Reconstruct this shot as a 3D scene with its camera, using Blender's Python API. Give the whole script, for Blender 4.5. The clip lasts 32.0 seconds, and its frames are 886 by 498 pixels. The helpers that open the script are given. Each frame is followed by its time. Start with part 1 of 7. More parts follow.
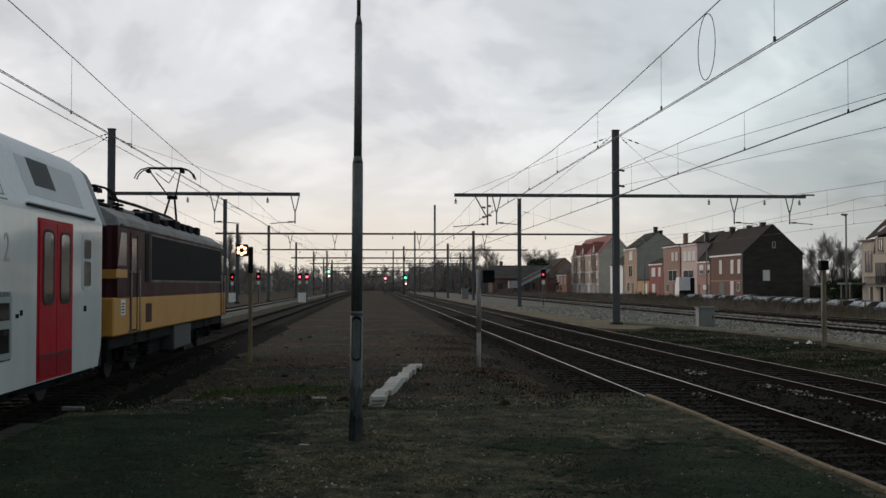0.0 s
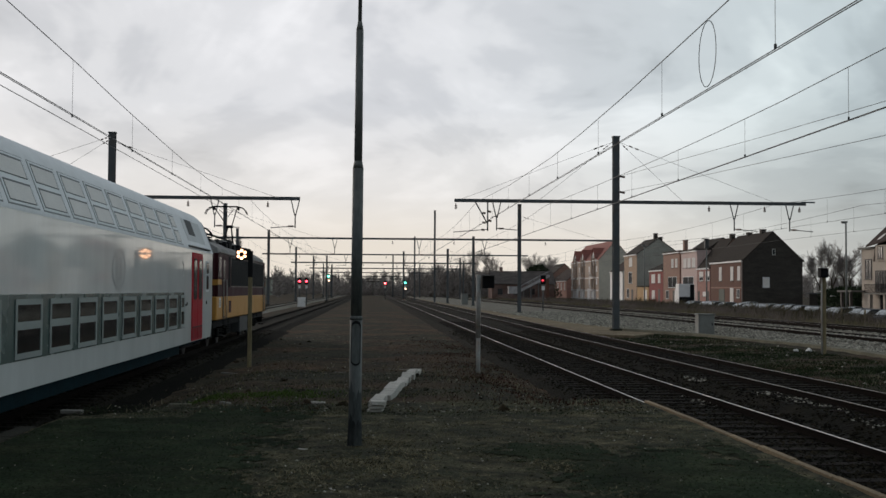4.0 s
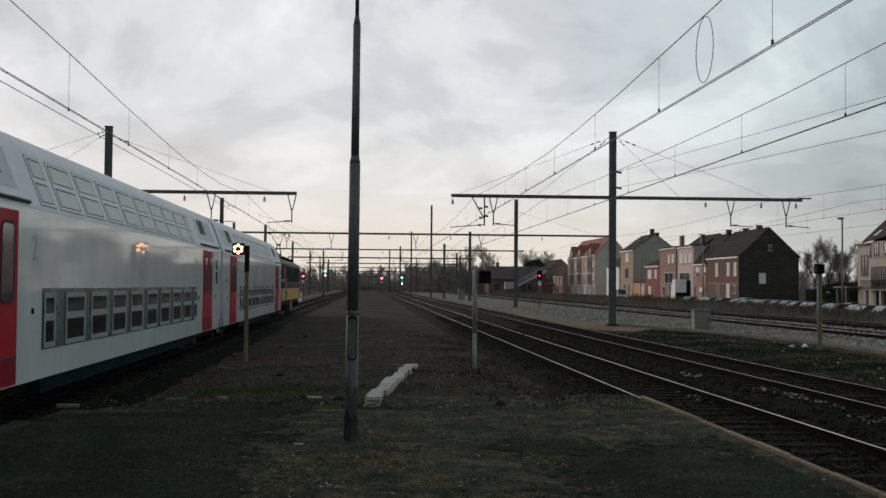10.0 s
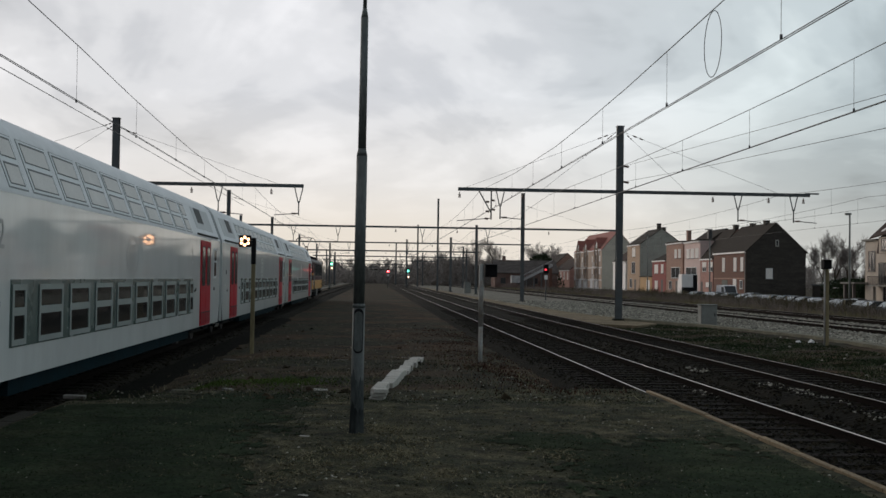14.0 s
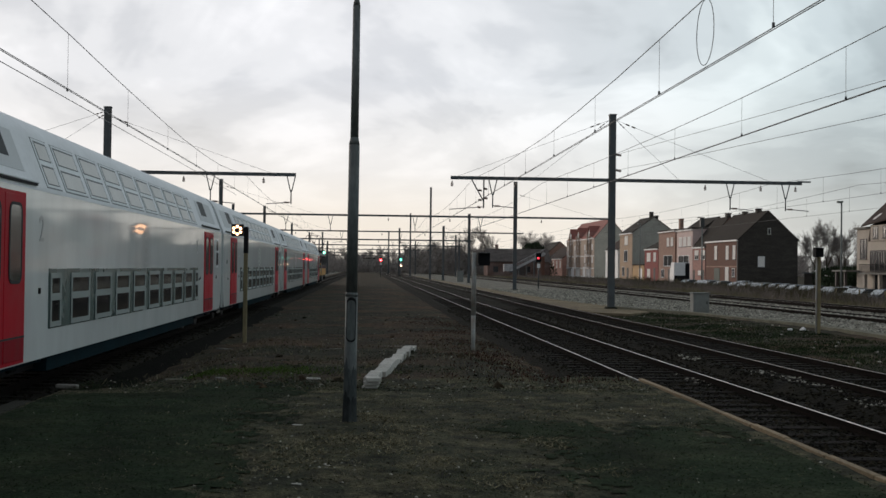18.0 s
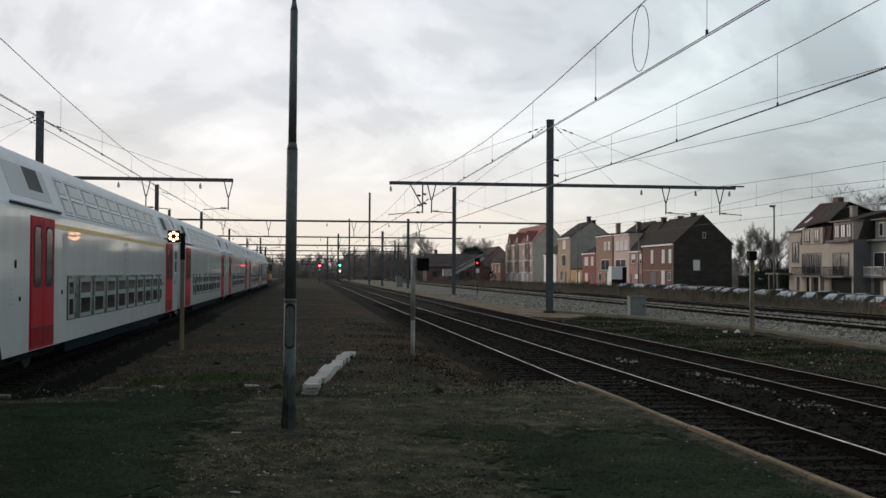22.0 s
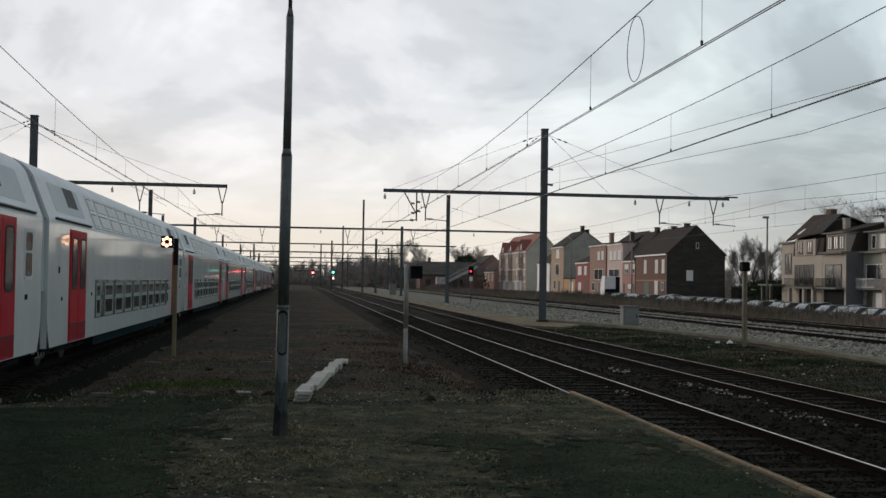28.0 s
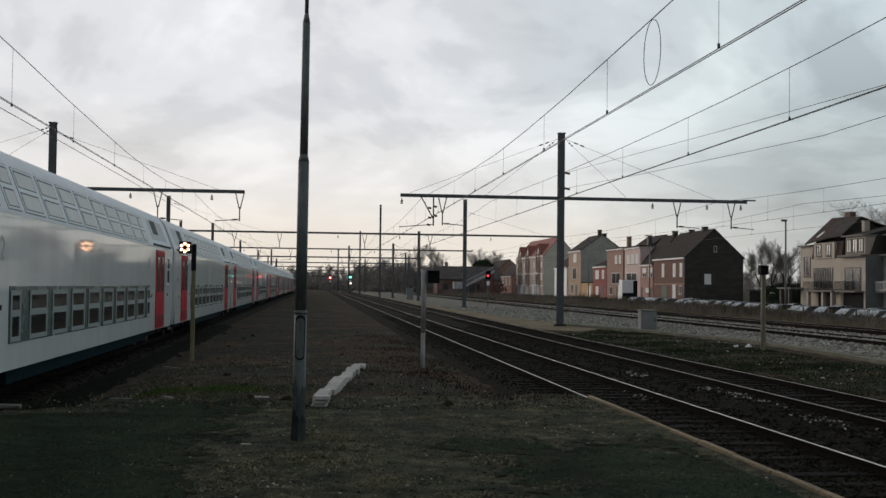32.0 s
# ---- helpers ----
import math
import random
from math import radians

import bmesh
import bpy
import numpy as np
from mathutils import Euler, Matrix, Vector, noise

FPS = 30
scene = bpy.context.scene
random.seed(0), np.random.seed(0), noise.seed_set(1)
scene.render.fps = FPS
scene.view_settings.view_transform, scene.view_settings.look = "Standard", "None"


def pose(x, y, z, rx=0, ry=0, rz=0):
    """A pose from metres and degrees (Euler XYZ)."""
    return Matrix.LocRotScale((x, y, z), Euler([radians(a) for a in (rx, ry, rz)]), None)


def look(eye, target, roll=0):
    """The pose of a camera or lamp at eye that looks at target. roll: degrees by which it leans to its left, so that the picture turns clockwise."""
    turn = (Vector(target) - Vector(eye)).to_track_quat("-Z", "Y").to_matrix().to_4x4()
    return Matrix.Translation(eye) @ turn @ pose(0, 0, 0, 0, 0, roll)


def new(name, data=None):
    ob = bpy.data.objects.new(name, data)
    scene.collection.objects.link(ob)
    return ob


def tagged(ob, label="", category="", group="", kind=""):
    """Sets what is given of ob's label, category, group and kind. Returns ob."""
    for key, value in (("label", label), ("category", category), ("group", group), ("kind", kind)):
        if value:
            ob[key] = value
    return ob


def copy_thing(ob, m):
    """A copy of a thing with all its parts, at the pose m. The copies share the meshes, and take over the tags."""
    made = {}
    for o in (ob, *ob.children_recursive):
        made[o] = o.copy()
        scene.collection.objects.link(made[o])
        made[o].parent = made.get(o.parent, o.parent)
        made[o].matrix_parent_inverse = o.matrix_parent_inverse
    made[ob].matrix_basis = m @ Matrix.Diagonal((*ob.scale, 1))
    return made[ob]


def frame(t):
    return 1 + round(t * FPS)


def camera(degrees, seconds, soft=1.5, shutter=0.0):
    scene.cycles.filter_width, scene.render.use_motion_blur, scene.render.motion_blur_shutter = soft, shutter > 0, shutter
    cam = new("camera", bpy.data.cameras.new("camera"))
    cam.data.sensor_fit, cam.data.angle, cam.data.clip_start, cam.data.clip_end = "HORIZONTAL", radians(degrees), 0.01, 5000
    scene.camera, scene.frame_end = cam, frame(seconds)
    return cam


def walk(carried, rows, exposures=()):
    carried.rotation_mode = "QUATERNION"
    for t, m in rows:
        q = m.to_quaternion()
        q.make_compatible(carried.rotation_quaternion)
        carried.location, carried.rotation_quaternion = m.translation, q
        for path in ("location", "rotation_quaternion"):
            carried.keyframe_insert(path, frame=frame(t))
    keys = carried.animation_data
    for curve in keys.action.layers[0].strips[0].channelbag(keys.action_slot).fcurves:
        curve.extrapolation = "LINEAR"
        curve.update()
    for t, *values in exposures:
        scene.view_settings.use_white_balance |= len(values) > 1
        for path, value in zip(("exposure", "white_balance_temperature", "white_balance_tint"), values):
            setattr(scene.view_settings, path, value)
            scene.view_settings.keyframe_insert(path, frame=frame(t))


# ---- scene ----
cam = camera(42.81, 32.0, soft=1.5)
EYE = 1.97
walk(cam, [(t, pose(0, 0, EYE, 90 + pitch, roll, yaw)) for t, yaw, pitch, roll in (
    (0, -3.60, 1.83, -0.00), (0.5, -3.80, 1.86, -0.17), (1, -4.38, 1.81, -0.48),
    (1.5, -4.42, 2.10, -0.28), (2, -4.48, 2.19, -0.17), (2.5, -4.05, 2.20, -0.31),
    (3, -3.75, 2.25, -0.30), (3.5, -3.57, 2.22, -0.27), (5.5, -3.88, 1.69, -0.61),
    (6, -3.58, 1.87, -0.56), (6.5, -3.72, 1.62, -0.49), (7, -3.70, 1.64, -0.57),
    (7.5, -4.13, 1.76, -0.52), (8, -3.99, 1.86, -0.43), (8.5, -3.92, 1.71, -0.45),
    (9, -3.79, 1.38, -0.41), (9.5, -3.91, 1.55, -0.69), (10, -3.79, 1.85, -0.46),
    (10.5, -3.38, 1.95, -0.70), (11, -2.96, 1.91, -0.97), (11.5, -3.38, 1.87, -1.08),
    (12, -3.49, 1.88, -0.66), (12.5, -3.40, 1.83, -0.78), (13, -3.53, 1.42, -0.66),
    (13.5, -3.63, 1.44, -0.67), (14, -3.47, 1.51, -0.80), (14.5, -3.31, 1.77, -0.67),
    (16.5, -4.01, 1.25, -0.19), (17, -4.17, 1.00, -0.56), (17.5, -4.30, 1.07, -0.40),
    (18, -3.84, 0.94, -0.69), (18.5, -4.64, 1.12, -0.45), (19, -4.80, 0.77, -0.92),
    (19.5, -5.16, 1.37, -0.47), (20, -5.20, 1.37, -0.53), (20.5, -5.40, 1.40, -0.53),
    (21, -5.09, 1.41, -0.47), (21.5, -5.77, 1.23, -0.25), (22, -6.92, 1.23, -0.34),
    (22.5, -7.66, 1.47, -0.59), (23, -8.02, 1.65, -0.37), (23.5, -8.33, 1.85, -0.46),
    (24, -8.29, 1.73, -0.38), (24.5, -8.20, 1.60, -0.48), (25, -7.79, 1.79, -0.65),
    (25.5, -7.80, 2.16, -0.62), (27.5, -7.85, 1.75, -0.70), (28, -7.26, 1.64, -0.88),
    (28.5, -6.34, 1.86, -0.79), (29, -6.61, 1.67, -0.89), (29.5, -6.26, 1.77, -0.75),
    (30, -6.11, 1.93, -0.89), (30.5, -5.86, 1.89, -0.98), (31, -6.10, 1.75, -0.97),
    (31.5, -6.07, 1.79, -0.88), (32, -6.39, 1.86, -0.67),
)], exposures=[(0, 0.0), (12, 0.0), (16.5, 0.09), (18, 0.17), (20, 0.19), (25, 0.18), (30, 0.08), (32, 0.06)])

# ---- sky and light: late winter afternoon, broken overcast ----
world = bpy.data.worlds.new("overcast_sky")
scene.world = world
world.use_nodes = True
wt = world.node_tree
wt.nodes.clear()


def wramp(fac, stops, interp="LINEAR"):
    n = wt.nodes.new("ShaderNodeValToRGB")
    n.color_ramp.interpolation = interp
    els = n.color_ramp.elements
    while len(els) < len(stops):
        els.new(0.5)
    for e, (p, c) in zip(els, stops):
        e.position, e.color = p, (*c, 1)
    wt.links.new(fac, n.inputs[0])
    return n.outputs[0]


def wmath(op, a, b):
    n = wt.nodes.new("ShaderNodeMath")
    n.operation = op
    for i, v in enumerate((a, b)):
        if isinstance(v, (int, float)):
            n.inputs[i].default_value = v
        else:
            wt.links.new(v, n.inputs[i])
    return n.outputs[0]


def wmix(mode, fac, a, b):
    n = wt.nodes.new("ShaderNodeMix")
    n.data_type, n.blend_type = "RGBA", mode
    for i, v in ((0, fac), (6, a), (7, b)):
        if isinstance(v, (int, float)):
            n.inputs[i].default_value = v
        elif isinstance(v, tuple):
            n.inputs[i].default_value = (*v, 1)
        else:
            wt.links.new(v, n.inputs[i])
    return n.outputs[2]


tc = wt.nodes.new("ShaderNodeTexCoord")
sep = wt.nodes.new("ShaderNodeSeparateXYZ")
wt.links.new(tc.outputs["Generated"], sep.inputs[0])
dx, dy, dz = sep.outputs
up = wmath("MAXIMUM", dz, 0.0)
# cloud deck: directions meet a flat layer, so clouds shrink towards the horizon
deep = wmath("ADD", up, 0.34)
comb = wt.nodes.new("ShaderNodeCombineXYZ")
wt.links.new(wmath("DIVIDE", dx, deep), comb.inputs[0])
wt.links.new(wmath("DIVIDE", dy, deep), comb.inputs[1])
comb.inputs[2].default_value = 3.1


def wnoise(scale, detail, rough, warp):
    n = wt.nodes.new("ShaderNodeTexNoise")
    n.inputs["Scale"].default_value, n.inputs["Detail"].default_value = scale, detail
    n.inputs["Roughness"].default_value, n.inputs["Distortion"].default_value = rough, warp
    wt.links.new(comb.outputs[0], n.inputs["Vector"])
    return n.outputs[0]


big = wnoise(2.1, 5.0, 0.55, 0.5)
fine = wnoise(7.0, 4.0, 0.5, 0.3)
clouds = wmath("ADD", wmath("MULTIPLY", big, 0.82), wmath("MULTIPLY", fine, 0.18))
deck = wramp(clouds, [(0.36, (0.56, 0.585, 0.605)), (0.45, (0.71, 0.735, 0.755)), (0.52, (0.84, 0.86, 0.87)), (0.62, (1.0, 1.015, 1.02))], "EASE")
# cooler away from the sunset, which lies up the line
cool = wramp(wmath("ADD", wmath("MULTIPLY", dx, 0.5), 0.5), [(0.40, (0.94, 0.91, 0.93)), (0.5, (1.0, 0.965, 0.985)), (0.57, (0.96, 0.945, 0.965)), (0.62, (0.93, 0.95, 0.965)), (0.66, (0.93, 0.98, 0.99)), (0.71, (0.95, 1.02, 1.03)), (0.78, (0.97, 1.04, 1.05)), (0.90, (0.82, 0.92, 0.94)), (1.0, (0.86, 0.95, 0.97))])
deck = wmix("MULTIPLY", 1.0, deck, cool)
# grey haze low over the town, away from the sunset
haze = wmix("MIX", wramp(wmath("ADD", wmath("MULTIPLY", dx, 0.5), 0.5), [(0.61, (0, 0, 0)), (0.70, (1, 1, 1))]), (1, 1, 1),
            wramp(up, [(0.0, (0.50, 0.51, 0.515)), (0.10, (0.61, 0.62, 0.625)), (0.20, (0.93, 0.935, 0.94)), (0.35, (1.06, 1.06, 1.06))]))
deck = wmix("MULTIPLY", 1.0, deck, haze)
# dusk: the sky behind and overhead is dimmer than the one over the sunset
dusk = wramp(wmath("ADD", wmath("MULTIPLY", dy, 0.5), 0.5), [(0.0, (0.50, 0.53, 0.56)), (0.5, (0.74, 0.76, 0.78)), (0.85, (0.9, 0.9, 0.91)), (0.96, (1, 1, 1))])
deck = wmix("MULTIPLY", 1.0, deck, dusk)
high = wramp(up, [(0.25, (1, 1, 1)), (0.55, (0.66, 0.67, 0.69)), (1.0, (0.48, 0.49, 0.52))])
deck = wmix("MULTIPLY", 1.0, deck, high)
# cream light under the cloud edge
glow = wmix("MULTIPLY", 1.0, wramp(up, [(0.0, (1, 1, 1)), (0.04, (0.85, 0.85, 0.85)), (0.085, (0.35, 0.35, 0.35)), (0.16, (0.0, 0.0, 0.0))]),
            wramp(wmath("ADD", wmath("MULTIPLY", dy, 0.5), 0.5), [(0.6, (0.1, 0.1, 0.1)), (0.93, (0.15, 0.15, 0.15)), (0.968, (0.45, 0.45, 0.45)), (0.99, (0.9, 0.9, 0.9)), (1.0, (1, 1, 1))]))
deck = wmix("MIX", glow, deck, (0.90, 0.80, 0.69))
deck = wmix("MULTIPLY", 1.0, deck, (0.978, 1.0, 1.006))
nishita = wt.nodes.new("ShaderNodeTexSky")
nishita.sky_type, nishita.sun_disc = "NISHITA", False
nishita.sun_elevation, nishita.sun_rotation = radians(11), radians(-37)
nishita.air_density, nishita.dust_density = 1.0, 2.0
bg_sky, bg_deck, wout, cover = (wt.nodes.new("ShaderNodeBackground"), wt.nodes.new("ShaderNodeBackground"),
                                wt.nodes.new("ShaderNodeOutputWorld"), wt.nodes.new("ShaderNodeMixShader"))
cover.inputs[0].default_value = 0.94          # the cloud deck covers nearly all of the sky
wt.links.new(nishita.outputs[0], bg_sky.inputs[0])
bg_sky.inputs[1].default_value = 0.05
wt.links.new(deck, bg_deck.inputs[0])
bg_deck.inputs[1].default_value = 0.975
wt.links.new(bg_sky.outputs[0], cover.inputs[1])
wt.links.new(bg_deck.outputs[0], cover.inputs[2])
wt.links.new(cover.outputs[0], wout.inputs[0])

sun = new("sun", bpy.data.lights.new("sun", "SUN"))
sun.data.energy, sun.data.angle, sun.data.color = 1.3, radians(30), (1.0, 0.87, 0.76)
sun.matrix_world = look((-60, 80, 20), (0, 0, 0))
scene.view_settings.exposure = 0.0

# ---- materials ----
MATS = {}


def mat(name, base, rough=0.7, metal=0.0, vary=0.25, scale=3.0, fine=40.0, bump=0.15, tint=None, tint_scale=0.6, tint_amount=0.5,
        emit=None, power=0.0, gloss=0.5, coat=0.0, stretch=(1, 1, 1), random_value=0.0, bump_dist=0.01, island=0.0):
    """A surface with colour that varies at two scales, fine relief and an optional second colour in patches."""
    m = bpy.data.materials.new(name)
    m.use_nodes = True
    nt = m.node_tree
    b = nt.nodes["Principled BSDF"]
    b.inputs["Roughness"].default_value, b.inputs["Metallic"].default_value = rough, metal
    b.inputs["Specular IOR Level"].default_value, b.inputs["Coat Weight"].default_value = gloss, coat
    b.inputs["Coat Roughness"].default_value = 0.06
    co = nt.nodes.new("ShaderNodeTexCoord")
    mp = nt.nodes.new("ShaderNodeMapping")
    mp.inputs["Scale"].default_value = stretch
    nt.links.new(co.outputs["Object"], mp.inputs[0])

    def nz(s, detail=4.0, r=0.6):
        n = nt.nodes.new("ShaderNodeTexNoise")
        n.inputs["Scale"].default_value, n.inputs["Detail"].default_value, n.inputs["Roughness"].default_value = s, detail, r
        nt.links.new(mp.outputs[0], n.inputs["Vector"])
        return n.outputs[0]

    def rng(v, lo, hi, a, c):
        n = nt.nodes.new("ShaderNodeMapRange")
        n.inputs[1].default_value, n.inputs[2].default_value, n.inputs[3].default_value, n.inputs[4].default_value = lo, hi, a, c
        nt.links.new(v, n.inputs[0])
        return n.outputs[0]

    def mx(mode, f, a, c):
        n = nt.nodes.new("ShaderNodeMix")
        n.data_type, n.blend_type = "RGBA", mode
        for i, v in ((0, f), (6, a), (7, c)):
            if isinstance(v, (int, float)):
                n.inputs[i].default_value = v
            elif isinstance(v, tuple):
                n.inputs[i].default_value = (*v[:3], 1)
            else:
                nt.links.new(v, n.inputs[i])
        return n.outputs[2]

    coarse, grain = nz(scale), nz(fine, 3.0)
    col = base
    if tint:
        col = mx("MIX", rng(nz(tint_scale, 6.0, 0.65), 0.5 - 0.06, 0.5 + 0.14, 0.0, tint_amount), col, tint)
    v1 = rng(coarse, 0.3, 0.7, 1 - vary, 1 + vary)
    v2 = rng(grain, 0.3, 0.7, 1 - vary, 1 + vary)
    mul = nt.nodes.new("ShaderNodeMath")
    mul.operation = "MULTIPLY"
    nt.links.new(v1, mul.inputs[0])
    nt.links.new(v2, mul.inputs[1])
    value = mul.outputs[0]
    if random_value:
        oi = nt.nodes.new("ShaderNodeObjectInfo")
        m2 = nt.nodes.new("ShaderNodeMath")
        m2.operation = "MULTIPLY"
        nt.links.new(value, m2.inputs[0])
        nt.links.new(rng(oi.outputs["Random"], 0, 1, 1 - random_value, 1 + random_value), m2.inputs[1])
        value = m2.outputs[0]
    if island:
        gi = nt.nodes.new("ShaderNodeNewGeometry")
        m3 = nt.nodes.new("ShaderNodeMath")
        m3.operation = "MULTIPLY"
        nt.links.new(value, m3.inputs[0])
        nt.links.new(rng(gi.outputs["Random Per Island"], 0, 1, 1 - island, 1 + island), m3.inputs[1])
        value = m3.outputs[0]
    comb3 = nt.nodes.new("ShaderNodeCombineXYZ")
    for i in range(3):
        nt.links.new(value, comb3.inputs[i])
    col = mx("MULTIPLY", 1.0, col, comb3.outputs[0])
    nt.links.new(col, b.inputs["Base Color"])
    nt.links.new(rng(coarse, 0.3, 0.7, max(0.02, rough - 0.08), min(1, rough + 0.08)), b.inputs["Roughness"])
    if bump:
        bp = nt.nodes.new("ShaderNodeBump")
        bp.inputs["Strength"].default_value, bp.inputs["Distance"].default_value = bump, bump_dist
        nt.links.new(grain, bp.inputs["Height"])
        nt.links.new(bp.outputs[0], b.inputs["Normal"])
        if coat:
            nt.links.new(bp.outputs[0], b.inputs["Coat Normal"])
    if emit:
        b.inputs["Emission Color"].default_value, b.inputs["Emission Strength"].default_value = (*emit, 1), power
    MATS[name] = m
    return m


mat("cinder", (0.02882, 0.02882, 0.01826), 0.97, vary=0.7, scale=2.2, fine=18, bump=1.0, tint=(0.07585, 0.04222, 0.02558), tint_scale=0.22, tint_amount=0.75, gloss=0.06, bump_dist=0.03)
mat("platform_earth", (0.0325, 0.035, 0.02199), 0.97, vary=0.7, scale=4.5, fine=34, bump=1.0, tint=(0.1029, 0.0911, 0.05422), tint_scale=1.9, tint_amount=0.8, gloss=0.06, bump_dist=0.02)
mat("rust_ballast", (0.008413, 0.008314, 0.005632), 0.95, vary=0.45, scale=1.5, fine=11, bump=1.0, tint=(0.01949, 0.01603, 0.01056), gloss=0.05, bump_dist=0.05)
mat("shaded_ballast", (0.0055, 0.0058, 0.0044), 0.97, vary=0.5, scale=1.5, fine=11, bump=1.0, gloss=0.02, bump_dist=0.05)
mat("grey_ballast", (0.1706, 0.1632, 0.1345), 0.95, vary=0.4, scale=0.8, fine=9, bump=1.0, tint=(0.09306, 0.08422, 0.06576), tint_scale=0.15, gloss=0.1, bump_dist=0.05)
mat("stone_chip", (0.2275, 0.219, 0.1824), 0.9, vary=0.3, random_value=0.2, gloss=0.2, island=0.65)
mat("ballast_chip", (0.01117, 0.01102, 0.007499), 0.95, vary=0.4, bump=0.3, gloss=0.05, island=0.75, tint=(0.0234, 0.01754, 0.01094), tint_scale=3.0)
mat("kerb_dark", (0.02561, 0.02626, 0.01953), 0.9, vary=0.3, scale=2, fine=30, bump=0.5, random_value=0.2, gloss=0.1)
mat("soil", (0.198, 0.1612, 0.1062), 0.95, vary=0.35, scale=0.5, fine=7, bump=0.8, tint=(0.084, 0.0744, 0.04956), tint_scale=0.3, gloss=0.06, bump_dist=0.04)
mat("kerb_stone", (0.25, 0.192, 0.118), 0.9, vary=0.25, scale=2, fine=30, bump=0.5, tint=(0.1182, 0.09595, 0.0651), tint_scale=1.5, random_value=0.2, gloss=0.2)
mat("concrete", (0.20, 0.195, 0.175), 0.9, vary=0.2, scale=1.2, fine=30, bump=0.4, tint=(0.15, 0.14, 0.12), tint_scale=0.8, random_value=0.12, gloss=0.25)
mat("old_concrete", (0.1675, 0.1616, 0.1209), 0.95, vary=0.25, scale=1.2, fine=30, bump=0.4, tint=(0.08373, 0.0808, 0.0558), tint_scale=0.8, gloss=0.15, island=0.15)
mat("pale_block", (0.50, 0.485, 0.44), 0.9, vary=0.15, scale=4, fine=50, bump=0.4, tint=(0.2, 0.185, 0.15), tint_scale=5, random_value=0.15, gloss=0.2)
mat("rail_steel", (0.011, 0.0088, 0.0076), 0.95, vary=0.3, bump=0.2, gloss=0.04)
mat("rail_dull", (0.20, 0.19, 0.18), 0.5, metal=0.7, vary=0.2, scale=1, fine=20, bump=0.1)
mat("rail_head", (0.42, 0.41, 0.405), 0.52, metal=1.0, vary=0.15, scale=1, fine=20, bump=0.05)
mat("sleeper_wood", (0.015, 0.0125, 0.0108), 0.95, vary=0.35, scale=3, fine=25, bump=0.6, random_value=0.25, gloss=0.06, stretch=(1, 4, 1))
mat("mast_steel", (0.070, 0.083, 0.090), 0.6, metal=0.2, vary=0.2, scale=2, fine=30, tint=(0.10, 0.075, 0.055), tint_scale=1.2, tint_amount=0.4)
mat("pole_foot_dark", (0.022, 0.026, 0.027), 0.85, vary=0.4, scale=5, fine=30, gloss=0.15, tint=(0.06, 0.065, 0.06), tint_scale=6, tint_amount=0.5, stretch=(1, 1, 0.3))
mat("pole_foot_mid", (0.07, 0.08, 0.079), 0.8, vary=0.4, scale=5, fine=30, gloss=0.2, tint=(0.026, 0.03, 0.03), tint_scale=6, tint_amount=0.8, stretch=(1, 1, 0.2))
mat("pole_steel", (0.102, 0.116, 0.113), 0.65, metal=0.25, vary=0.25, scale=3, fine=35, tint=(0.16, 0.15, 0.13), tint_scale=2.2, tint_amount=0.6, stretch=(1, 1, 0.3))
mat("wire", (0.06, 0.06, 0.06), 0.6, metal=0.4, vary=0.1, bump=0)
mat("insulator", (0.10, 0.055, 0.04), 0.3, vary=0.1)
mat("post_paint", (0.32, 0.33, 0.31), 0.7, vary=0.2, scale=6, tint=(0.16, 0.09, 0.05), tint_scale=3, tint_amount=0.7)
mat("wood_post", (0.20, 0.165, 0.09), 0.9, vary=0.3, scale=5, fine=40, stretch=(1, 1, 0.1), bump=0.5)
mat("black_case", (0.010, 0.010, 0.011), 0.85, vary=0.15, gloss=0.12)
mat("coach_white", (0.64, 0.67, 0.655), 0.5, vary=0.05, scale=0.8, fine=1.6, bump=0.05, stretch=(1, 1, 0.35), tint=(0.52, 0.55, 0.535), tint_scale=0.5, tint_amount=0.4, gloss=0.3, coat=0.9)
mat("coach_panel", (0.60, 0.615, 0.615), 0.7, vary=0.06, scale=0.8, bump=0.02, gloss=0.15)
mat("pane_seal", (0.16, 0.17, 0.17), 0.7, vary=0.15, bump=0.0, gloss=0.15)
mat("joint_grey", (0.30, 0.31, 0.31), 0.8, vary=0.15, bump=0.0, gloss=0.12)
mat("pane_frame", (0.78, 0.81, 0.81), 0.6, vary=0.04, bump=0.0, gloss=0.2)
mat("lower_frame", (0.25, 0.29, 0.275), 0.5, vary=0.1, bump=0.0)
mat("coach_frame", (0.80, 0.815, 0.82), 0.7, vary=0.05, scale=0.8, fine=8, bump=0.02, tint=(0.74, 0.75, 0.75), tint_scale=0.7, tint_amount=0.4, gloss=0.15)
mat("end_glass", (0.05, 0.057, 0.06), 0.55, vary=0.1, scale=0.7, bump=0.0, gloss=0.06)
mat("gap_grey", (0.40, 0.43, 0.44), 0.6, vary=0.1, scale=2, bump=0.03)
mat("hood_slate", (0.13, 0.15, 0.17), 0.6, vary=0.12, scale=2, bump=0.03)
mat("door_glass", (0.055, 0.06, 0.055), 0.08, vary=0.3, scale=1.6, fine=5, bump=0.0, gloss=0.7)
mat("coach_band", (0.095, 0.135, 0.125), 0.25, vary=0.1, scale=1, bump=0.02)
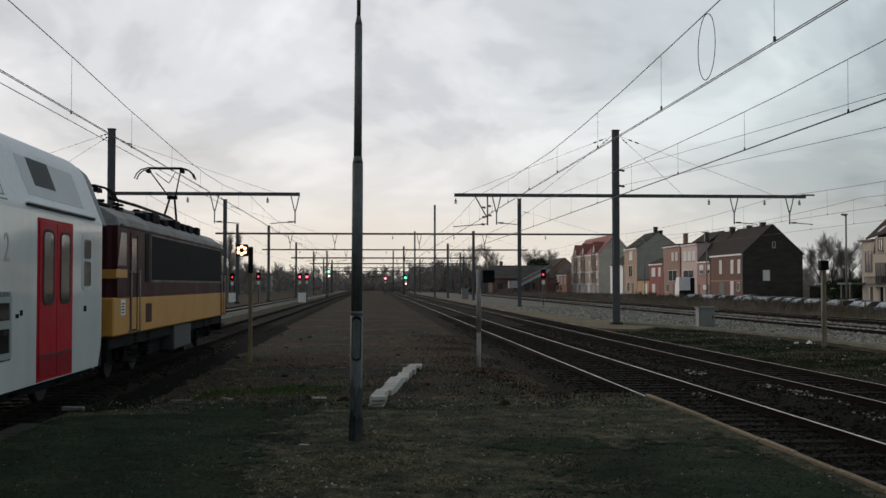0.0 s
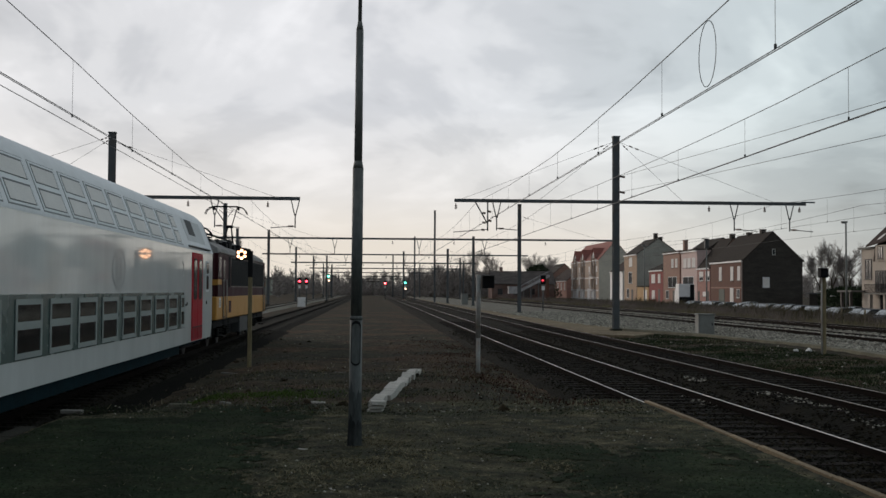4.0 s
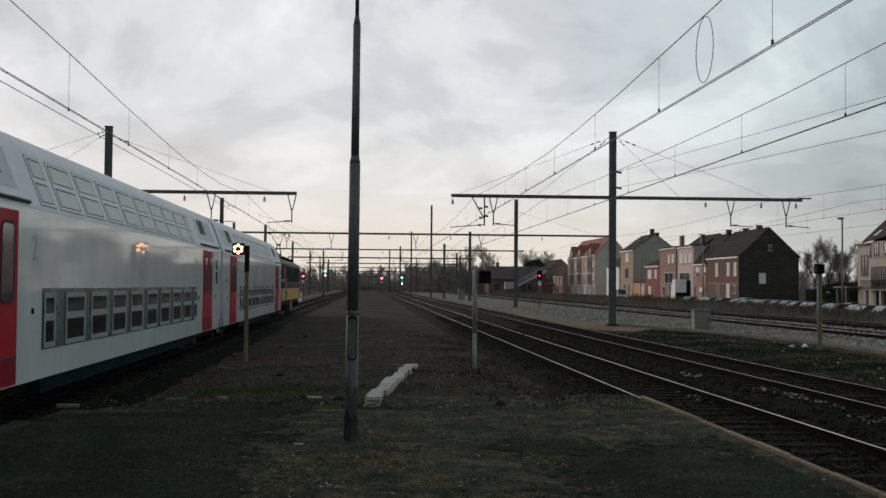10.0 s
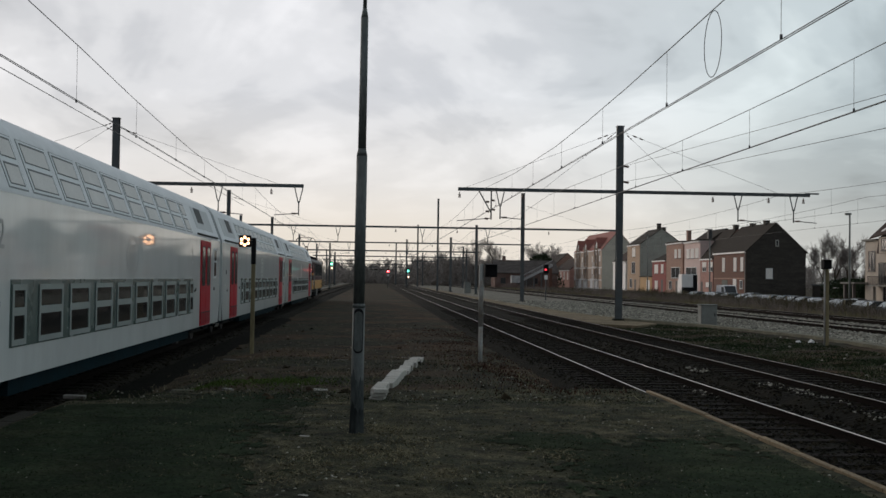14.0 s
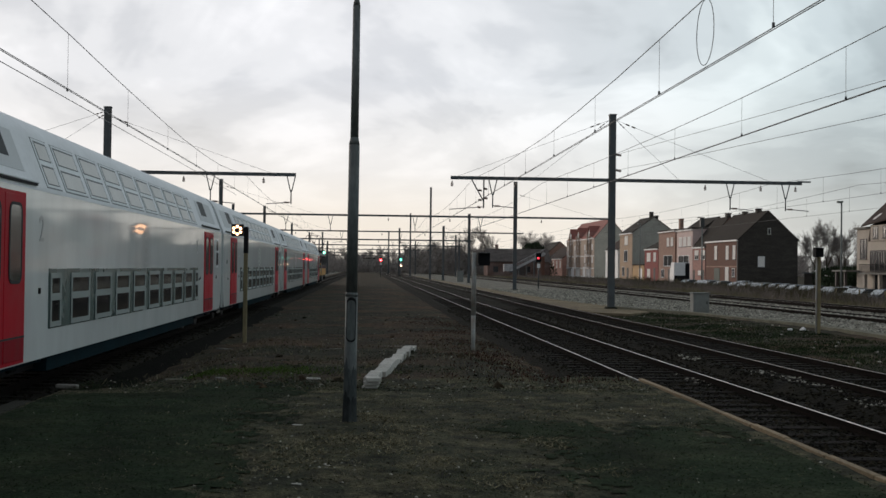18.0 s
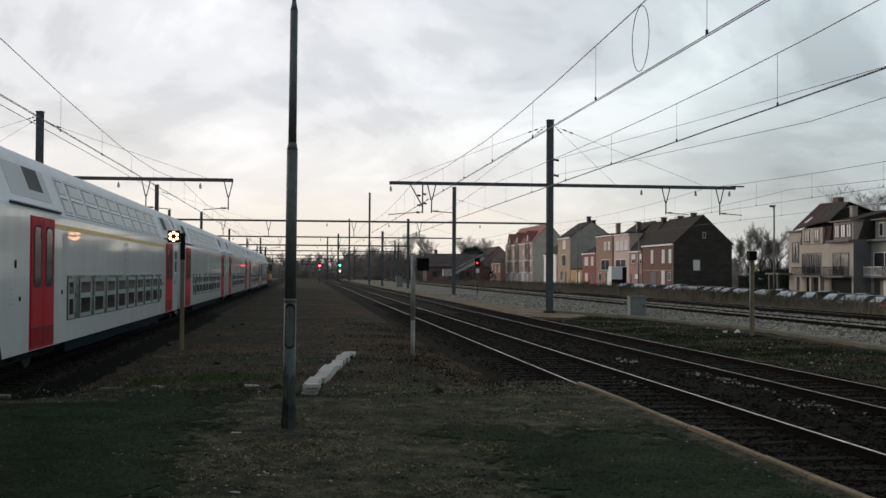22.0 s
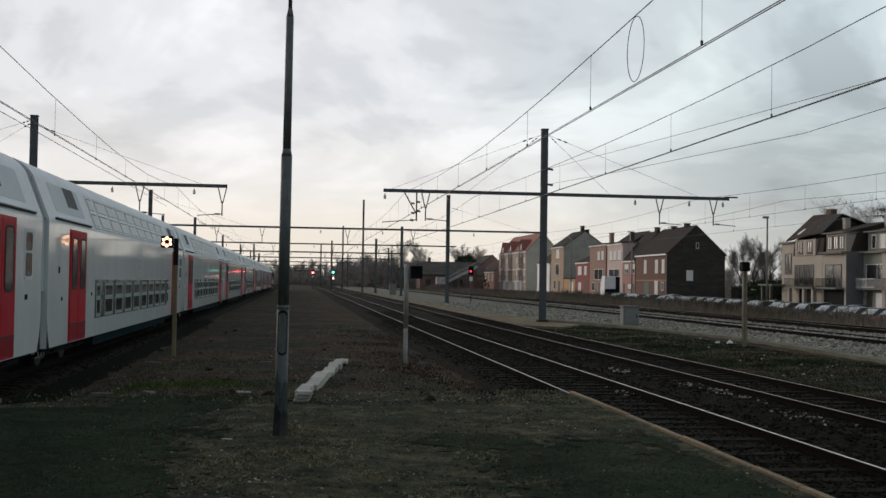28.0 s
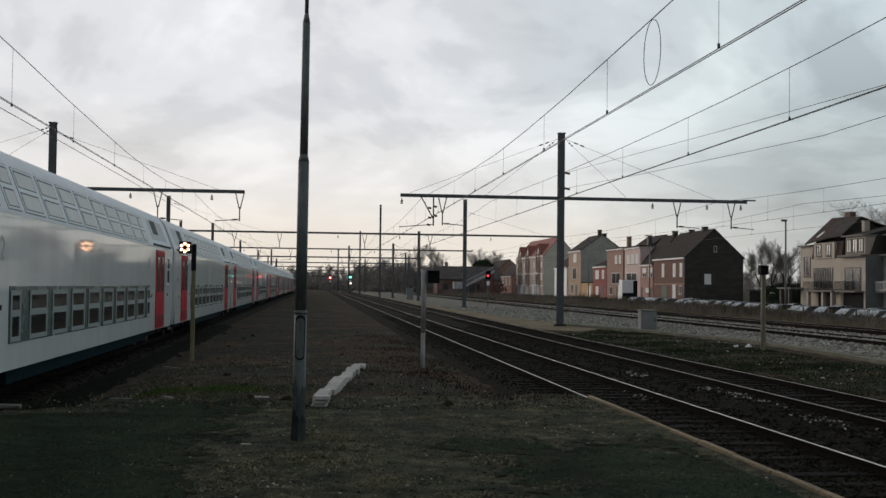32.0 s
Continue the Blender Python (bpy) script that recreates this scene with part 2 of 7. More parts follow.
mat("coach_skirt", (0.006, 0.017, 0.022), 0.95, vary=0.3, scale=2, gloss=0.04)
mat("door_red", (0.41, 0.008, 0.02), 0.55, vary=0.08, scale=1.5, bump=0.02, gloss=0.08)
mat("door_low", (0.24, 0.006, 0.015), 0.6, vary=0.2, scale=2, bump=0.02, gloss=0.08)
mat("tinted_glass", (0.012, 0.014, 0.015), 0.06, vary=0.1, scale=0.7, bump=0.0, gloss=0.8)
# sky reflection is painted into these panes as a pale warm colour
mat("sky_pale_glass", (0.68, 0.665, 0.635), 0.5, vary=0.1, scale=0.7, bump=0.0, gloss=0.15)
mat("rubber", (0.015, 0.015, 0.016), 0.8, vary=0.2)
mat("yellow_stripe", (0.62, 0.43, 0.06), 0.35, vary=0.08)
mat("logo_grey", (0.30, 0.315, 0.315), 0.35, vary=0.05)
mat("loco_yellow", (0.58, 0.275, 0.045), 0.55, vary=0.12, scale=1.2, tint=(0.36, 0.2, 0.05), tint_scale=1.2, tint_amount=0.5)
mat("loco_maroon", (0.05, 0.012, 0.016), 0.6, vary=0.15, scale=1.2, coat=0.03, gloss=0.12)
mat("loco_roof", (0.20, 0.195, 0.185), 0.7, vary=0.3, scale=1.3, tint=(0.08, 0.07, 0.06), tint_scale=0.9)
mat("loco_trim", (0.24, 0.205, 0.185), 0.8, vary=0.3, scale=1.5, fine=12, gloss=0.1, tint=(0.1, 0.06, 0.055), tint_scale=1.2)
mat("cab_glass", (0.045, 0.04, 0.045), 0.2, vary=0.2, scale=1.5, bump=0.0, gloss=0.35)
mat("loco_grille", (0.016, 0.016, 0.016), 0.8, vary=0.2, scale=3)
mat("bogie_steel", (0.011, 0.0105, 0.010), 0.95, vary=0.3, scale=4, gloss=0.06)
mat("wheel_steel", (0.03, 0.027, 0.025), 0.8, metal=0.2, vary=0.2)
mat("grey_box", (0.04, 0.043, 0.043), 0.6, vary=0.15)
mat("white_sign", (0.75, 0.75, 0.73), 0.6, vary=0.08)
mat("cabinet_grey", (0.19, 0.20, 0.185), 0.7, vary=0.12, scale=3, tint=(0.13, 0.125, 0.11), tint_scale=2)
mat("lamp_white", (0.9, 0.9, 0.85), 0.4, emit=(1.0, 0.52, 0.27), power=5.5)
mat("lamp_red", (0.8, 0.05, 0.05), 0.4, emit=(1.0, 0.05, 0.08), power=9.0)
mat("lamp_red_dim", (0.6, 0.05, 0.05), 0.4, emit=(1.0, 0.05, 0.08), power=1.6)
mat("lamp_green", (0.05, 0.8, 0.5), 0.4, emit=(0.2, 1.0, 0.75), power=2.2)
mat("lamp_warm", (0.9, 0.6, 0.4), 0.4, emit=(1.0, 0.62, 0.4), power=5.0)
mat("lamp_off", (0.25, 0.25, 0.25), 0.2, vary=0.05)
mat("dry_grass", (0.1852, 0.1664, 0.09277), 0.95, island=0.5, vary=0.35, scale=0.8, fine=8, gloss=0.06, tint=(0.08333, 0.07802, 0.03976), tint_scale=0.3)
mat("litter_grass", (0.15, 0.132, 0.09), 0.95, island=0.6, vary=0.35, scale=0.8, fine=8, gloss=0.06, tint=(0.12, 0.12, 0.055), tint_scale=0.8)
mat("rust_litter", (0.058, 0.030, 0.022), 0.97, vary=0.4, scale=1.0, fine=8, gloss=0.03, island=0.6)
mat("straw", (0.197, 0.1738, 0.1088), 0.95, vary=0.35, scale=1.2, fine=10, gloss=0.05, island=0.5)
mat("turf", (0.1133, 0.1182, 0.06975), 0.95, island=0.6, vary=0.4, scale=1.2, fine=10, gloss=0.05, tint=(0.197, 0.1717, 0.1023), tint_scale=0.8)
mat("moss_carpet", (0.01729, 0.02677, 0.01423), 0.98, vary=0.5, scale=1.6, fine=28, bump=1.0, bump_dist=0.015, gloss=0.03, tint=(0.03369, 0.03945, 0.02176), tint_scale=1.3, tint_amount=0.6)
mat("dark_moss", (0.02288, 0.03637, 0.01621), 0.97, vary=0.4, scale=1.0, fine=12, gloss=0.03, island=0.5)
mat("moss", (0.062, 0.098, 0.022), 0.95, vary=0.3, gloss=0.1)
mat("twigs", (0.20, 0.165, 0.145), 0.95, vary=0.3, scale=0.4, fine=3, gloss=0.1)
# twigs with the haze of distance mixed into a paler colour
mat("haze_twigs", (0.2933, 0.2632, 0.2408), 0.95, vary=0.25, scale=0.05, fine=0.6, gloss=0.1, tint=(0.163, 0.1512, 0.14), tint_scale=0.02)
mat("verge_brush", (0.07871, 0.07074, 0.04241), 0.95, vary=0.35, scale=0.5, fine=5, gloss=0.05, island=0.5)
mat("bark", (0.08, 0.065, 0.05), 0.95, vary=0.3, scale=3, fine=20, bump=0.6, gloss=0.1)
mat("fir_needles", (0.022, 0.034, 0.022), 0.9, vary=0.3, scale=2, fine=10, gloss=0.1)
mat("brick_red", (0.135, 0.066, 0.046), 0.9, vary=0.18, scale=0.8, fine=9, bump=0.3, stretch=(1, 1, 3))
mat("brick_brown", (0.30, 0.185, 0.14), 0.9, vary=0.18, scale=0.8, fine=9, bump=0.3, stretch=(1, 1, 3))
mat("brick_rose", (0.36, 0.20, 0.165), 0.9, vary=0.18, scale=0.8, fine=9, bump=0.3, stretch=(1, 1, 3))
mat("gable_grey", (0.357, 0.36, 0.3102), 0.9, vary=0.15, scale=0.5, fine=6)
mat("render_taupe", (0.4825, 0.455, 0.3807), 0.9, vary=0.12, scale=0.5, fine=6)
mat("door_green", (0.05, 0.065, 0.05), 0.7, vary=0.2)
mat("roof_sheet", (0.42, 0.42, 0.42), 0.7, vary=0.25, scale=0.6, fine=3, tint=(0.22, 0.21, 0.2), tint_scale=0.5)
mat("brick_tan", (0.386, 0.275, 0.188), 0.9, vary=0.15, scale=0.8, fine=9, bump=0.3, stretch=(1, 1, 3))
mat("brick_grey", (0.4053, 0.315, 0.2491), 0.9, vary=0.15, scale=0.8, fine=9, bump=0.3, stretch=(1, 1, 3))
mat("slate_black", (0.05597, 0.05, 0.04324), 0.9, gloss=0.15, vary=0.25, scale=0.6, fine=6, bump=0.3, stretch=(1, 1, 3))
mat("render_grey", (0.2653, 0.2712, 0.2211), 0.9, vary=0.12, scale=0.5, fine=6, tint=(0.329, 0.339, 0.2948), tint_scale=0.3)
mat("render_green", (0.46, 0.46, 0.41), 0.9, vary=0.12, scale=0.5, fine=6)
mat("brick_old", (0.15, 0.095, 0.08), 0.95, vary=0.3, scale=0.6, fine=6, bump=0.3, gloss=0.1, tint=(0.24, 0.2, 0.18), tint_scale=0.4)
mat("brick_deep", (0.25, 0.07, 0.06), 0.9, vary=0.18, scale=0.8, fine=9, bump=0.3, stretch=(1, 1, 3))
# car windscreens: the reflected sky is painted in as pale grey
mat("windscreen", (0.40, 0.44, 0.45), 0.3, vary=0.15, scale=2, bump=0.0, gloss=0.8)
mat("car_glass", (0.02, 0.022, 0.024), 0.2, vary=0.1, bump=0.0, gloss=0.4)
mat("render_dark", (0.1425, 0.153, 0.1512), 0.9, vary=0.15, scale=0.5, fine=6)
mat("render_pale", (0.4224, 0.3709, 0.31), 0.9, vary=0.1, scale=0.5, fine=6, tint=(0.3312, 0.2898, 0.2456), tint_scale=0.3)
mat("render_pink", (0.58, 0.45, 0.41), 0.9, vary=0.1, scale=0.5, fine=6)
mat("render_ochre", (0.46, 0.30, 0.15), 0.9, vary=0.1, scale=0.5, fine=6)
mat("white_paint", (0.72, 0.71, 0.69), 0.6, vary=0.08, scale=2)
mat("roof_red", (0.24, 0.085, 0.065), 0.85, vary=0.2, scale=0.7, fine=5, bump=0.4, stretch=(1, 1, 4))
mat("roof_dark", (0.0386, 0.033, 0.02726), 0.92, gloss=0.12, vary=0.25, scale=0.7, fine=5, bump=0.4, stretch=(1, 1, 4))
mat("roof_worn", (0.105, 0.092, 0.084), 0.92, gloss=0.12, vary=0.3, scale=0.5, fine=3, bump=0.4, stretch=(1, 1, 4))
mat("roof_brown", (0.055, 0.04, 0.034), 0.9, gloss=0.12, vary=0.25, scale=0.7, fine=5, bump=0.4, stretch=(1, 1, 4))
mat("house_glass", (0.03, 0.033, 0.036), 0.12, vary=0.1, bump=0.0, gloss=0.4)
mat("blind", (0.78, 0.75, 0.70), 0.8, vary=0.08)
mat("dark_door", (0.06, 0.05, 0.045), 0.7, vary=0.2)
mat("asphalt", (0.055, 0.054, 0.053), 0.9, vary=0.2, scale=0.5, fine=12, bump=0.4)
mat("hedge_leaf", (0.028, 0.042, 0.022), 0.9, vary=0.4, scale=1.0, fine=10, gloss=0.1, island=0.5)
for tone, rgb in (("white", (0.8, 0.8, 0.8)), ("silver", (0.27, 0.285, 0.29)), ("grey", (0.07, 0.073, 0.078)), ("blue", (0.028, 0.05, 0.085)),
                  ("black", (0.012, 0.012, 0.013)), ("red", (0.38, 0.02, 0.03)), ("teal", (0.04, 0.065, 0.07))):
    mat("car_" + tone, rgb, 0.45, vary=0.06, bump=0.0, gloss=0.25, coat=0.08)
mat("tyre", (0.015, 0.015, 0.015), 0.9, vary=0.15)


# ---- mesh helpers ----
def box(bm, x0, x1, y0, y1, z0, z1):
    v = [bm.verts.new((x, y, z)) for x in (x0, x1) for y in (y0, y1) for z in (z0, z1)]
    for q in ((0, 1, 3, 2), (4, 6, 7, 5), (0, 4, 5, 1), (2, 3, 7, 6), (0, 2, 6, 4), (1, 5, 7, 3)):
        bm.faces.new([v[i] for i in q])
    return v


def rod(bm, a, b, r0, r1=None, n=8, caps=True):
    a, b = Vector(a), Vector(b)
    r1 = r0 if r1 is None else r1
    d = (b - a).normalized()
    u = d.orthogonal().normalized()
    w = d.cross(u)
    rings = []
    for p, r in ((a, r0), (b, r1)):
        rings.append([bm.verts.new(p + r * (math.cos(2 * math.pi * i / n) * u + math.sin(2 * math.pi * i / n) * w)) for i in range(n)])
    for i in range(n):
        f = bm.faces.new((rings[0][i], rings[0][(i + 1) % n], rings[1][(i + 1) % n], rings[1][i]))
        f.smooth = n > 5
    if caps:
        bm.faces.new(rings[0][::-1])
        bm.faces.new(rings[1])


def tube(bm, pts, r, n=5):
    """One connected tube through points."""
    ps = [Vector(p) for p in pts]
    last, u = None, None
    for i, p in enumerate(ps):
        d = (ps[min(i + 1, len(ps) - 1)] - ps[max(i - 1, 0)]).normalized()
        u = d.orthogonal().normalized() if u is None else (u - d * u.dot(d)).normalized()
        w = d.cross(u)
        ring = [bm.verts.new(p + r * (math.cos(2 * math.pi * k / n) * u + math.sin(2 * math.pi * k / n) * w)) for k in range(n)]
        if last:
            for k in range(n):
                bm.faces.new((last[k], last[(k + 1) % n], ring[(k + 1) % n], ring[k])).smooth = True
        last = ring


def extrude(bm, profile, axis, lo, hi, smooth=False):
    """A closed profile (pairs) drawn out along an axis: 'y' takes (x, z), 'x' takes (y, z), 'z' takes (x, y)."""
    def at(p, s):
        return {"y": (p[0], s, p[1]), "x": (s, p[0], p[1]), "z": (p[0], p[1], s)}[axis]
    a = [bm.verts.new(at(p, lo)) for p in profile]
    b = [bm.verts.new(at(p, hi)) for p in profile]
    k = len(profile)
    for i in range(k):
        f = bm.faces.new((a[i], a[(i + 1) % k], b[(i + 1) % k], b[i]))
        f.smooth = smooth
    bm.faces.new(a[::-1])
    bm.faces.new(b)


def finish(bm, name, material, bevel=0.0, segs=1):
    if bevel:
        bmesh.ops.bevel(bm, geom=bm.edges[:], offset=bevel, segments=segs, affect="EDGES", profile=0.5, clamp_overlap=True)
    bmesh.ops.recalc_face_normals(bm, faces=bm.faces[:])
    me = bpy.data.meshes.new(name)
    bm.to_mesh(me)
    bm.free()
    me.materials.append(MATS[material])
    return me


def part(name, bm, material, parent=None, label="", bevel=0.0, segs=1, at=None):
    ob = new(name, finish(bm, name, material, bevel, segs))
    if parent is not None:
        ob.parent = parent
    if at is not None:
        ob.matrix_basis = at
    if label:
        tagged(ob, label)
    return ob


def put(name, mesh, parent, m=None):
    """Another object on a mesh that exists."""
    ob = new(name, mesh)
    if parent is not None:
        ob.parent = parent
    if m is not None:
        ob.matrix_basis = m
    return ob


def B():
    return bmesh.new()


def boxes(*dims):
    bm = B()
    for d in dims:
        box(bm, *d)
    return bm


def thing(name, label, category, m=None, group="", kind=""):
    ob = new(name)
    ob.empty_display_size = 0.2
    if m is not None:
        ob.matrix_basis = m
    return tagged(ob, label, category, group, kind)


# ---- ground ----
def lerp_table(rows, v):
    for (a, za), (b, zb) in zip(rows, rows[1:]):
        if v <= b:
            k = min(1.0, max(0.0, (v - a) / (b - a)))
            return za + (zb - za) * k
    return rows[-1][1]


PLAT = 0.30
TRACKS = {"left": -6.45, "far_left": -11.9, "right": 5.62, "second": 9.35, "yard": 22.1, "far_yard": 27.0}


def street_z(y):
    """The street behind the yard climbs gently away from the station."""
    return lerp_table([(60, -1.35), (92, -1.2), (112, -1.0), (135, -0.9), (165, -0.85), (300, -0.9), (400, -0.6)], y)


def ground_z(x, y):
    """Height of the bare ground: earth falls away beyond the platform's end, and lies low beside the tracks."""
    z = lerp_table([(14.0, 0.275), (18.0, 0.26), (24.0, 0.10), (31.0, -0.14), (42.0, -0.24)], y)
    side = min(1.0, max(0.0, (abs(x + 0.1) - 2.4) / 1.7))
    z = z + (-0.30 - z) * side
    if 11.5 < x < 17.6 and y < 62:
        z += 0.14 * min(1.0, (x - 11.5) / 5.0)
    if x > 30:
        k = min(1, (x - 30) / 12)
        z = z * (1 - k) + street_z(y) * k
    return z


def rough_z(x, y):
    return ground_z(x, y) + 0.035 * noise.noise((x * 0.9, y * 0.9, 0)) + 0.018 * noise.noise((x * 3.1, y * 3.1, 4))


def graded(lo, near_lo, near_hi, hi, fine, grow):
    vals = []
    v = near_lo
    while v <= near_hi:
        vals.append(v)
        v += fine
    step, v = fine, near_hi
    while v < hi:
        step *= grow
        v += step
        vals.append(min(v, hi))
    step, v = fine, near_lo
    while v > lo:
        step *= grow
        v -= step
        vals.insert(0, max(v, lo))
    return vals


def sheet(name, xs, ys, zf, material, label, category):
    verts = [(x, y, zf(x, y)) for y in ys for x in xs]
    n = len(xs)
    faces = [(j * n + i, j * n + i + 1, (j + 1) * n + i + 1, (j + 1) * n + i) for j in range(len(ys) - 1) for i in range(n - 1)]
    me = bpy.data.meshes.new(name)
    me.from_pydata(verts, [], faces)
    me.polygons.foreach_set("use_smooth", [True] * len(faces))
    me.materials.append(MATS[material])
    return tagged(new(name, me), label, category, kind="structure")


sheet("ground", graded(-2500, -5, 17, 2500, 0.35, 1.16), graded(-300, 15, 60, 3500, 0.4, 1.13), rough_z, "cinder",
      "dark cinder and earth ground of the railway yard", "ground")


# ---- platform with its edge stones ----
def plat_z(x, y):
    return PLAT + 0.012 * noise.noise((x * 1.3, y * 1.3, 2)) + 0.010 * noise.noise((x * 5, y * 5, 7)) + 0.007 * noise.noise((x * 13, y * 11, 5))


def platform():
    xs = [-4.0 + 0.0676 * i for i in range(121)]
    ys = [-12 + 0.5 * i for i in range(37)] + [6.5 + 0.075 * i for i in range(1, 151)]
    bm = B()
    end = lambda x: 17.4 - 0.12 * (4.0 - x) - (1.3 if x < -2.5 else 0.0) * min(1, (-2.5 - x) / 1.2) if x < -2.5 else 17.4 - 0.12 * (4.0 - x)
    grid = []
    for y in ys:
        row = []
        for x in xs:
            yy = min(y, end(x) + 0.12 * noise.noise((x * 1.2, 0, 9)))
            row.append(bm.verts.new((x, yy, plat_z(x, yy) - (0.10 if y > end(x) else 0.0))))
        grid.append(row)
    for j in range(len(ys) - 1):
        for i in range(len(xs) - 1):
            if (grid[j + 1][i].co.y - grid[j][i].co.y) > 1e-4 or (grid[j + 1][i + 1].co.y - grid[j][i + 1].co.y) > 1e-4:
                f = bm.faces.new((grid[j][i], grid[j][i + 1], grid[j + 1][i + 1], grid[j + 1][i]))
                f.smooth = True
    bmesh.ops.delete(bm, geom=[v for v in bm.verts if not v.link_faces], context="VERTS")
    rim = [e for e in bm.edges if e.is_boundary]
    down = bmesh.ops.extrude_edge_only(bm, edges=rim)["geom"]
    for v in down:
        if isinstance(v, bmesh.types.BMVert):
            v.co.z = -0.45
    ob = part("platform", bm, "platform_earth")
    return tagged(ob, "worn earth and cinder platform with patchy dry grass", "platform", kind="structure")


PLATFORM = platform()


# ---- tracks ----
def rail_profile():
    return [(-0.07, -0.16), (0.07, -0.16), (0.07, -0.145), (0.012, -0.125), (0.012, -0.05), (0.035, -0.035), (0.035, -0.004), (-0.035, -0.004), (-0.035, -0.035), (-0.012, -0.05), (-0.012, -0.125), (-0.07, -0.145)]


def track(name, x, y0, y1, shiny, bed, label, bed_half=1.45, lift=0.0):
    t = thing("railway_track", label, "railway track", pose(x, 0, 0), kind="structure")
    for s in (-0.7525, 0.7525):
        bm = B()
        extrude(bm, [(s + a, z + (lift if z > -0.1 else 0.0)) for a, z in rail_profile()], "y", y0, y1)
        rail = part("rail", bm, "rail_steel", t)
        bm = B()
        extrude(bm, [(s - 0.015, lift - 0.005), (s + 0.015, lift - 0.005), (s + 0.012, lift), (s - 0.012, lift)], "y", y0, y1)
        part("rail_head", bm, "rail_head" if shiny else ("rail_steel" if name == "left" else "rail_dull"), rail, "polished running surface" if shiny else "")
    bm = B()
    extrude(bm, [(-bed_half - 0.65, -0.40), (-bed_half, -0.13), (bed_half, -0.13), (bed_half + 0.65, -0.40)], "y", y0, y1)
    part("ballast_bed", bm, bed, t)
    return t


T_R1 = track("right", TRACKS["right"], -30, 900, True, "rust_ballast", "main track with polished rails on rusty dark ballast")
T_R2 = track("second", TRACKS["second"], -30, 900, False, "rust_ballast", "little used track with rusty rails on dark ballast")
T_L = track("left", TRACKS["left"], -60, 900, False, "rust_ballast", "main track under the passing train")
track("far_left", TRACKS["far_left"], 20, 900, False, "grey_ballast", "siding track with rusty rails behind the train")
T_R3 = track("yard", TRACKS["yard"], -20, 900, False, "grey_ballast", "yard track with dark rails on pale grey ballast", 1.15, 0.05)
T_R4 = track("far_yard", TRACKS["far_yard"], -20, 900, False, "grey_ballast", "yard track with dark rails beside the dry grass verge", 1.15, 0.09)
# near-black strip: shade beside the train, put into the ballast colour
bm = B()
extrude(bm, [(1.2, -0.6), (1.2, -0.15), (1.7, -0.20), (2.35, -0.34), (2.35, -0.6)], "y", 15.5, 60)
part("shoulder", bm, "shaded_ballast", T_L, "ballast shoulder painted dark for the train's shade")
part("infill", boxes((-0.70, 0.70, -20, 900, -0.13, -0.04)), "grey_ballast", T_R3, "ballast heaped between the rails")
part("infill", boxes((-0.70, 0.70, -20, 900, -0.13, -0.10)), "rust_ballast", T_R4, "dark oily ballast between the rails")

bm = B()
extrude(bm, [(11.1, 55.5), (12.6, 53.5), (14.3, 56.5), (14.1, 61.5), (14.7, 67), (13.3, 90), (12.4, 121), (11.9, 260), (11.0, 260)], "z", -0.6, -0.15)
tagged(part("soil_strip", bm, "soil"), "tan bare soil strip beside the second track", "soil", kind="structure")
# pale ballast apron of the yard, bounded by a concrete strip
bm = B()
APRON = [(16.7, -20), (16.7, 29), (17.45, 43), (16.1, 53.5), (13.8, 61.8), (12.6, 74), (11.5, 121), (11.3, 900), (31, 900), (31, -20)]
extrude(bm, APRON, "z", -0.6, -0.155)
tagged(part("ballast_apron", bm, "grey_ballast"), "pale grey crushed stone apron of the yard tracks", "ballast", kind="structure")
trough = thing("cable_trough", "row of weathered concrete cable trough slabs", "cable trough", kind="structure")
for (xa, ya), (xb, yb) in zip(APRON[:4], APRON[1:5]):
    n = max(1, int(math.hypot(xb - xa, yb - ya) / 1.5))
    for i in range(n):
        f0, f1 = i / n, (i + 0.985) / n
        p, q = Vector((xa + (xb - xa) * f0, ya + (yb - ya) * f0, 0)), Vector((xa + (xb - xa) * f1, ya + (yb - ya) * f1, 0))
        if q.y > 10:
            d = (q - p).normalized()
            s = Vector((-d.y, d.x, 0)) * 0.42
            bm = B()
            z = -0.055 + 0.012 * random.uniform(-1, 1)
            vs = [bm.verts.new((c.x, c.y, zz)) for zz in (-0.5, z) for c in (p - s * 0.2, q - s * 0.2, q + s, p + s)]
            for f in ((3, 2, 1, 0), (4, 5, 6, 7), (0, 1, 5, 4), (1, 2, 6, 5), (2, 3, 7, 6), (3, 0, 4, 7)):
                bm.faces.new([vs[k] for k in f])
            part("trough_slab", bm, "old_concrete", trough)


# ---- overhead line ----
def steel_mast(name, x, y, top, label, r=0.17, base=-0.25):
    m = thing(name, label, "catenary mast", pose(x, y, base), group="catenary masts")
    h = top - base
    bm = B()
    # an H section
    c = r - 0.03
    extrude(bm, [(-r, -r), (r, -r), (r, -c), (0.05, -c), (0.05, c), (r, c), (r, r), (-r, r), (-r, c), (-0.05, c), (-0.05, -c), (-r, -c)], "z", 0, h)
    part("column", bm, "mast_steel", m)
    bm = B()
    box(bm, -0.30, 0.30, -0.30, 0.30, -0.5, 0.20)
    part("footing", bm, "kerb_dark", m, "dark weathered concrete footing", bevel=0.05)
    bm = B()
    box(bm, -r - 0.03, r + 0.03, -r - 0.03, r + 0.03, h, h + 0.05)
    part("cap", bm, "mast_steel", m)
    return m


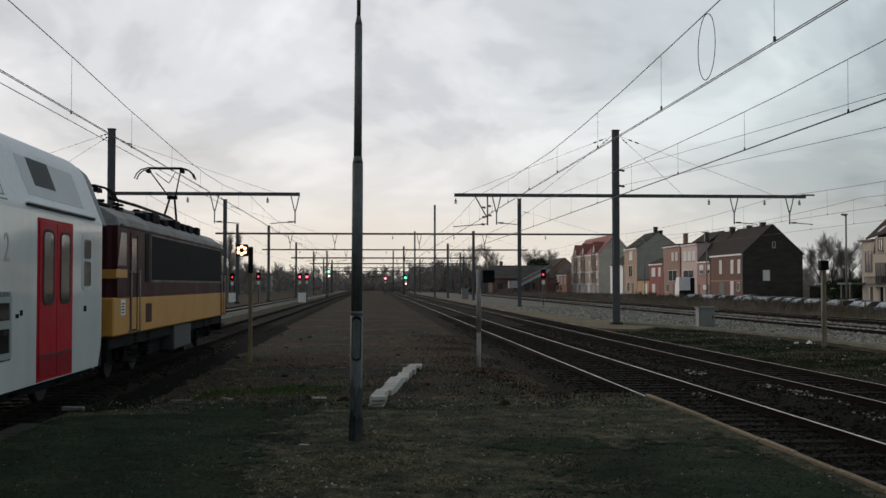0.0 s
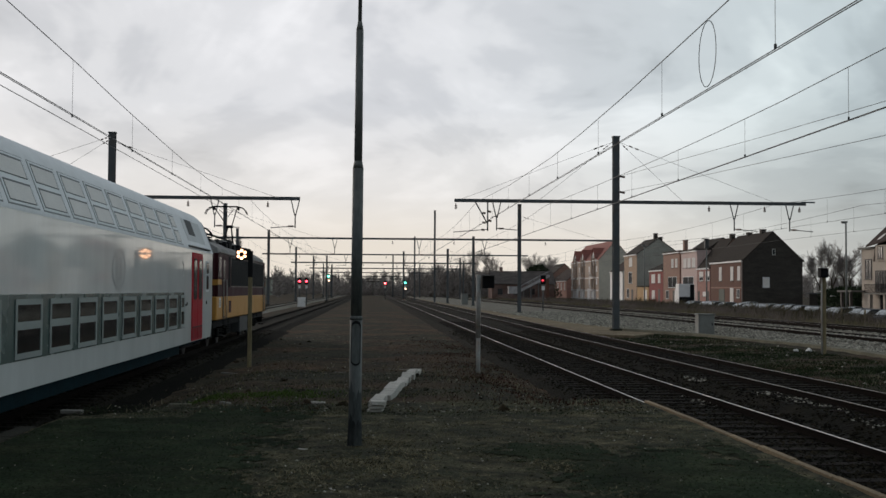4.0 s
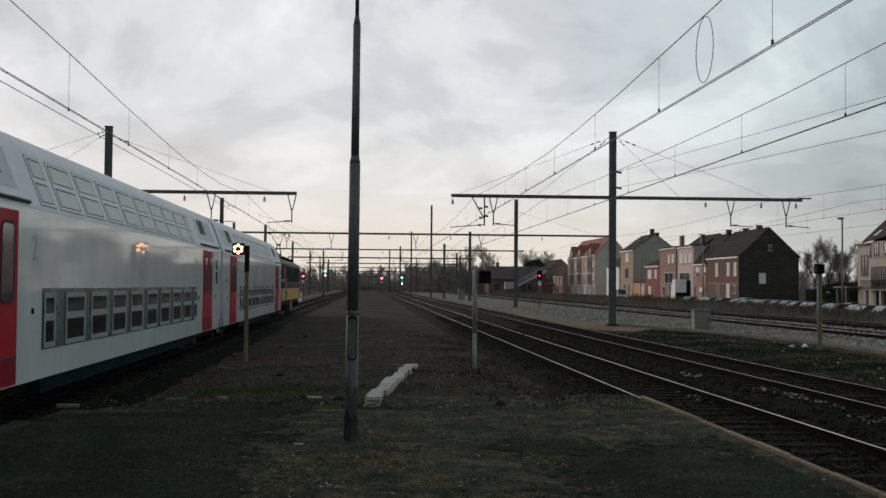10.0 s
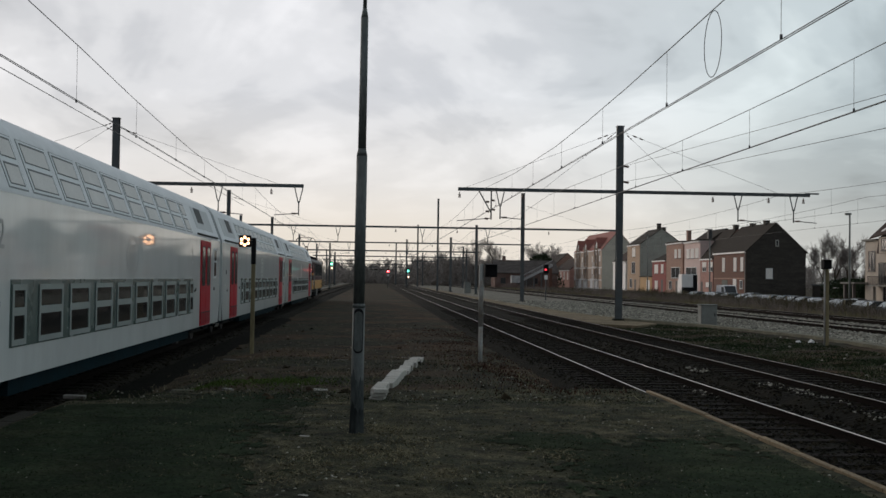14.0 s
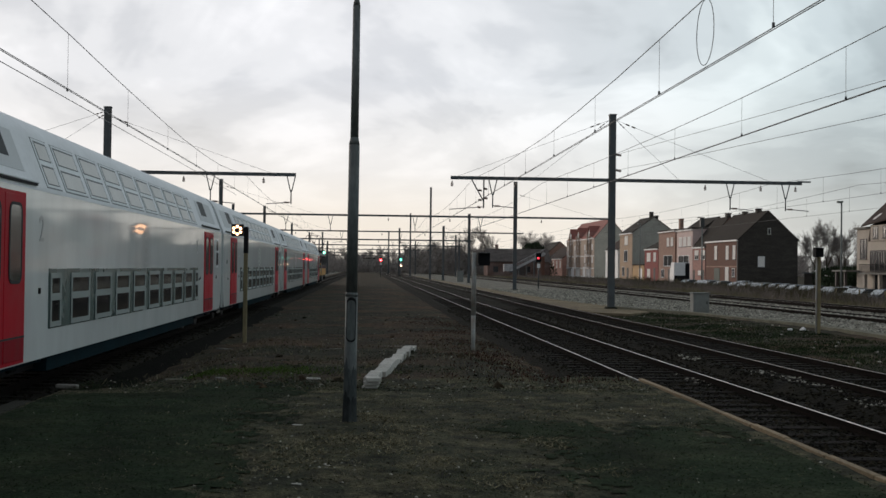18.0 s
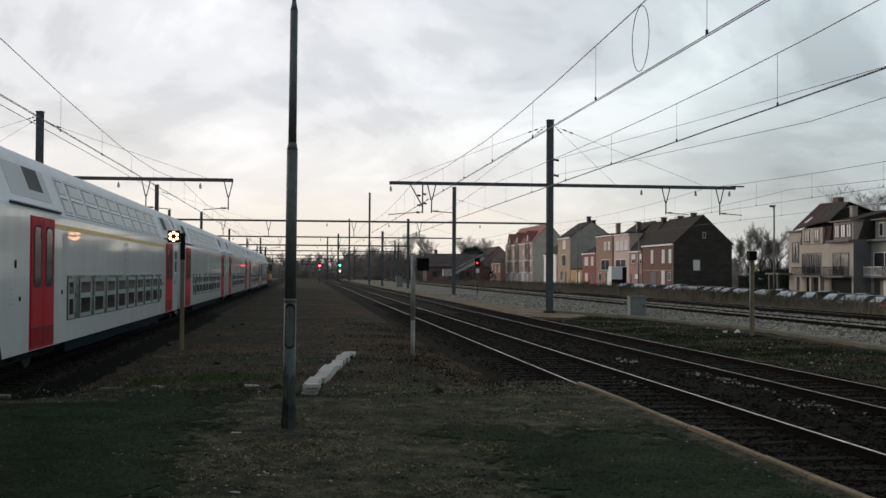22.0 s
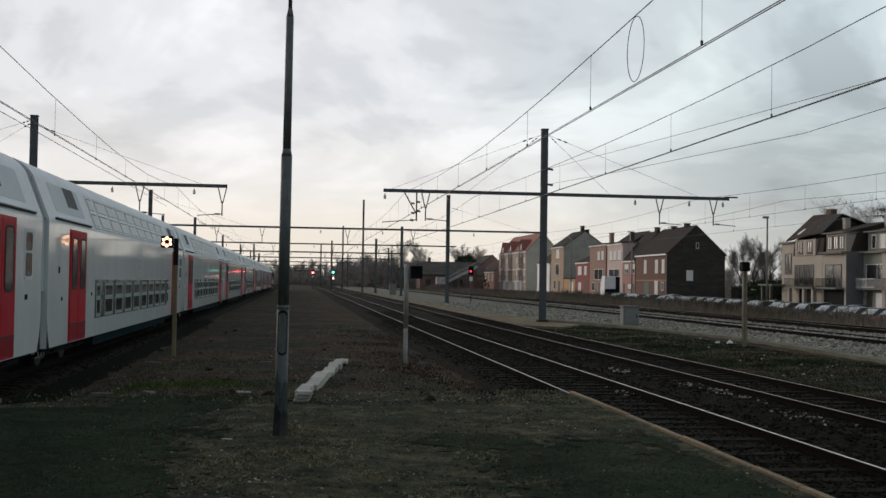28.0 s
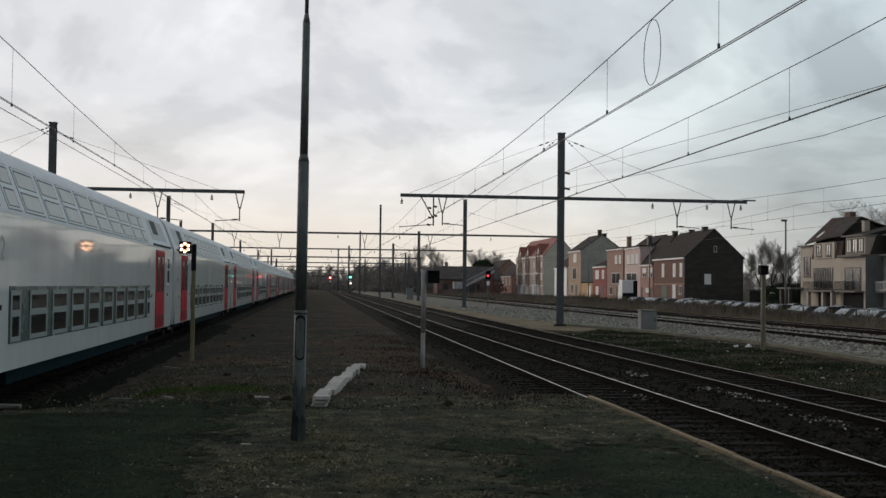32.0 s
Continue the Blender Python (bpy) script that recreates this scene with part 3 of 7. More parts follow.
def hanger(m, x, y, z_beam, drop, side, reach=1.3):
    """A V of rods under the beam with a steady arm and its insulator."""
    bm = B()
    rod(bm, (x - 0.22, y, z_beam), (x - 0.03, y, z_beam - drop * 0.55), 0.03, n=6)
    rod(bm, (x + 0.22, y, z_beam), (x + 0.03, y, z_beam - drop * 0.55), 0.03, n=6)
    rod(bm, (x, y, z_beam - drop * 0.5), (x, y, z_beam - drop), 0.035, n=6)
    h = part("hanger", bm, "mast_steel", m)
    bm = B()
    rod(bm, (x, y, z_beam - drop * 0.93), (x + side * reach, y, z_beam - drop * 1.0), 0.022, n=6)
    part("steady_arm", bm, "mast_steel", h)
    bm = B()
    za = z_beam - drop * 0.94
    rod(bm, (x + side * 0.10, y, za), (x + side * 0.38, y, za - 0.005), 0.035, n=8)
    for i in range(4):
        rod(bm, (x + side * (0.12 + i * 0.07), y, za), (x + side * (0.155 + i * 0.07), y, za - 0.002), 0.055, n=8)
    part("insulator", bm, "insulator", h)


def beam(m, x0, x1, z, y=0.0, size=0.09):
    bm = B()
    box(bm, x0, x1, y - 0.07, y + 0.07, z - size, z + size)
    return part("beam", bm, "mast_steel", m)


def pendant(m, x, z, y=0.0):
    bm = B()
    rod(bm, (x, y, z - 0.1), (x, y, z - 0.2), 0.03, n=6)
    for i in range(3):
        rod(bm, (x, y, z - 0.2 - 0.07 * i), (x, y, z - 0.25 - 0.07 * i), 0.07, n=8)
    part("pendant_insulator", bm, "insulator", m)


def tie(m, a, b):
    bm = B()
    rod(bm, a, b, 0.008, n=5)
    rod_part = part("tie_rod", bm, "wire", m)
    a, b = Vector(a), Vector(b)
    for f in (0.06, 0.10):
        bm = B()
        rod(bm, a.lerp(b, f), a.lerp(b, f + 0.022), 0.035, n=6)
        part("tie_insulator", bm, "insulator", rod_part)


YG = 60.6
mR = steel_mast("cantilever_mast", 13.22, YG, 10.36, "tall grey steel catenary mast with cantilever beams both ways")
beam(mR, -8.8, 10.55, 7.07)
part("beam_tip", boxes((10.3, 11.05, -0.04, 0.04, 7.12, 7.2)), "mast_steel", mR)
for x, s in ((-6.51, 1), (6.55, 1), (9.65, 1)):
    hanger(mR, x, 0, 7.0, 1.52 if x < 0 else 1.45, s)
# an upright bar with a slanting strut beside the V
bm = B()
rod(bm, (-7.0, 0, 7.0), (-7.0, 0, 5.45), 0.04, n=6)
rod(bm, (-7.67, 0, 7.0), (-7.02, 0, 5.85), 0.035, n=6)
strut = part("hanger", bm, "mast_steel", mR)
bm = B()
rod(bm, (-7.0, 0, 5.52), (-8.85, 0, 5.36), 0.022, n=6)
part("steady_arm", bm, "mast_steel", strut)
for x, z in ((-7.2, 6.42), (-7.25, 5.51), (-7.2, 5.9), (-6.9, 6.5), (-6.88, 6.0)):
    bm = B()
    rod(bm, (x - 0.09, 0, z), (x + 0.09, 0, z - 0.03), 0.055, n=8)
    part("insulator", bm, "insulator", strut)
for x in (-8.72, -5.27, 5.15, 8.25, 10.2):
    pendant(mR, x, 7.0)
for x in (-8.54, -4.24, 3.75, 8.9):
    tie(mR, (math.copysign(0.2, x), 0, 10.33), (x, 0, 7.1))
for z in (8.45, 7.6):
    bm = B()
    rod(bm, (0.15, -0.3, z), (0.42, -0.3, z - 0.05), 0.06, n=8)
    part("bracket", bm, "insulator", mR)

mL = steel_mast("cantilever_mast", -13.76, YG, 10.2, "tall grey steel catenary mast with one long cantilever beam")
beam(mL, 0, 9.91, 7.07)
for x, s in ((5.41, 1), (9.66, -1)):
    hanger(mL, x, 0, 7.0, 1.5, s)
for x in (4.0, 8.2):
    pendant(mL, x, 7.0)
tie(mL, (0, 0, 10.02), (8.6, 0, 7.15))
tie(mL, (0, 0, 10.3), (-4.5, -1.5, 8.4))
tie(mL, (0, 0, 10.2), (-3.6, -1.5, 7.4))

# portals and masts further up the line
PORTALS = [(110, -14.15, 14.4, 24.2, 6.95), (158, -14.3, 14.2, 21.9, 6.9), (206, -13.7, 13.8, 19, 6.9), (262, -13.4, 20.5, 22, 6.95), (330, -14, 14, 18, 7.0), (420, -15, 14, 16, 7.0), (520, -15, 15, 16, 7.0)]
for y, xa, xb, xe, zb in PORTALS:
    a = steel_mast("portal_mast", xa, y, 10.2 if y < 180 else 9.6, "grey steel portal mast carrying a long beam over the tracks", base=-0.3)
    beam(a, -0.9, xe - xa, zb + 0.3, size=0.09 if y < 200 else 0.12)
    for x, s in ((-7.9, -1), (-3.6, -1), (4.6, 1), (11.0, 1)):
        hanger(a, x - xa, 0, zb + 0.2, 1.5, s)
    for x in (-10, -1.5, 2, 8, 17):
        if x < xe:
            pendant(a, x - xa, zb + 0.2)
    tie(a, (0, 0, 10.0), (9, 0, zb + 0.4))
    b = steel_mast("portal_mast", xb, y - 0.2, 10.4 if y < 120 else 9.5, "grey steel portal mast beside the yard tracks", base=-0.3)
    tie(b, (0, 0.2, 9.6), (8, 0.2, zb + 0.4))
for x, y, top in ((10.4, 187, 15.2), (8.9, 235, 13.1), (12.6, 187, 8.8), (-16.5, 140, 9.4), (7.6, 270, 11.2), (-8.5, 215, 8.4), (19.5, 240, 8.2), (6.2, 330, 12), (-10.5, 300, 8.6)):
    steel_mast("line_mast", x, y, top, "slim dark mast standing alone beside the tracks", r=0.15 if y < 250 else 0.19)


# ---- wires ----
def wire_run(name, x, z_contact, z_mess, y0, y1, label, spans, double=True, dip=0.45, near=None):
    def hang(y, a, b):
        if near and y <= near[-1][0]:
            return lerp_table(near, y)
        f = (y - a) / (b - a)
        return z_mess - dip * 4 * f * (1 - f)
    w = thing(name, label, "overhead wire", pose(x, 0, 0), kind="structure")
    for dx0 in ((-0.024, 0.024) if double else (0,)):
        bm = B()
        tube(bm, [(dx0 + 0.14 * math.sin(y * 0.05), y, z_contact) for y in spans], 0.0085)
        part("contact_wire", bm, "wire", w)
    pts = []
    for a, b in zip(spans, spans[1:]):
        n = 10
        for i in range(n):
            f = i / n
            y = a + (b - a) * f
            pts.append((0, y, hang(y, a, b)))
    pts.append((0, spans[-1], z_mess))
    bm = B()
    tube(bm, pts, 0.010)
    part("messenger_wire", bm, "wire", w)
    bm = B()
    y = y0
    while y < min(y1, 130):
        for a, b in zip(spans, spans[1:]):
            if a <= y < b:
                z = hang(y, a, b)
                rod(bm, (0, y, z_contact), (0, y, z), 0.0045, n=4)
                rod(bm, (0, y, z_contact - 0.02), (0, y, z_contact + 0.05), 0.022, n=5)
        y += 6.2
    part("droppers", bm, "wire", w)
    return w


SPANS = [-40, 10, 60.6, 110, 158, 206, 262, 330, 420, 520, 640]
wire_run("overhead_wire", TRACKS["right"], 5.40, 6.75, 3.0, 200, "twin contact wires with messenger wire and droppers over the main track", SPANS,
         near=[(-40, 7.6), (10, 6.86), (18.4, 6.57), (23.5, 6.38), (29, 6.24), (35, 6.17), (46, 6.3), (60.6, 6.75)])
wire_run("overhead_wire", TRACKS["second"], 5.38, 6.58, 3.0, 200, "contact wires with messenger wire and droppers over the second track", SPANS,
         near=[(-40, 7.4), (10, 6.76), (17.6, 6.52), (21.6, 6.40), (27, 6.32), (34, 6.30), (46, 6.38), (60.6, 6.58)])
wire_run("overhead_wire", TRACKS["left"] - 0.1, 5.72, 6.8, 6.4, 200, "twin contact wires with messenger wire and droppers above the train", SPANS,
         near=[(-40, 8.0), (0, 7.5), (10, 7.33), (20.7, 7.11), (24.8, 6.97), (31.7, 6.67), (38, 6.47), (43, 6.34), (52, 6.4), (60.6, 6.8)])
wire_run("overhead_wire", TRACKS["yard"], 5.4, 6.8, 4.0, 200, "contact wire with messenger wire over a yard track", SPANS, False)
wire_run("overhead_wire", TRACKS["far_yard"], 5.4, 6.8, 6.0, 200, "contact wire with messenger wire over the far yard track", SPANS, False)
wire_run("overhead_wire", TRACKS["far_left"], 5.4, 6.8, 60.6, 200, "contact wire with messenger wire over the siding track", SPANS[2:], False)

for pts in ([(13.4, 60.3, 8.2), (13.4, 37.2, 7.29), (13.4, 24.84, 6.86), (13.4, 10, 6.6), (13.4, -30, 6.9)],
            [(13.4, 60.3, 7.35), (13.4, 46.6, 6.75), (13.4, 28.8, 6.1), (13.4, 10, 6.3), (13.4, -30, 7.3)]):
    bm = B()
    tube(bm, pts, 0.009)
    tagged(part("feeder_wire", bm, "wire"), "thin feeder wire strung along the masts", "wire", kind="structure")
bm = B()
tube(bm, [(-6.9, y, 5.68 + 0.05 * math.sin(y * 0.06)) for y in range(-40, 64, 5)], 0.009)
tagged(part("feeder_wire", bm, "wire"), "thin wire beside the contact wires above the train", "wire", kind="structure")

# jumper loop between messenger and contact wire
bm = B()
ring = [(TRACKS["right"] + 0.145 * math.sin(2 * math.pi * i / 24) + 0.06 * math.cos(2 * math.pi * i / 24), 18.6 + 0.11 * math.cos(2 * math.pi * i / 24), 5.985 + 0.59 * math.cos(2 * math.pi * i / 24)) for i in range(25)]
tube(bm, ring, 0.007)
tagged(part("jumper_loop", bm, "wire"), "thin oval jumper cable loop hung between overhead wires", "jumper cable")


# ---- poles and signals near the platform ----
def lamp_pole(x, y):
    p = thing("lamp_pole", "tall stepped grey steel lamp pole on the platform", "lamp pole", pose(x, y, PLAT - 0.02, 0.25, 0.25, 0))
    bm = B()
    rod(bm, (0, 0, -0.6), (0, 0, 1.38), 0.068, 0.066, 16)
    part("lower_tube", bm, "pole_steel", p)
    bm = B()
    rod(bm, (0, 0, 1.37), (0, 0, 1.41), 0.070, 0.064, 16)
    part("collar", bm, "pole_steel", p)
    bm = B()
    rod(bm, (0, 0, 1.41), (0, 0, 3.00), 0.060, 0.058, 16)
    rod(bm, (0, 0, 3.00), (0, 0, 3.08), 0.058, 0.044, 16)
    part("middle_tube", bm, "pole_steel", p)
    bm = B()
    rod(bm, (0, 0, 3.08), (0, 0, 4.50), 0.044, 0.040, 16)
    rod(bm, (0, 0, 4.50), (0, 0, 4.60), 0.040, 0.022, 16)
    part("upper_tube", bm, "pole_steel", p)
    bm = B()
    rod(bm, (0, 0, 4.60), (0, 0, 6.3), 0.022, 0.020, 12)
    part("spire", bm, "pole_steel", p)
    # oval service hatch with a dark seam
    for nm, w, z0, z1, d, m in (("hatch_seam", 0.052, 0.88, 1.36, 0.0705, "black_case"), ("hatch", 0.045, 0.90, 1.33, 0.0725, "pole_steel")):
        bm = B()
        pts = [(w * math.cos(radians(a)), (z1 - w if a < 180 else z0 + w) + w * math.sin(radians(a))) for a in range(0, 360, 20)]
        extrude(bm, pts, "y", -d, -0.045)
        part(nm, bm, m, p)
    # near-black foot and a darker band over it, ragged at their upper edges
    def sleeve(nm, r0, r1, z0, z1, rag, material, label):
        bm = B()
        lo, hi = [], []
        for i in range(36):
            a = 2 * math.pi * i / 36
            z = z1 + rag * (0.6 * math.sin(2 * a + z1) + 0.5 * math.sin(5 * a) + 0.45 * math.sin(11 * a + 1))
            lo.append(bm.verts.new((r0 * math.cos(a), r0 * math.sin(a), z0)))
            hi.append(bm.verts.new((r1 * math.cos(a), r1 * math.sin(a), z)))
        for i in range(36):
            bm.faces.new((lo[i], lo[(i + 1) % 36], hi[(i + 1) % 36], hi[i]))
        part(nm, bm, material, p, label)
    sleeve("stained_band", 0.0705, 0.0690, 0.1, 0.62, 0.08, "pole_foot_mid", "darker band on the pole")
    sleeve("tarred_foot", 0.082, 0.0715, -0.05, 0.30, 0.05, "pole_foot_dark", "near-black foot of the pole")
    return p


lamp_pole(-0.168, 12.2)


def departure_lamp():
    x, y = -3.45, 32.5
    z0 = rough_z(x, y)
    p = thing("departure_signal", "yellowed wooden post with a lit flower-shaped departure lamp", "signal", pose(x, y, z0))
    bm = B()
    box(bm, -0.055, 0.055, -0.05, 0.05, -0.3, 2.7)
    part("post", bm, "wood_post", p, bevel=0.008)
    bm = B()
    box(bm, -0.065, 0.065, -0.06, 0.06, 2.55, 3.30)
    part("post_head", bm, "black_case", p, bevel=0.01)
    bm = B()
    box(bm, -0.42, -0.075, -0.03, 0.05, 3.03, 3.37)
    head = part("lamp_box", bm, "black_case", p, bevel=0.02)
    cx, cz = -0.25, 3.20
    for i in range(6):
        a = math.pi / 6 + i * math.pi / 3
        bm = B()
        rod(bm, (cx + 0.108 * math.cos(a), -0.055, cz + 0.108 * math.sin(a)), (cx + 0.108 * math.cos(a), -0.031, cz + 0.108 * math.sin(a)), 0.040, 0.040, 14)
        part("white_lamp", bm, "lamp_white", head)
    return p


departure_lamp()


def dwarf_signal(x, y, top, box_dx, label, slim):
    z0 = rough_z(x, y) if x < 11 else -0.3
    p = thing("dwarf_signal", label, "signal", pose(x, y, z0))
    h = top - z0
    bm = B()
    if slim:
        rod(bm, (0, 0, -0.3), (0, 0, h * 0.36), 0.055, 0.055, 10)
    else:
        box(bm, 0.0, 0.11, -0.05, 0.05, -0.3, h - 0.15)
    part("lower_post" if slim else "post", bm, "wood_post" if not slim else "post_paint", p)
    bm = B()
    if slim:
        rod(bm, (0, 0, h * 0.36), (0, 0, h), 0.062, 0.062, 10)
        part("upper_post", bm, "post_paint", p)
    else:
        rod(bm, (-0.035, -0.02, -0.3), (-0.035, -0.02, h - 0.1), 0.03, 0.03, 10)
        part("conduit", bm, "post_paint", p)
    bm = B()
    w = 0.15 if slim else 0.14
    box(bm, box_dx - w, box_dx + w, -0.16, 0.14, h - 0.33, h + 0.0)
    head = part("signal_case", bm, "black_case", p, bevel=0.02)
    bm = B()
    extrude(bm, [(-0.16, h), (0.14, h), (0.14, h + 0.015), (-0.30, h - 0.02)], "x", box_dx - w, box_dx + w)
    part("hood", bm, "black_case", head)
    bm = B()
    rod(bm, (box_dx, 0.14, h - 0.17), (box_dx, 0.18, h - 0.17), 0.08, 0.09, 12)
    part("lens", bm, "lamp_off", head)
    return p


dwarf_signal(2.70, 28.5, 2.36, 0.24, "dwarf signal on a flaking grey tubular post", True)
dwarf_signal(15.68, 38.5, 2.82, 0.03, "dwarf signal with dark case on a brown post", False)


def signal_mast(x, y, z, lamps, label, plate=True):
    base = -0.3
    p = thing("light_signal", label, "signal", pose(x, y, base), group="light signals")
    h = z - base
    bm = B()
    rod(bm, (0, 0, -0.3), (0, 0, h + 0.1), 0.07, 0.06, 8)
    part("post", bm, "mast_steel", p)
    bm = B()
    box(bm, -0.28, 0.28, -0.12, 0.0, h - 0.42, h + 0.55)
    head = part("head", bm, "black_case", p, bevel=0.03)
    for kind, dx1, dz1, r in lamps:
        bm = B()
        rod(bm, (dx1, -0.16, h + dz1), (dx1, -0.125, h + dz1), r, r, 12)
        part("lamp", bm, kind, head)
        bm = B()
        rod(bm, (dx1, -0.32, h + dz1 + r + 0.02), (dx1, -0.12, h + dz1 + r + 0.02), 0.012, 0.05, 6)
        part("hood", bm, "black_case", head)
    if plate:
        bm = B()
        box(bm, -0.17, 0.17, -0.1, -0.08, h - 1.05, h - 0.6)
        part("plate", bm, "white_sign", p, "blank white plate", bevel=0.005)
    return p


signal_mast(-10.75, 170, 3.2, [("lamp_red", 0, 0, 0.16)], "signal mast showing red between the sidings")
signal_mast(-9.7, 170, 3.2, [("lamp_red", 0, 0, 0.16)], "signal mast showing red beside its twin")
signal_mast(-14.9, 150, 3.1, [("lamp_red_dim", 0, 0, 0.14)], "signal mast showing red over a siding")
signal_mast(-18.3, 150, 3.0, [("lamp_red_dim", 0, 0, 0.11)], "signal mast showing dim red over a siding")
signal_mast(-9.5, 250, 4.9, [("lamp_green", 0, 0, 0.28), ("lamp_white", 0.05, 0.05, 0.14), ("lamp_warm", 0.1, -0.9, 0.16)], "signal mast showing green over the main track", False)
signal_mast(2.97, 248, 3.45, [("lamp_red", 0, 0, 0.24), ("lamp_warm", 0, -0.02, 0.14)], "signal mast showing red near the track bend")
signal_mast(6.98, 235, 3.50, [("lamp_green", 0, 0, 0.26), ("lamp_warm", 0.05, -1.25, 0.16)], "signal mast showing green with a small lit lamp below")
signal_mast(18.3, 120, 3.1, [("lamp_red_dim", -0.05, 0, 0.12)], "signal mast showing red beside the yard tracks")


def cabinet(x, y, z, w, d, h, material, label):
    c = thing("trackside_cabinet", label, "cabinet", pose(x, y, z))
    bm = B()
    box(bm, -w / 2, w / 2, -d / 2, d / 2, -0.3, h)
    part("case", bm, material, c, bevel=0.02)
    bm = B()
    box(bm, -w / 2 - 0.04, w / 2 + 0.04, -d / 2 - 0.04, d / 2 + 0.04, h, h + 0.06)
    part("lid", bm, material, c, bevel=0.02)
    bm = B()
    box(bm, -w / 2 + 0.05, w / 2 - 0.05, -d / 2 - 0.012, -d / 2, 0.08, h - 0.06)
    door = part("door", bm, material, c, bevel=0.004)
    bm = B()
    box(bm, w / 2 - 0.14, w / 2 - 0.10, -d / 2 - 0.03, -d / 2 - 0.012, h * 0.45, h * 0.6)
    part("handle", bm, "black_case", door)
    return c


cabinet(16.5, 55.2, -0.12, 0.80, 0.6, 0.95, "cabinet_grey", "grey weathered trackside relay cabinet at the ballast edge")
cabinet(-9.2, 150, -0.3, 1.0, 0.6, 1.2, "white_sign", "white trackside cabinet beside the sidings")
cabinet(-18.3, 150, -0.3, 0.9, 0.6, 1.2, "white_sign", "white trackside cabinet near the red signals")
cabinet(14.0, 170, -0.15, 1.0, 0.7, 1.6, "cabinet_grey", "pale grey trackside cabinet on the ballast")


# ---- loose blocks, slabs and planks on the ground ----
def loose_block(x, y, turn, w, l, h, tilt=0.0, material="pale_block", name="concrete_block", label="weathered pale concrete kerb block lying on the earth"):
    bm = B()
    box(bm, -w / 2, w / 2, -l / 2, l / 2, 0, h)
    ob = part(name, bm, material, None, bevel=0.008)
    zz = max(rough_z(x, y), plat_z(x, y) if y < 16.8 else -9)
    ob.matrix_basis = pose(x, y, zz - 0.02, tilt, random.uniform(-2, 2), turn)
    return tagged(ob, label, "block", "loose concrete blocks" if material == "pale_block" else "")


# ---- the train ----
HALF = 1.40
COACH, LOCO = 27.2, 18.0
SIDE = [(1.40, 0.45), (1.40, 3.10), (1.385, 3.17), (1.07, 4.01), (1.00, 4.13), (0.86, 4.275), (0.67, 4.385), (0.40, 4.465), (0.0, 4.49)]


def on_slope(z):
    """Half width of the body at a height."""
    for (xa, za), (xb, zb) in zip(SIDE, SIDE[1:]):
        if za <= z <= zb:
            return xa + (xb - xa) * (z - za) / (zb - za)
    return 0.0


def slanted(bm, side, ya, yb, z0, z1, lean, proud, thick):
    """A thin panel on the slanting upper side; its upper edge is shifted along the coach by lean."""
    x0, x1 = on_slope(z0), on_slope(z1)
    nrm = Vector((z1 - z0, 0, x0 - x1)).normalized()
    q = [Vector((x0, ya, z0)), Vector((x0, yb, z0)), Vector((x1, yb + lean, z1)), Vector((x1, ya + lean, z1))]
    vs = []
    for off in (proud - thick, proud):
        for p in q:
            w = p + nrm * off
            vs.append(bm.verts.new((w.x * side, w.y, w.z)))
    for f in ((3, 2, 1, 0), (4, 5, 6, 7), (0, 1, 5, 4), (1, 2, 6, 5), (2, 3, 7, 6), (3, 0, 4, 7)):
        bm.faces.new([vs[k] for k in f])


def frame_bars(bm, x0, x1, ya, yb, z0, z1, t):
    box(bm, x0, x1, ya, yb, z0, z0 + t)
    box(bm, x0, x1, ya, yb, z1 - t, z1)
    box(bm, x0, x1, ya, ya + t, z0 + t, z1 - t)
    box(bm, x0, x1, yb - t, yb, z0 + t, z1 - t)


def sided(side, a, b):
    return (a, b) if side > 0 else (-b, -a)


def rounded_loop(y0, y1, z0, z1, r, n=4):
    pts = []
    for cy, cz, a0 in ((y1 - r, z1 - r, 0), (y0 + r, z1 - r, 90), (y0 + r, z0 + r, 180), (y1 - r, z0 + r, 270)):
        for k in range(n + 1):
            a = radians(a0 + 90 * k / n)
            pts.append((cy + r * math.cos(a), cz + r * math.sin(a)))
    return pts


def rounded_pane(side, xa, xb, y0, y1, z0, z1, r):
    bm = B()
    extrude(bm, rounded_loop(y0, y1, z0, z1, r), "x", *sided(side, xa, xb))
    return bm


def rounded_ring(bm, side, xa, xb, y0, y1, z0, z1, r, t):
    """A rounded seal of width t round an opening."""
    inner, outer = rounded_loop(y0, y1, z0, z1, r), rounded_loop(y0 - t, y1 + t, z0 - t, z1 + t, r + t)
    loops = [[bm.verts.new((side * x, y, z)) for y, z in lp] for x, lp in ((xa, outer), (xb, outer), (xb, inner), (xa, inner))]
    for a, b in zip(loops, loops[1:]):
        for i in range(len(a)):
            j = (i + 1) % len(a)
            bm.faces.new((a[i], a[j], b[j], b[i]))


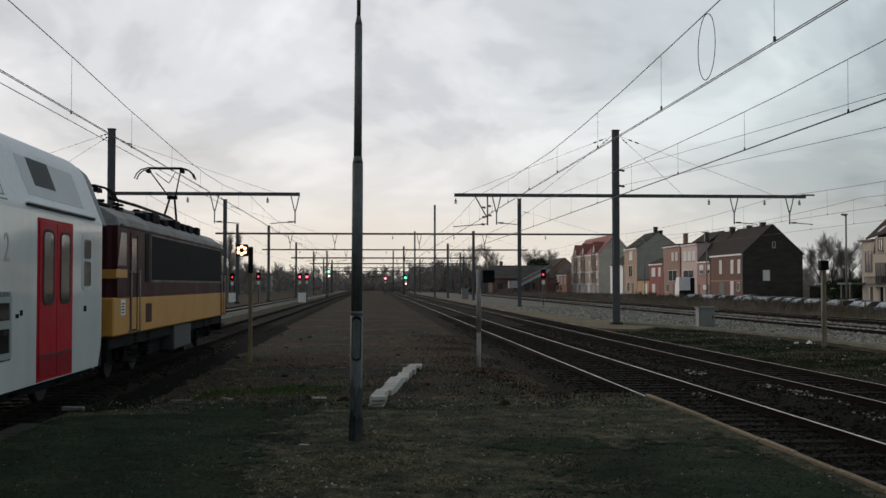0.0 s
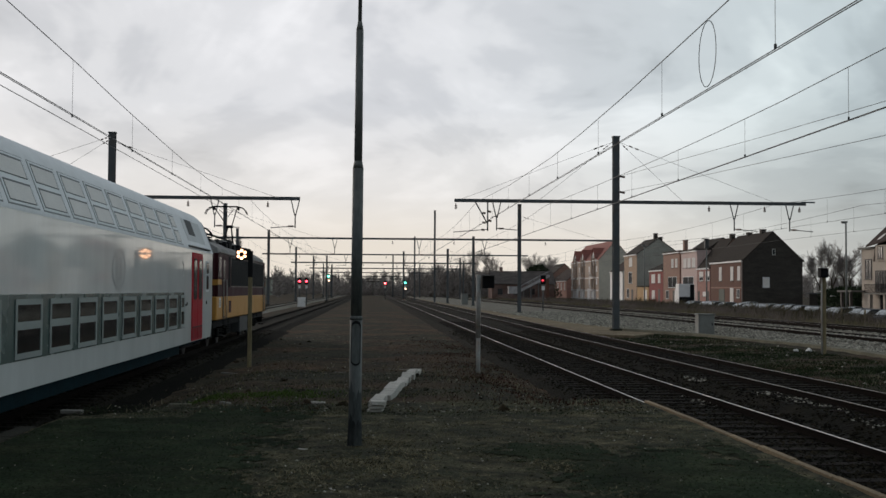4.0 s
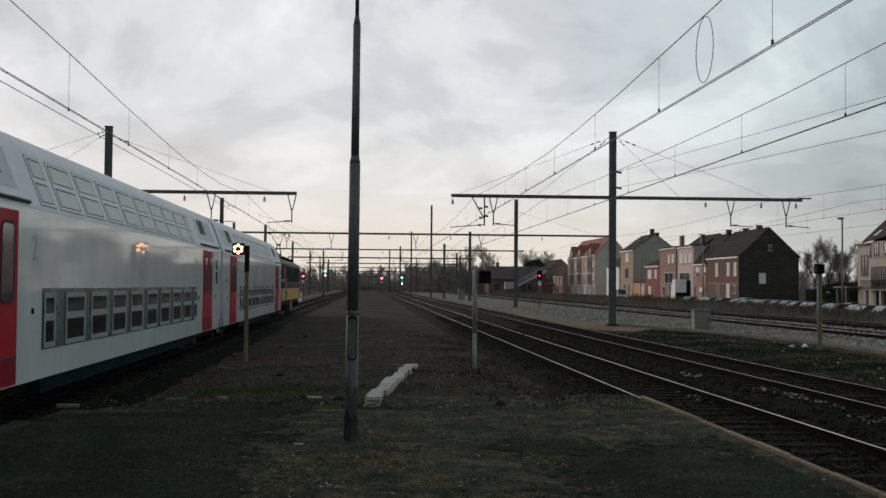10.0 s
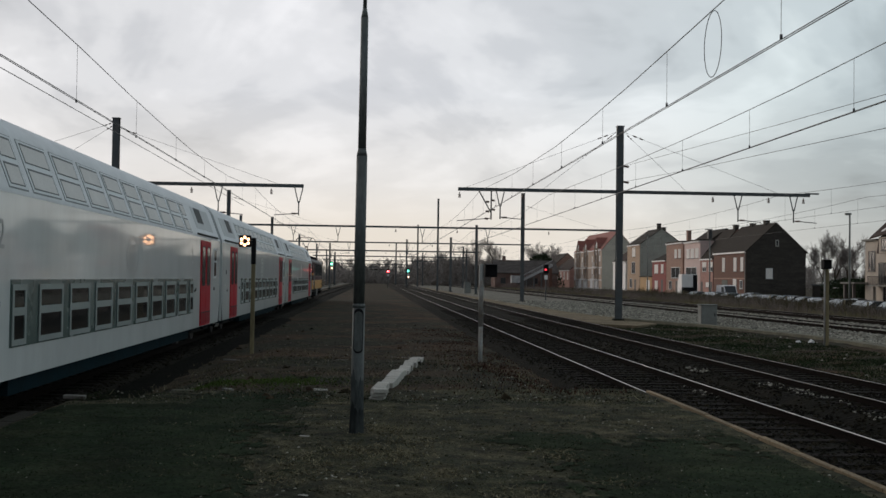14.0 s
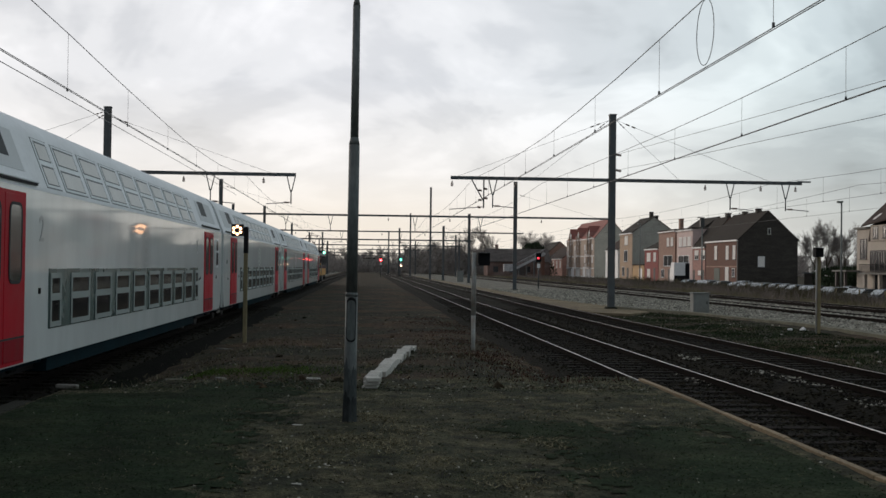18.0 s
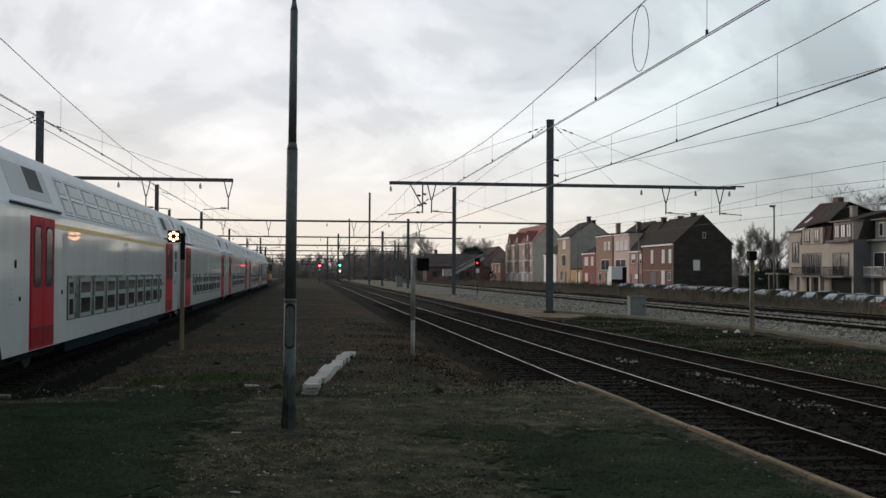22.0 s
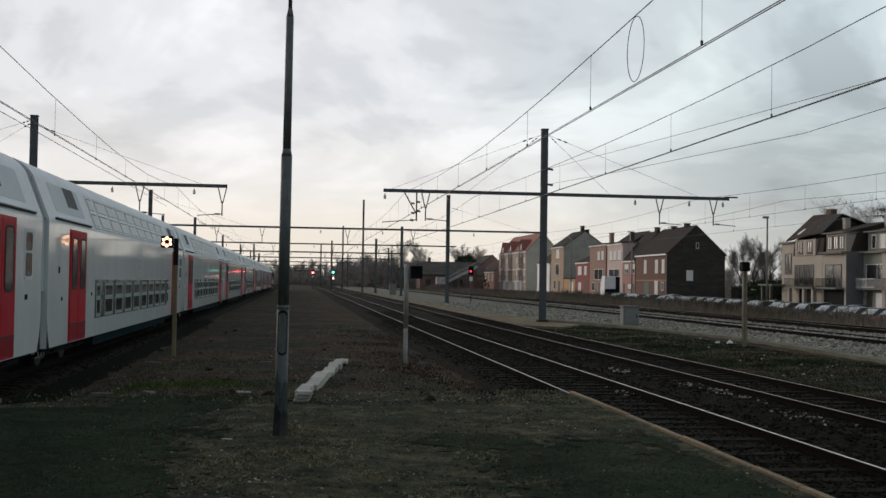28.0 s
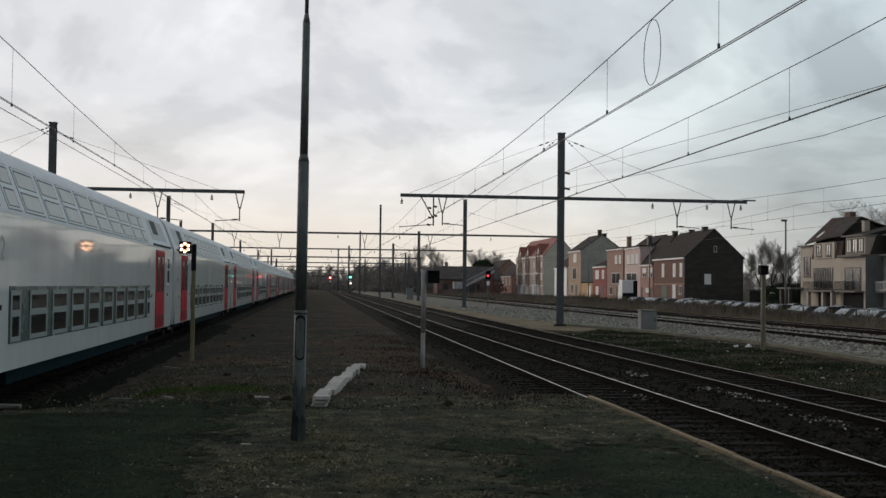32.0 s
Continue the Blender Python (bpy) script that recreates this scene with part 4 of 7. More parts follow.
def bogie(parent, y, name="bogie"):
    b = new(name)
    b.parent = parent
    b.matrix_basis = pose(0, y, 0)
    bm = B()
    for s in (-1, 1):
        box(bm, s * 1.02 - 0.08, s * 1.02 + 0.08, -1.7, 1.7, 0.38, 0.62)
    box(bm, -1.0, 1.0, -0.3, 0.3, 0.40, 0.66)
    part("bogie_frame", bm, "bogie_steel", b, bevel=0.03)
    for yy in (-1.25, 1.25):
        bm = B()
        for s in (-1, 1):
            rod(bm, (s * 0.70, yy, 0.46), (s * 0.83, yy, 0.46), 0.46, 0.455, 24)
        rod(bm, (-0.7, yy, 0.46), (0.7, yy, 0.46), 0.09, n=10)
        part("wheelset", bm, "wheel_steel", b)
        for s in (-1, 1):
            part("axle_box", boxes((s * 1.10 - 0.1, s * 1.10 + 0.1, yy - 0.16, yy + 0.16, 0.32, 0.62)), "bogie_steel", b, bevel=0.03)
    return b


def coach():
    c = thing("double_deck_coach", "white and grey double-deck passenger coach with red doors", "railway coach", group="coaches of the train")
    L = COACH
    e0, e1 = -0.30, -L + 0.30            # body ends
    bm = B()
    extrude(bm, [(1.40, 0.45), (1.40, 3.10), (-1.40, 3.10), (-1.40, 0.45)], "y", e1, e0)
    part("body", bm, "coach_white", c)
    # one rounded dull white skin over the upper deck and roof
    bm = B()
    half = [(1.40, 3.101), (1.396, 3.14), (1.378, 3.19), (1.07, 4.01), (1.045, 4.065), (1.0, 4.13), (0.93, 4.21), (0.82, 4.30), (0.68, 4.38), (0.50, 4.44), (0.26, 4.48), (0.0, 4.49)]
    rows = [[bm.verts.new((x, y, z)) for x, z in half + [(-x, z) for x, z in half[::-1][1:]]] for y in (e1, e0)]
    for i in range(len(rows[0]) - 1):
        bm.faces.new((rows[0][i], rows[0][i + 1], rows[1][i + 1], rows[1][i])).smooth = True
    for row in rows:
        bm.faces.new([bm.verts.new(v.co) for v in row])
    part("upper_deck", bm, "coach_frame", c, "dull white rounded upper deck skin")
    # underframe and skirt
    bm = B()
    box(bm, -1.33, 1.33, e1 + 5.6, e0 - 5.6, 0.20, 0.46)
    box(bm, -1.25, 1.25, e1 + 0.2, e0 - 0.2, 0.36, 0.46)
    part("skirt", bm, "coach_skirt", c, "dark blue-black skirt")
    # black filler that stands in for the shade under the coach
    part("underframe", boxes((-1.12, 1.12, e1 + 0.5, e0 - 0.5, 0.24, 0.358)), "black_case", c, "black underframe box added to darken the underside")
    bogie(c, -3.4)
    bogie(c, -L + 3.4)
    # gangway bellows and buffers at both ends
    for y, s in ((e0, 1), (e1, -1)):
        bm = B()
        for i in range(4):
            ya = y + s * (0.002 + 0.065 * i)
            yb = y + s * (0.05 + 0.065 * i)
            box(bm, -0.95 + 0.02 * (i % 2), 0.95 - 0.02 * (i % 2), min(ya, yb), max(ya, yb), 0.75, 3.9)
        part("gangway", bm, "rubber", c, "black corrugated gangway bellows")
        bm = B()
        ya, yb = sorted((y + s * 0.004, y + s * 0.262))
        for sx in (-1, 1):
            extrude(bm, [(sx * 1.33, 1.64), (sx * 1.33, 3.14), (sx * 1.06, 3.86), (sx * 0.90, 4.10), (sx * 0.84, 4.06), (sx * 0.98, 3.84), (sx * 1.24, 3.12), (sx * 1.24, 1.64)], "y", ya, yb)
        box(bm, -0.9, 0.9, ya, yb, 4.08, 4.16)
        part("gap_fairing", bm, "gap_grey", c, "pale grey fairing across the gap between coaches")
        # slate blue hood over the roof gap, on the leading end only
        if s > 0:
            hood = [(1.355, 3.13), (1.085, 3.86), (1.04, 3.99), (0.96, 4.13), (0.80, 4.27), (0.60, 4.36), (0.30, 4.43), (0.0, 4.45)]
            hood = hood + [(-x, z) for x, z in hood[::-1][1:]]
            bm = B()
            a = [[bm.verts.new((x * k, yy, 2.6 + (z - 2.6) * k)) for x, z in hood] for yy in (y + 0.004, y + 0.55) for k in (1.0, 0.94)]
            for i in range(len(hood) - 1):
                for p, q in ((0, 2), (3, 1), (1, 0), (2, 3)):
                    bm.faces.new((a[p][i], a[p][i + 1], a[q][i + 1], a[q][i]))
            part("gap_hood", bm, "hood_slate", c, "slate grey rubber hood over the roof gap")
        for sx in (-0.88, 0.88):
            bm = B()
            rod(bm, (sx, y, 1.02), (sx, y + s * 0.2, 1.02), 0.09, n=12)
            rod(bm, (sx, y + s * 0.2, 1.02), (sx, y + s * 0.25, 1.02), 0.2, 0.2, 14)
            part("buffer", bm, "bogie_steel", c)
        bm = B()
        tube(bm, [(1.15, y, 0.62), (1.22, y + s * 0.08, 0.5), (1.2, y + s * 0.22, 0.36)], 0.02)
        part("brake_hose", bm, "post_paint", c)
    n_win, pitch = 8, 1.727
    band0, band1 = -5.66, -21.52
    for side in (1, -1):
        # lower window band
        xa, xb = sided(side, HALF, HALF + 0.012)
        bm = B()
        box(bm, xa, xb, band1, band0, 0.90, 1.88)
        band = part("window_band", bm, "coach_band", c, "dark grey band round the lower windows", bevel=0.004)
        gx0, gx1 = sided(side, HALF + 0.013, HALF + 0.020)
        fx0, fx1 = sided(side, HALF + 0.0205, HALF + 0.030)
        cuts = [(band0 - 0.56, band0 - 0.10)]
        for i in range(n_win):
            y = -6.90 - i * pitch
            cuts.append((y - 1.14, y))
        cuts.append((band1 + 0.12, band1 + 0.60))
        for ya, yb in cuts:
            for z0, z1, nm in ((1.475, 1.735, "upper_pane"), (1.00, 1.35, "lower_pane")):
                bm = B()
                box(bm, gx0, gx1, ya, yb, z0, z1)
                part(nm, bm, "tinted_glass", band)
            bm = B()
            frame_bars(bm, fx0, fx1, ya - 0.085, yb + 0.085, 0.925, 1.805, 0.085)
            box(bm, fx0, fx1, ya, yb, 1.355, 1.47)
            part("window_frame", bm, "lower_frame", band)
        # upper deck windows
        for y, hw in [(-6.22, 0.34)] + [(-7.64 - pitch * i, 0.65) for i in range(n_win)] + [(-21.16, 0.34)]:
            bm = B()
            slanted(bm, side, y - hw - 0.08, y + hw + 0.08, 3.20, 3.985, 0.0, 0.010, 0.02)
            fr = part("upper_window", bm, "pane_frame", c, "white framed sloping upper window")
            bm = B()
            slanted(bm, side, y - hw - 0.105, y + hw + 0.105, 3.178, 4.0, 0.0, 0.0055, 0.012)
            put("frame_joint", finish(bm, "frame_joint", "joint_grey"), fr)
            for z0, z1 in ((3.24, 3.56), (3.64, 3.95)):
                bm = B()
                slanted(bm, side, y - hw, y + hw, z0, z1, 0.0, 0.0135, 0.003)
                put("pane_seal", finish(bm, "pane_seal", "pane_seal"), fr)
                # seal left wider at top and front, to draw the reveal's shadow
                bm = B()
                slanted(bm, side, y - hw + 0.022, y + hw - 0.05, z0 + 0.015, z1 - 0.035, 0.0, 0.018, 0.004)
                put("pane", finish(bm, "pane", "sky_pale_glass"), fr)
        for lo, hi in ((-4.05, -2.90), (-L + 2.90, -L + 4.05)):
            bm = B()
            slanted(bm, side, lo - 0.55, hi + 1.55, 3.36, 3.99, 0.0, 0.007, 0.012) if lo > -10 else slanted(bm, side, lo - 1.55, hi + 0.55, 3.36, 3.99, 0.0, 0.007, 0.012)
            part("end_panel", bm, "coach_panel", c, "grey panel round the end window")
            bm = B()
            slanted(bm, side, lo, hi, 3.54, 3.99, 0.0, 0.012, 0.02)
            part("end_window", bm, "end_glass", c, "dark tinted end window")
        # gutters over the doors
        for ya, yb in ((-0.94, -4.94), (-L + 0.94, -L + 4.94)):
            lo, hi = min(ya, yb), max(ya, yb)
            gut = part("gutter", boxes((*sided(side, HALF - 0.02, HALF + 0.045), lo, hi, 3.20, 3.23)), "coach_frame", c, bevel=0.005)
            # black strip painting the shadow line under the ledge
            part("gutter_seal", boxes((*sided(side, HALF - 0.02, HALF + 0.025), lo, hi, 3.165, 3.199)), "rubber", gut)
        # doors
        for yc in (-3.40, -L + 3.40):
            xa, xb = sided(side, HALF, HALF + 0.010)
            bm = B()
            frame_bars(bm, xa, xb, yc - 1.00, yc + 1.00, 0.47, 3.02, 0.05)
            df = part("door_frame", bm, "door_red", c)
            for s in (-1, 1):
                ya, yb = sorted((yc + s * 0.012, yc + s * 0.95))
                xa, xb = sided(side, HALF + 0.001, HALF + 0.022)
                bm = B()
                box(bm, xa, xb, ya, yb, 0.52, 2.97)
                part("door_leaf", bm, "door_red", df, "bright red door leaf", bevel=0.006)
                m0, m1 = ya + 0.21, yb - 0.21
                bm = rounded_pane(side, HALF + 0.0225, HALF + 0.029, m0, m1, 1.70, 2.81, 0.11)
                put("door_glass", finish(bm, "door_glass", "door_glass"), df)
                bm = B()
                rounded_ring(bm, side, HALF + 0.0225, HALF + 0.033, m0, m1, 1.70, 2.81, 0.11, 0.045)
                put("glass_seal", finish(bm, "glass_seal", "rubber"), df)
            xa, xb = sided(side, HALF + 0.0235, HALF + 0.03)
            bm = B()
            box(bm, xa, xb, yc - 0.94, yc + 0.94, 0.85, 0.88)
            put("door_seam", finish(bm, "door_seam", "rubber"), df)
            for s in (-1, 1):
                ya, yb = sorted((yc + s * 0.02, yc + s * 0.94))
                put("kick_plate", finish(boxes((*sided(side, HALF + 0.0225, HALF + 0.026), ya, yb, 0.53, 0.845)), "kick_plate", "door_low"), df)
        # small end window
        yc = -1.42
        sw = part("small_window", rounded_pane(side, HALF, HALF + 0.010, yc - 0.34, yc + 0.34, 1.88, 2.85, 0.10), "coach_panel", c, "grey-framed small end window")
        for z0, z1 in ((2.46, 2.77), (1.97, 2.38)):
            put("small_pane", finish(rounded_pane(side, HALF + 0.0105, HALF + 0.016, yc - 0.22, yc + 0.22, z0, z1, 0.05), "small_pane", "tinted_glass"), sw)
            bm = B()
            rounded_ring(bm, side, HALF + 0.0105, HALF + 0.018, yc - 0.22, yc + 0.22, z0, z1, 0.05, 0.02)
            put("pane_seal", finish(bm, "pane_seal", "pane_seal"), sw)
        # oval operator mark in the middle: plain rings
        bm = B()
        for k in range(32):
            a0, a1 = 2 * math.pi * k / 32, 2 * math.pi * (k + 1) / 32
            q = []
            for rr in (1.0, 0.85):
                for a in (a0, a1):
                    q.append((-L / 2 + 0.60 * rr * math.cos(a), 2.37 + 0.415 * rr * math.sin(a)))
            vs = [bm.verts.new((side * (HALF + 0.004), y, z)) for y, z in (q[0], q[1], q[3], q[2])]
            bm.faces.new(vs)
        for y0, y1, z0, z1 in ((0.13, 0.23, 2.13, 2.61), (-0.20, 0.11, 2.53, 2.61), (-0.20, 0.11, 2.34, 2.41), (-0.22, 0.11, 2.13, 2.21), (-0.24, -0.16, 2.42, 2.52), (-0.27, -0.18, 2.22, 2.33)):
            bm.faces.new([bm.verts.new((side * (HALF + 0.004), -L / 2 + y, z)) for y, z in ((y0, z0), (y1, z0), (y1, z1), (y0, z1))])
        part("operator_mark", bm, "logo_grey", c, "grey oval mark")
        # small hatches and lamps along the waist
        xa, xb = sided(side, HALF, HALF + 0.012)
        for nm, y0, y1, z0, z1 in (("side_lamp", -5.42, -5.30, 1.49, 1.55), ("side_lamp", -5.22, -5.12, 1.52, 1.60), ("side_lamp", -22.07, -21.97, 1.48, 1.57), ("hatch", -1.62, -1.46, 1.50, 1.60), ("hatch", -L + 1.30, -L + 1.40, 2.02, 2.16), ("hatch", -L + 1.62, -L + 1.72, 1.42, 1.50)):
            part(nm, boxes((xa, xb, y0, y1, z0, z1)), "bogie_steel", c)
        xa, xb = sided(side, HALF, HALF + 0.003)
        for k in range(4):
            part("lettering", boxes((xa, xb, -L + 1.0, -L + 1.25 + 0.05 * (k % 2), 1.36 + 0.09 * k, 1.385 + 0.09 * k)), "logo_grey", c, "unreadable grey lettering bar")
        for ye, s in ((e0, -1), (e1, 1)):
            bm = B()
            extrude(bm, [(ye - s * 0.002, 0.44), (ye + s * 0.26, 0.44), (ye + s * 0.05, 0.80), (ye - s * 0.002, 1.05)], "x", xa, xb)
            part("end_recess", bm, "black_case", c, "black cut-away corner at the coach end")
        for k in range(3):
            bm = B()
            tube(bm, [(side * 1.2, e1 + 0.1 + 0.22 * (k % 3), 0.44), (side * 1.24, e1 + 0.05 + 0.25 * (k % 3), 0.30), (side * 1.2, e1 - 0.05 + 0.3 * (k % 3), 0.26 - 0.02 * k)], 0.013 + 0.004 * (k % 2))
            part("coupling_hose", bm, "post_paint", c)
    # the whole body sits a little lower and flatter over the rails
    for ob in c.children_recursive:
        if ob.data and ob.parent.name.split(".")[0] != "bogie":
            if ob.data.name not in lowered:
                lowered.add(ob.data.name)
                for v in ob.data.vertices:
                    v.co.z = 0.037 + 0.981 * v.co.z
    return c


lowered = set()


def class_number(c, text):
    cu = bpy.data.curves.new("class_number", "FONT")
    cu.body, cu.size, cu.extrude = text, 0.58, 0.002
    cu.align_x = "CENTER"
    cu.materials.append(MATS["logo_grey"])
    for y in (-5.85, -21.95):
        ob = new("class_number", cu)
        ob.parent = c
        ob.matrix_basis = pose(HALF + 0.004, y, 2.30, 90, 0, 90)


def locomotive():
    c = thing("electric_locomotive", "maroon and yellow electric locomotive with raised pantograph", "locomotive")
    f0, f1 = LOCO - 0.62, 0.62          # body from 0.62 (rear) to front
    prof = [(1.40, 0.95), (1.42, 1.2), (1.42, 3.15), (1.34, 3.32), (0.95, 3.62), (0.0, 3.72)]
    low = [(1.42, 0.95), (1.42, 1.72), (-1.42, 1.72), (-1.42, 0.95)]
    bm = B()
    extrude(bm, low, "y", f1, f0)
    part("lower_body", bm, "loco_yellow", c, "ochre yellow lower body", bevel=0.03)
    bm = B()
    extrude(bm, [(1.42, 1.723), (1.42, 3.16), (-1.42, 3.16), (-1.42, 1.723)], "y", f1 + 0.12, f0 - 0.12)
    bmesh.ops.bevel(bm, geom=[e for e in bm.edges if abs(e.verts[0].co.z - e.verts[1].co.z) > 1], offset=0.18, segments=3, affect="EDGES")
    part("upper_body", bm, "loco_maroon", c, "dark maroon upper body")
    bm = B()
    roof = [(1.40, 3.163), (1.34, 3.34), (0.95, 3.58), (-0.95, 3.58), (-1.34, 3.34), (-1.40, 3.163)]
    extrude(bm, roof, "y", f1 + 0.5, f0 - 0.5)
    part("roof", bm, "loco_roof", c, "dirty grey roof")
    for ye, s in ((f1 + 0.12, -1), (f0 - 0.12, 1)):
        bm = B()
        w = [(x * 0.9, z) for x, z in roof]
        a = [bm.verts.new((x, ye - s * 0.372, z)) for x, z in roof]
        b = [bm.verts.new((x * 0.82, ye, 3.163 + (z - 3.163) * 0.35)) for x, z in roof]
        for i in range(len(roof)):
            j = (i + 1) % len(roof)
            bm.faces.new((a[i], a[j], b[j], b[i]))
        bm.faces.new(b)
        part("roof_end", bm, "loco_roof", c)
        # windscreens, stripe, buffer beam, buffers, lamps
        for sx in (-0.62, 0.62):
            part("windscreen", boxes((sx - 0.5, sx + 0.5, min(ye, ye + s * 0.012), max(ye, ye + s * 0.012), 2.35, 3.0)), "tinted_glass", c)
        bm = B()
        box(bm, -1.44, 1.44, min(ye, ye + s * 0.02), max(ye, ye + s * 0.02), 2.10, 2.28)
        part("front_stripe", bm, "loco_yellow", c)
        for sx in (-1.0, 1.0):
            part("headlamp", boxes((sx - 0.2, sx + 0.2, min(ye + s * 0.12, ye + s * 0.16), max(ye + s * 0.12, ye + s * 0.16), 1.42, 1.6)), "lamp_off", c)
        for sx in (-0.88, 0.88):
            bm = B()
            rod(bm, (sx, ye, 1.05), (sx, ye + s * 0.5, 1.05), 0.11, n=12)
            rod(bm, (sx, ye + s * 0.5, 1.05), (sx, ye + s * 0.56, 1.05), 0.24, n=16)
            part("buffer", bm, "bogie_steel", c)
        bm = B()
        box(bm, -1.3, 1.3, min(ye, ye + s * 0.1), max(ye, ye + s * 0.1), 0.45, 0.95)
        part("buffer_beam", bm, "bogie_steel", c, bevel=0.03)
    for side in (1, -1):
        xa, xb = sided(side, 1.42, 1.432)
        # machine room grille with vertical slats
        bm = B()
        frame_bars(bm, xa, xb, 4.28, 16.24, 2.04, 3.14, 0.05)
        gr = part("grille_frame", bm, "loco_trim", c)
        part("roof_gutter", boxes((*sided(side, 1.405, 1.455), f1 + 0.6, f0 - 0.6, 3.165, 3.205)), "loco_trim", c, "pale worn gutter along the roof edge")
        bm = B()
        box(bm, *sided(side, 1.42, 1.425), 4.34, 16.18, 2.09, 3.09)
        part("grille_back", bm, "black_case", gr)
        bm = B()
        y = 4.38
        while y < 16.12:
            box(bm, *sided(side, 1.4255, 1.438), y, y + 0.035, 2.10, 3.08)
            y += 0.09
        part("grille_slats", bm, "loco_grille", gr)
        # vent column, cab doors and cab windows
        bm = B()
        box(bm, xa, xb, 3.62, 4.02, 2.04, 3.12)
        part("vent", bm, "black_case", c)
        for yc in (2.45, f0 - 0.75):
            bm = B()
            frame_bars(bm, xa, xb, yc - 0.36, yc + 0.36, 1.0, 3.08, 0.04)
            d = part("cab_door", bm, "loco_maroon", c)
            bm = B()
            box(bm, *sided(side, 1.42, 1.428), yc - 0.24, yc + 0.24, 2.22, 2.95)
            part("door_window", bm, "cab_glass", d)
            for yy in (yc - 0.43, yc + 0.43):
                bm = B()
                rod(bm, (side * 1.47, yy, 0.95), (side * 1.47, yy, 2.3), 0.017, n=6)
                for zz in (1.0, 2.25):
                    rod(bm, (side * 1.42, yy, zz), (side * 1.47, yy, zz), 0.014, n=6)
                part("handrail", bm, "post_paint", c, "steel handrail")
            for zz in (0.35, 0.65):
                part("step", boxes((*sided(side, 1.2, 1.45), yc - 0.3, yc + 0.3, zz, zz + 0.04)), "bogie_steel", c)
        for yc in (1.12,):
            bm = B()
            extrude(bm, [(yc - 0.25, 2.36), (yc + 0.56, 2.36), (yc + 0.56, 3.03), (yc + 0.06, 3.03)], "x", *sided(side, 1.42, 1.43))
            part("cab_window", bm, "cab_glass", c)
        bm = B()
        box(bm, *sided(side, 1.42, 1.43), 0.80, 1.78, 2.12, 2.29)
        part("side_stripe", bm, "loco_yellow", c)
        bm = B()
        box(bm, *sided(side, 1.42, 1.43), 1.22, 1.62, 1.36, 1.68)
        pl = part("data_plate", bm, "white_sign", c, "white plate with unreadable lettering")
        bm = B()
        for k in range(4):
            box(bm, *sided(side, 1.4305, 1.434), 1.28, 1.50 + 0.02 * (k % 2), 1.40 + 0.06 * k, 1.425 + 0.06 * k)
        part("lettering", bm, "black_case", pl)
        bm = B()
        box(bm, *sided(side, 1.42, 1.43), 3.75, 4.40, 1.14, 1.56)
        part("number_bar", bm, "loco_maroon", c, "dark bar in place of the number")
        # spring pots and boxes under the frame
        bm = B()
        box(bm, *sided(side, 1.0, 1.34), 7.9, 10.6, 0.3, 0.93)
        part("equipment_box", bm, "grey_box", c, "grey equipment box under the frame", bevel=0.03)
        for yy in (3.3, 4.7, LOCO - 4.7, LOCO - 3.3):
            bm = B()
            for k in range(6):
                rod(bm, (side * 1.2, yy, 0.45 + k * 0.08), (side * 1.2, yy, 0.49 + k * 0.08), 0.13, n=12)
            part("coil_spring", bm, "bogie_steel", c)
    part("underframe", boxes((-1.28, 1.28, f1 + 0.2, f0 - 0.2, 0.70, 0.955), (-1.02, 1.02, 1.6, LOCO - 1.6, 0.30, 0.70)), "black_case", c, "dark frame under the body")
    bogie(c, 4.0)
    bogie(c, LOCO - 4.0)
    # roof gear
    bm = B()
    for yy, ln, hh in ((5.2, 0.5, 0.05), (6.1, 0.9, 0.12), (7.6, 0.6, 0.04), (9.2, 0.8, 0.12), (10.6, 0.4, 0.06), (11.6, 0.7, 0.10), (13.2, 0.5, 0.12)):
        for sx in (-1, 1):
            part("roof_edge_box", boxes((sx * 0.98 - 0.14, sx * 0.98 + 0.14, yy, yy + ln, 3.5, 3.62 + hh)), "black_case", c, "dark gear box on the roof edge", bevel=0.03)
    bm = B()
    box(bm, -0.75, 0.75, 7.2, 12.0, 3.58, 3.86)
    box(bm, -0.55, 0.55, 5.2, 6.8, 3.58, 3.80)
    part("roof_boxes", bm, "loco_roof", c, bevel=0.05)
    bm = B()
    for yy in (4.6, 5.0, 6.9, 12.2, 12.6, 13.0, 13.6, 14.0, 14.4):
        for xx in (-0.55, 0.55):
            for k in range(4):
                rod(bm, (xx, yy, 3.58 + 0.08 * k), (xx, yy, 3.63 + 0.08 * k), 0.11, 0.07, 8)
    part("roof_insulators", bm, "black_case", c)
    bm = B()
    tube(bm, [(0.5, 4.2, 3.95), (0.5, 7.0, 3.98), (0.4, 12.2, 4.0), (0.3, 14.5, 3.92)], 0.04)
    for xx in (-0.62, 0.62):
        tube(bm, [(xx, 1.0, 3.72), (xx, 3.6, 3.72)], 0.05)
    part("roof_busbar", bm, "black_case", c)

    def pantograph(y, z_top, name):
        p = new(name)
        p.parent = c
        p.matrix_basis = pose(0, y, 0)
        tagged(p, "raised black pantograph touching the wire" if z_top > 5 else "folded black pantograph")
        zb = 3.85
        knee = ((0, 1.25, 4.80), (0, -1.05, zb + 0.12))[z_top < 5]
        bm = B()
        if z_top > 5:
            box(bm, -0.15, 0.15, knee[1] - 0.1, knee[1] + 0.1, 4.74, 4.86)
        for xx in (-0.24, 0.24):
            rod(bm, (xx, -0.6, zb), (xx, 0.7, zb), 0.04, n=6)
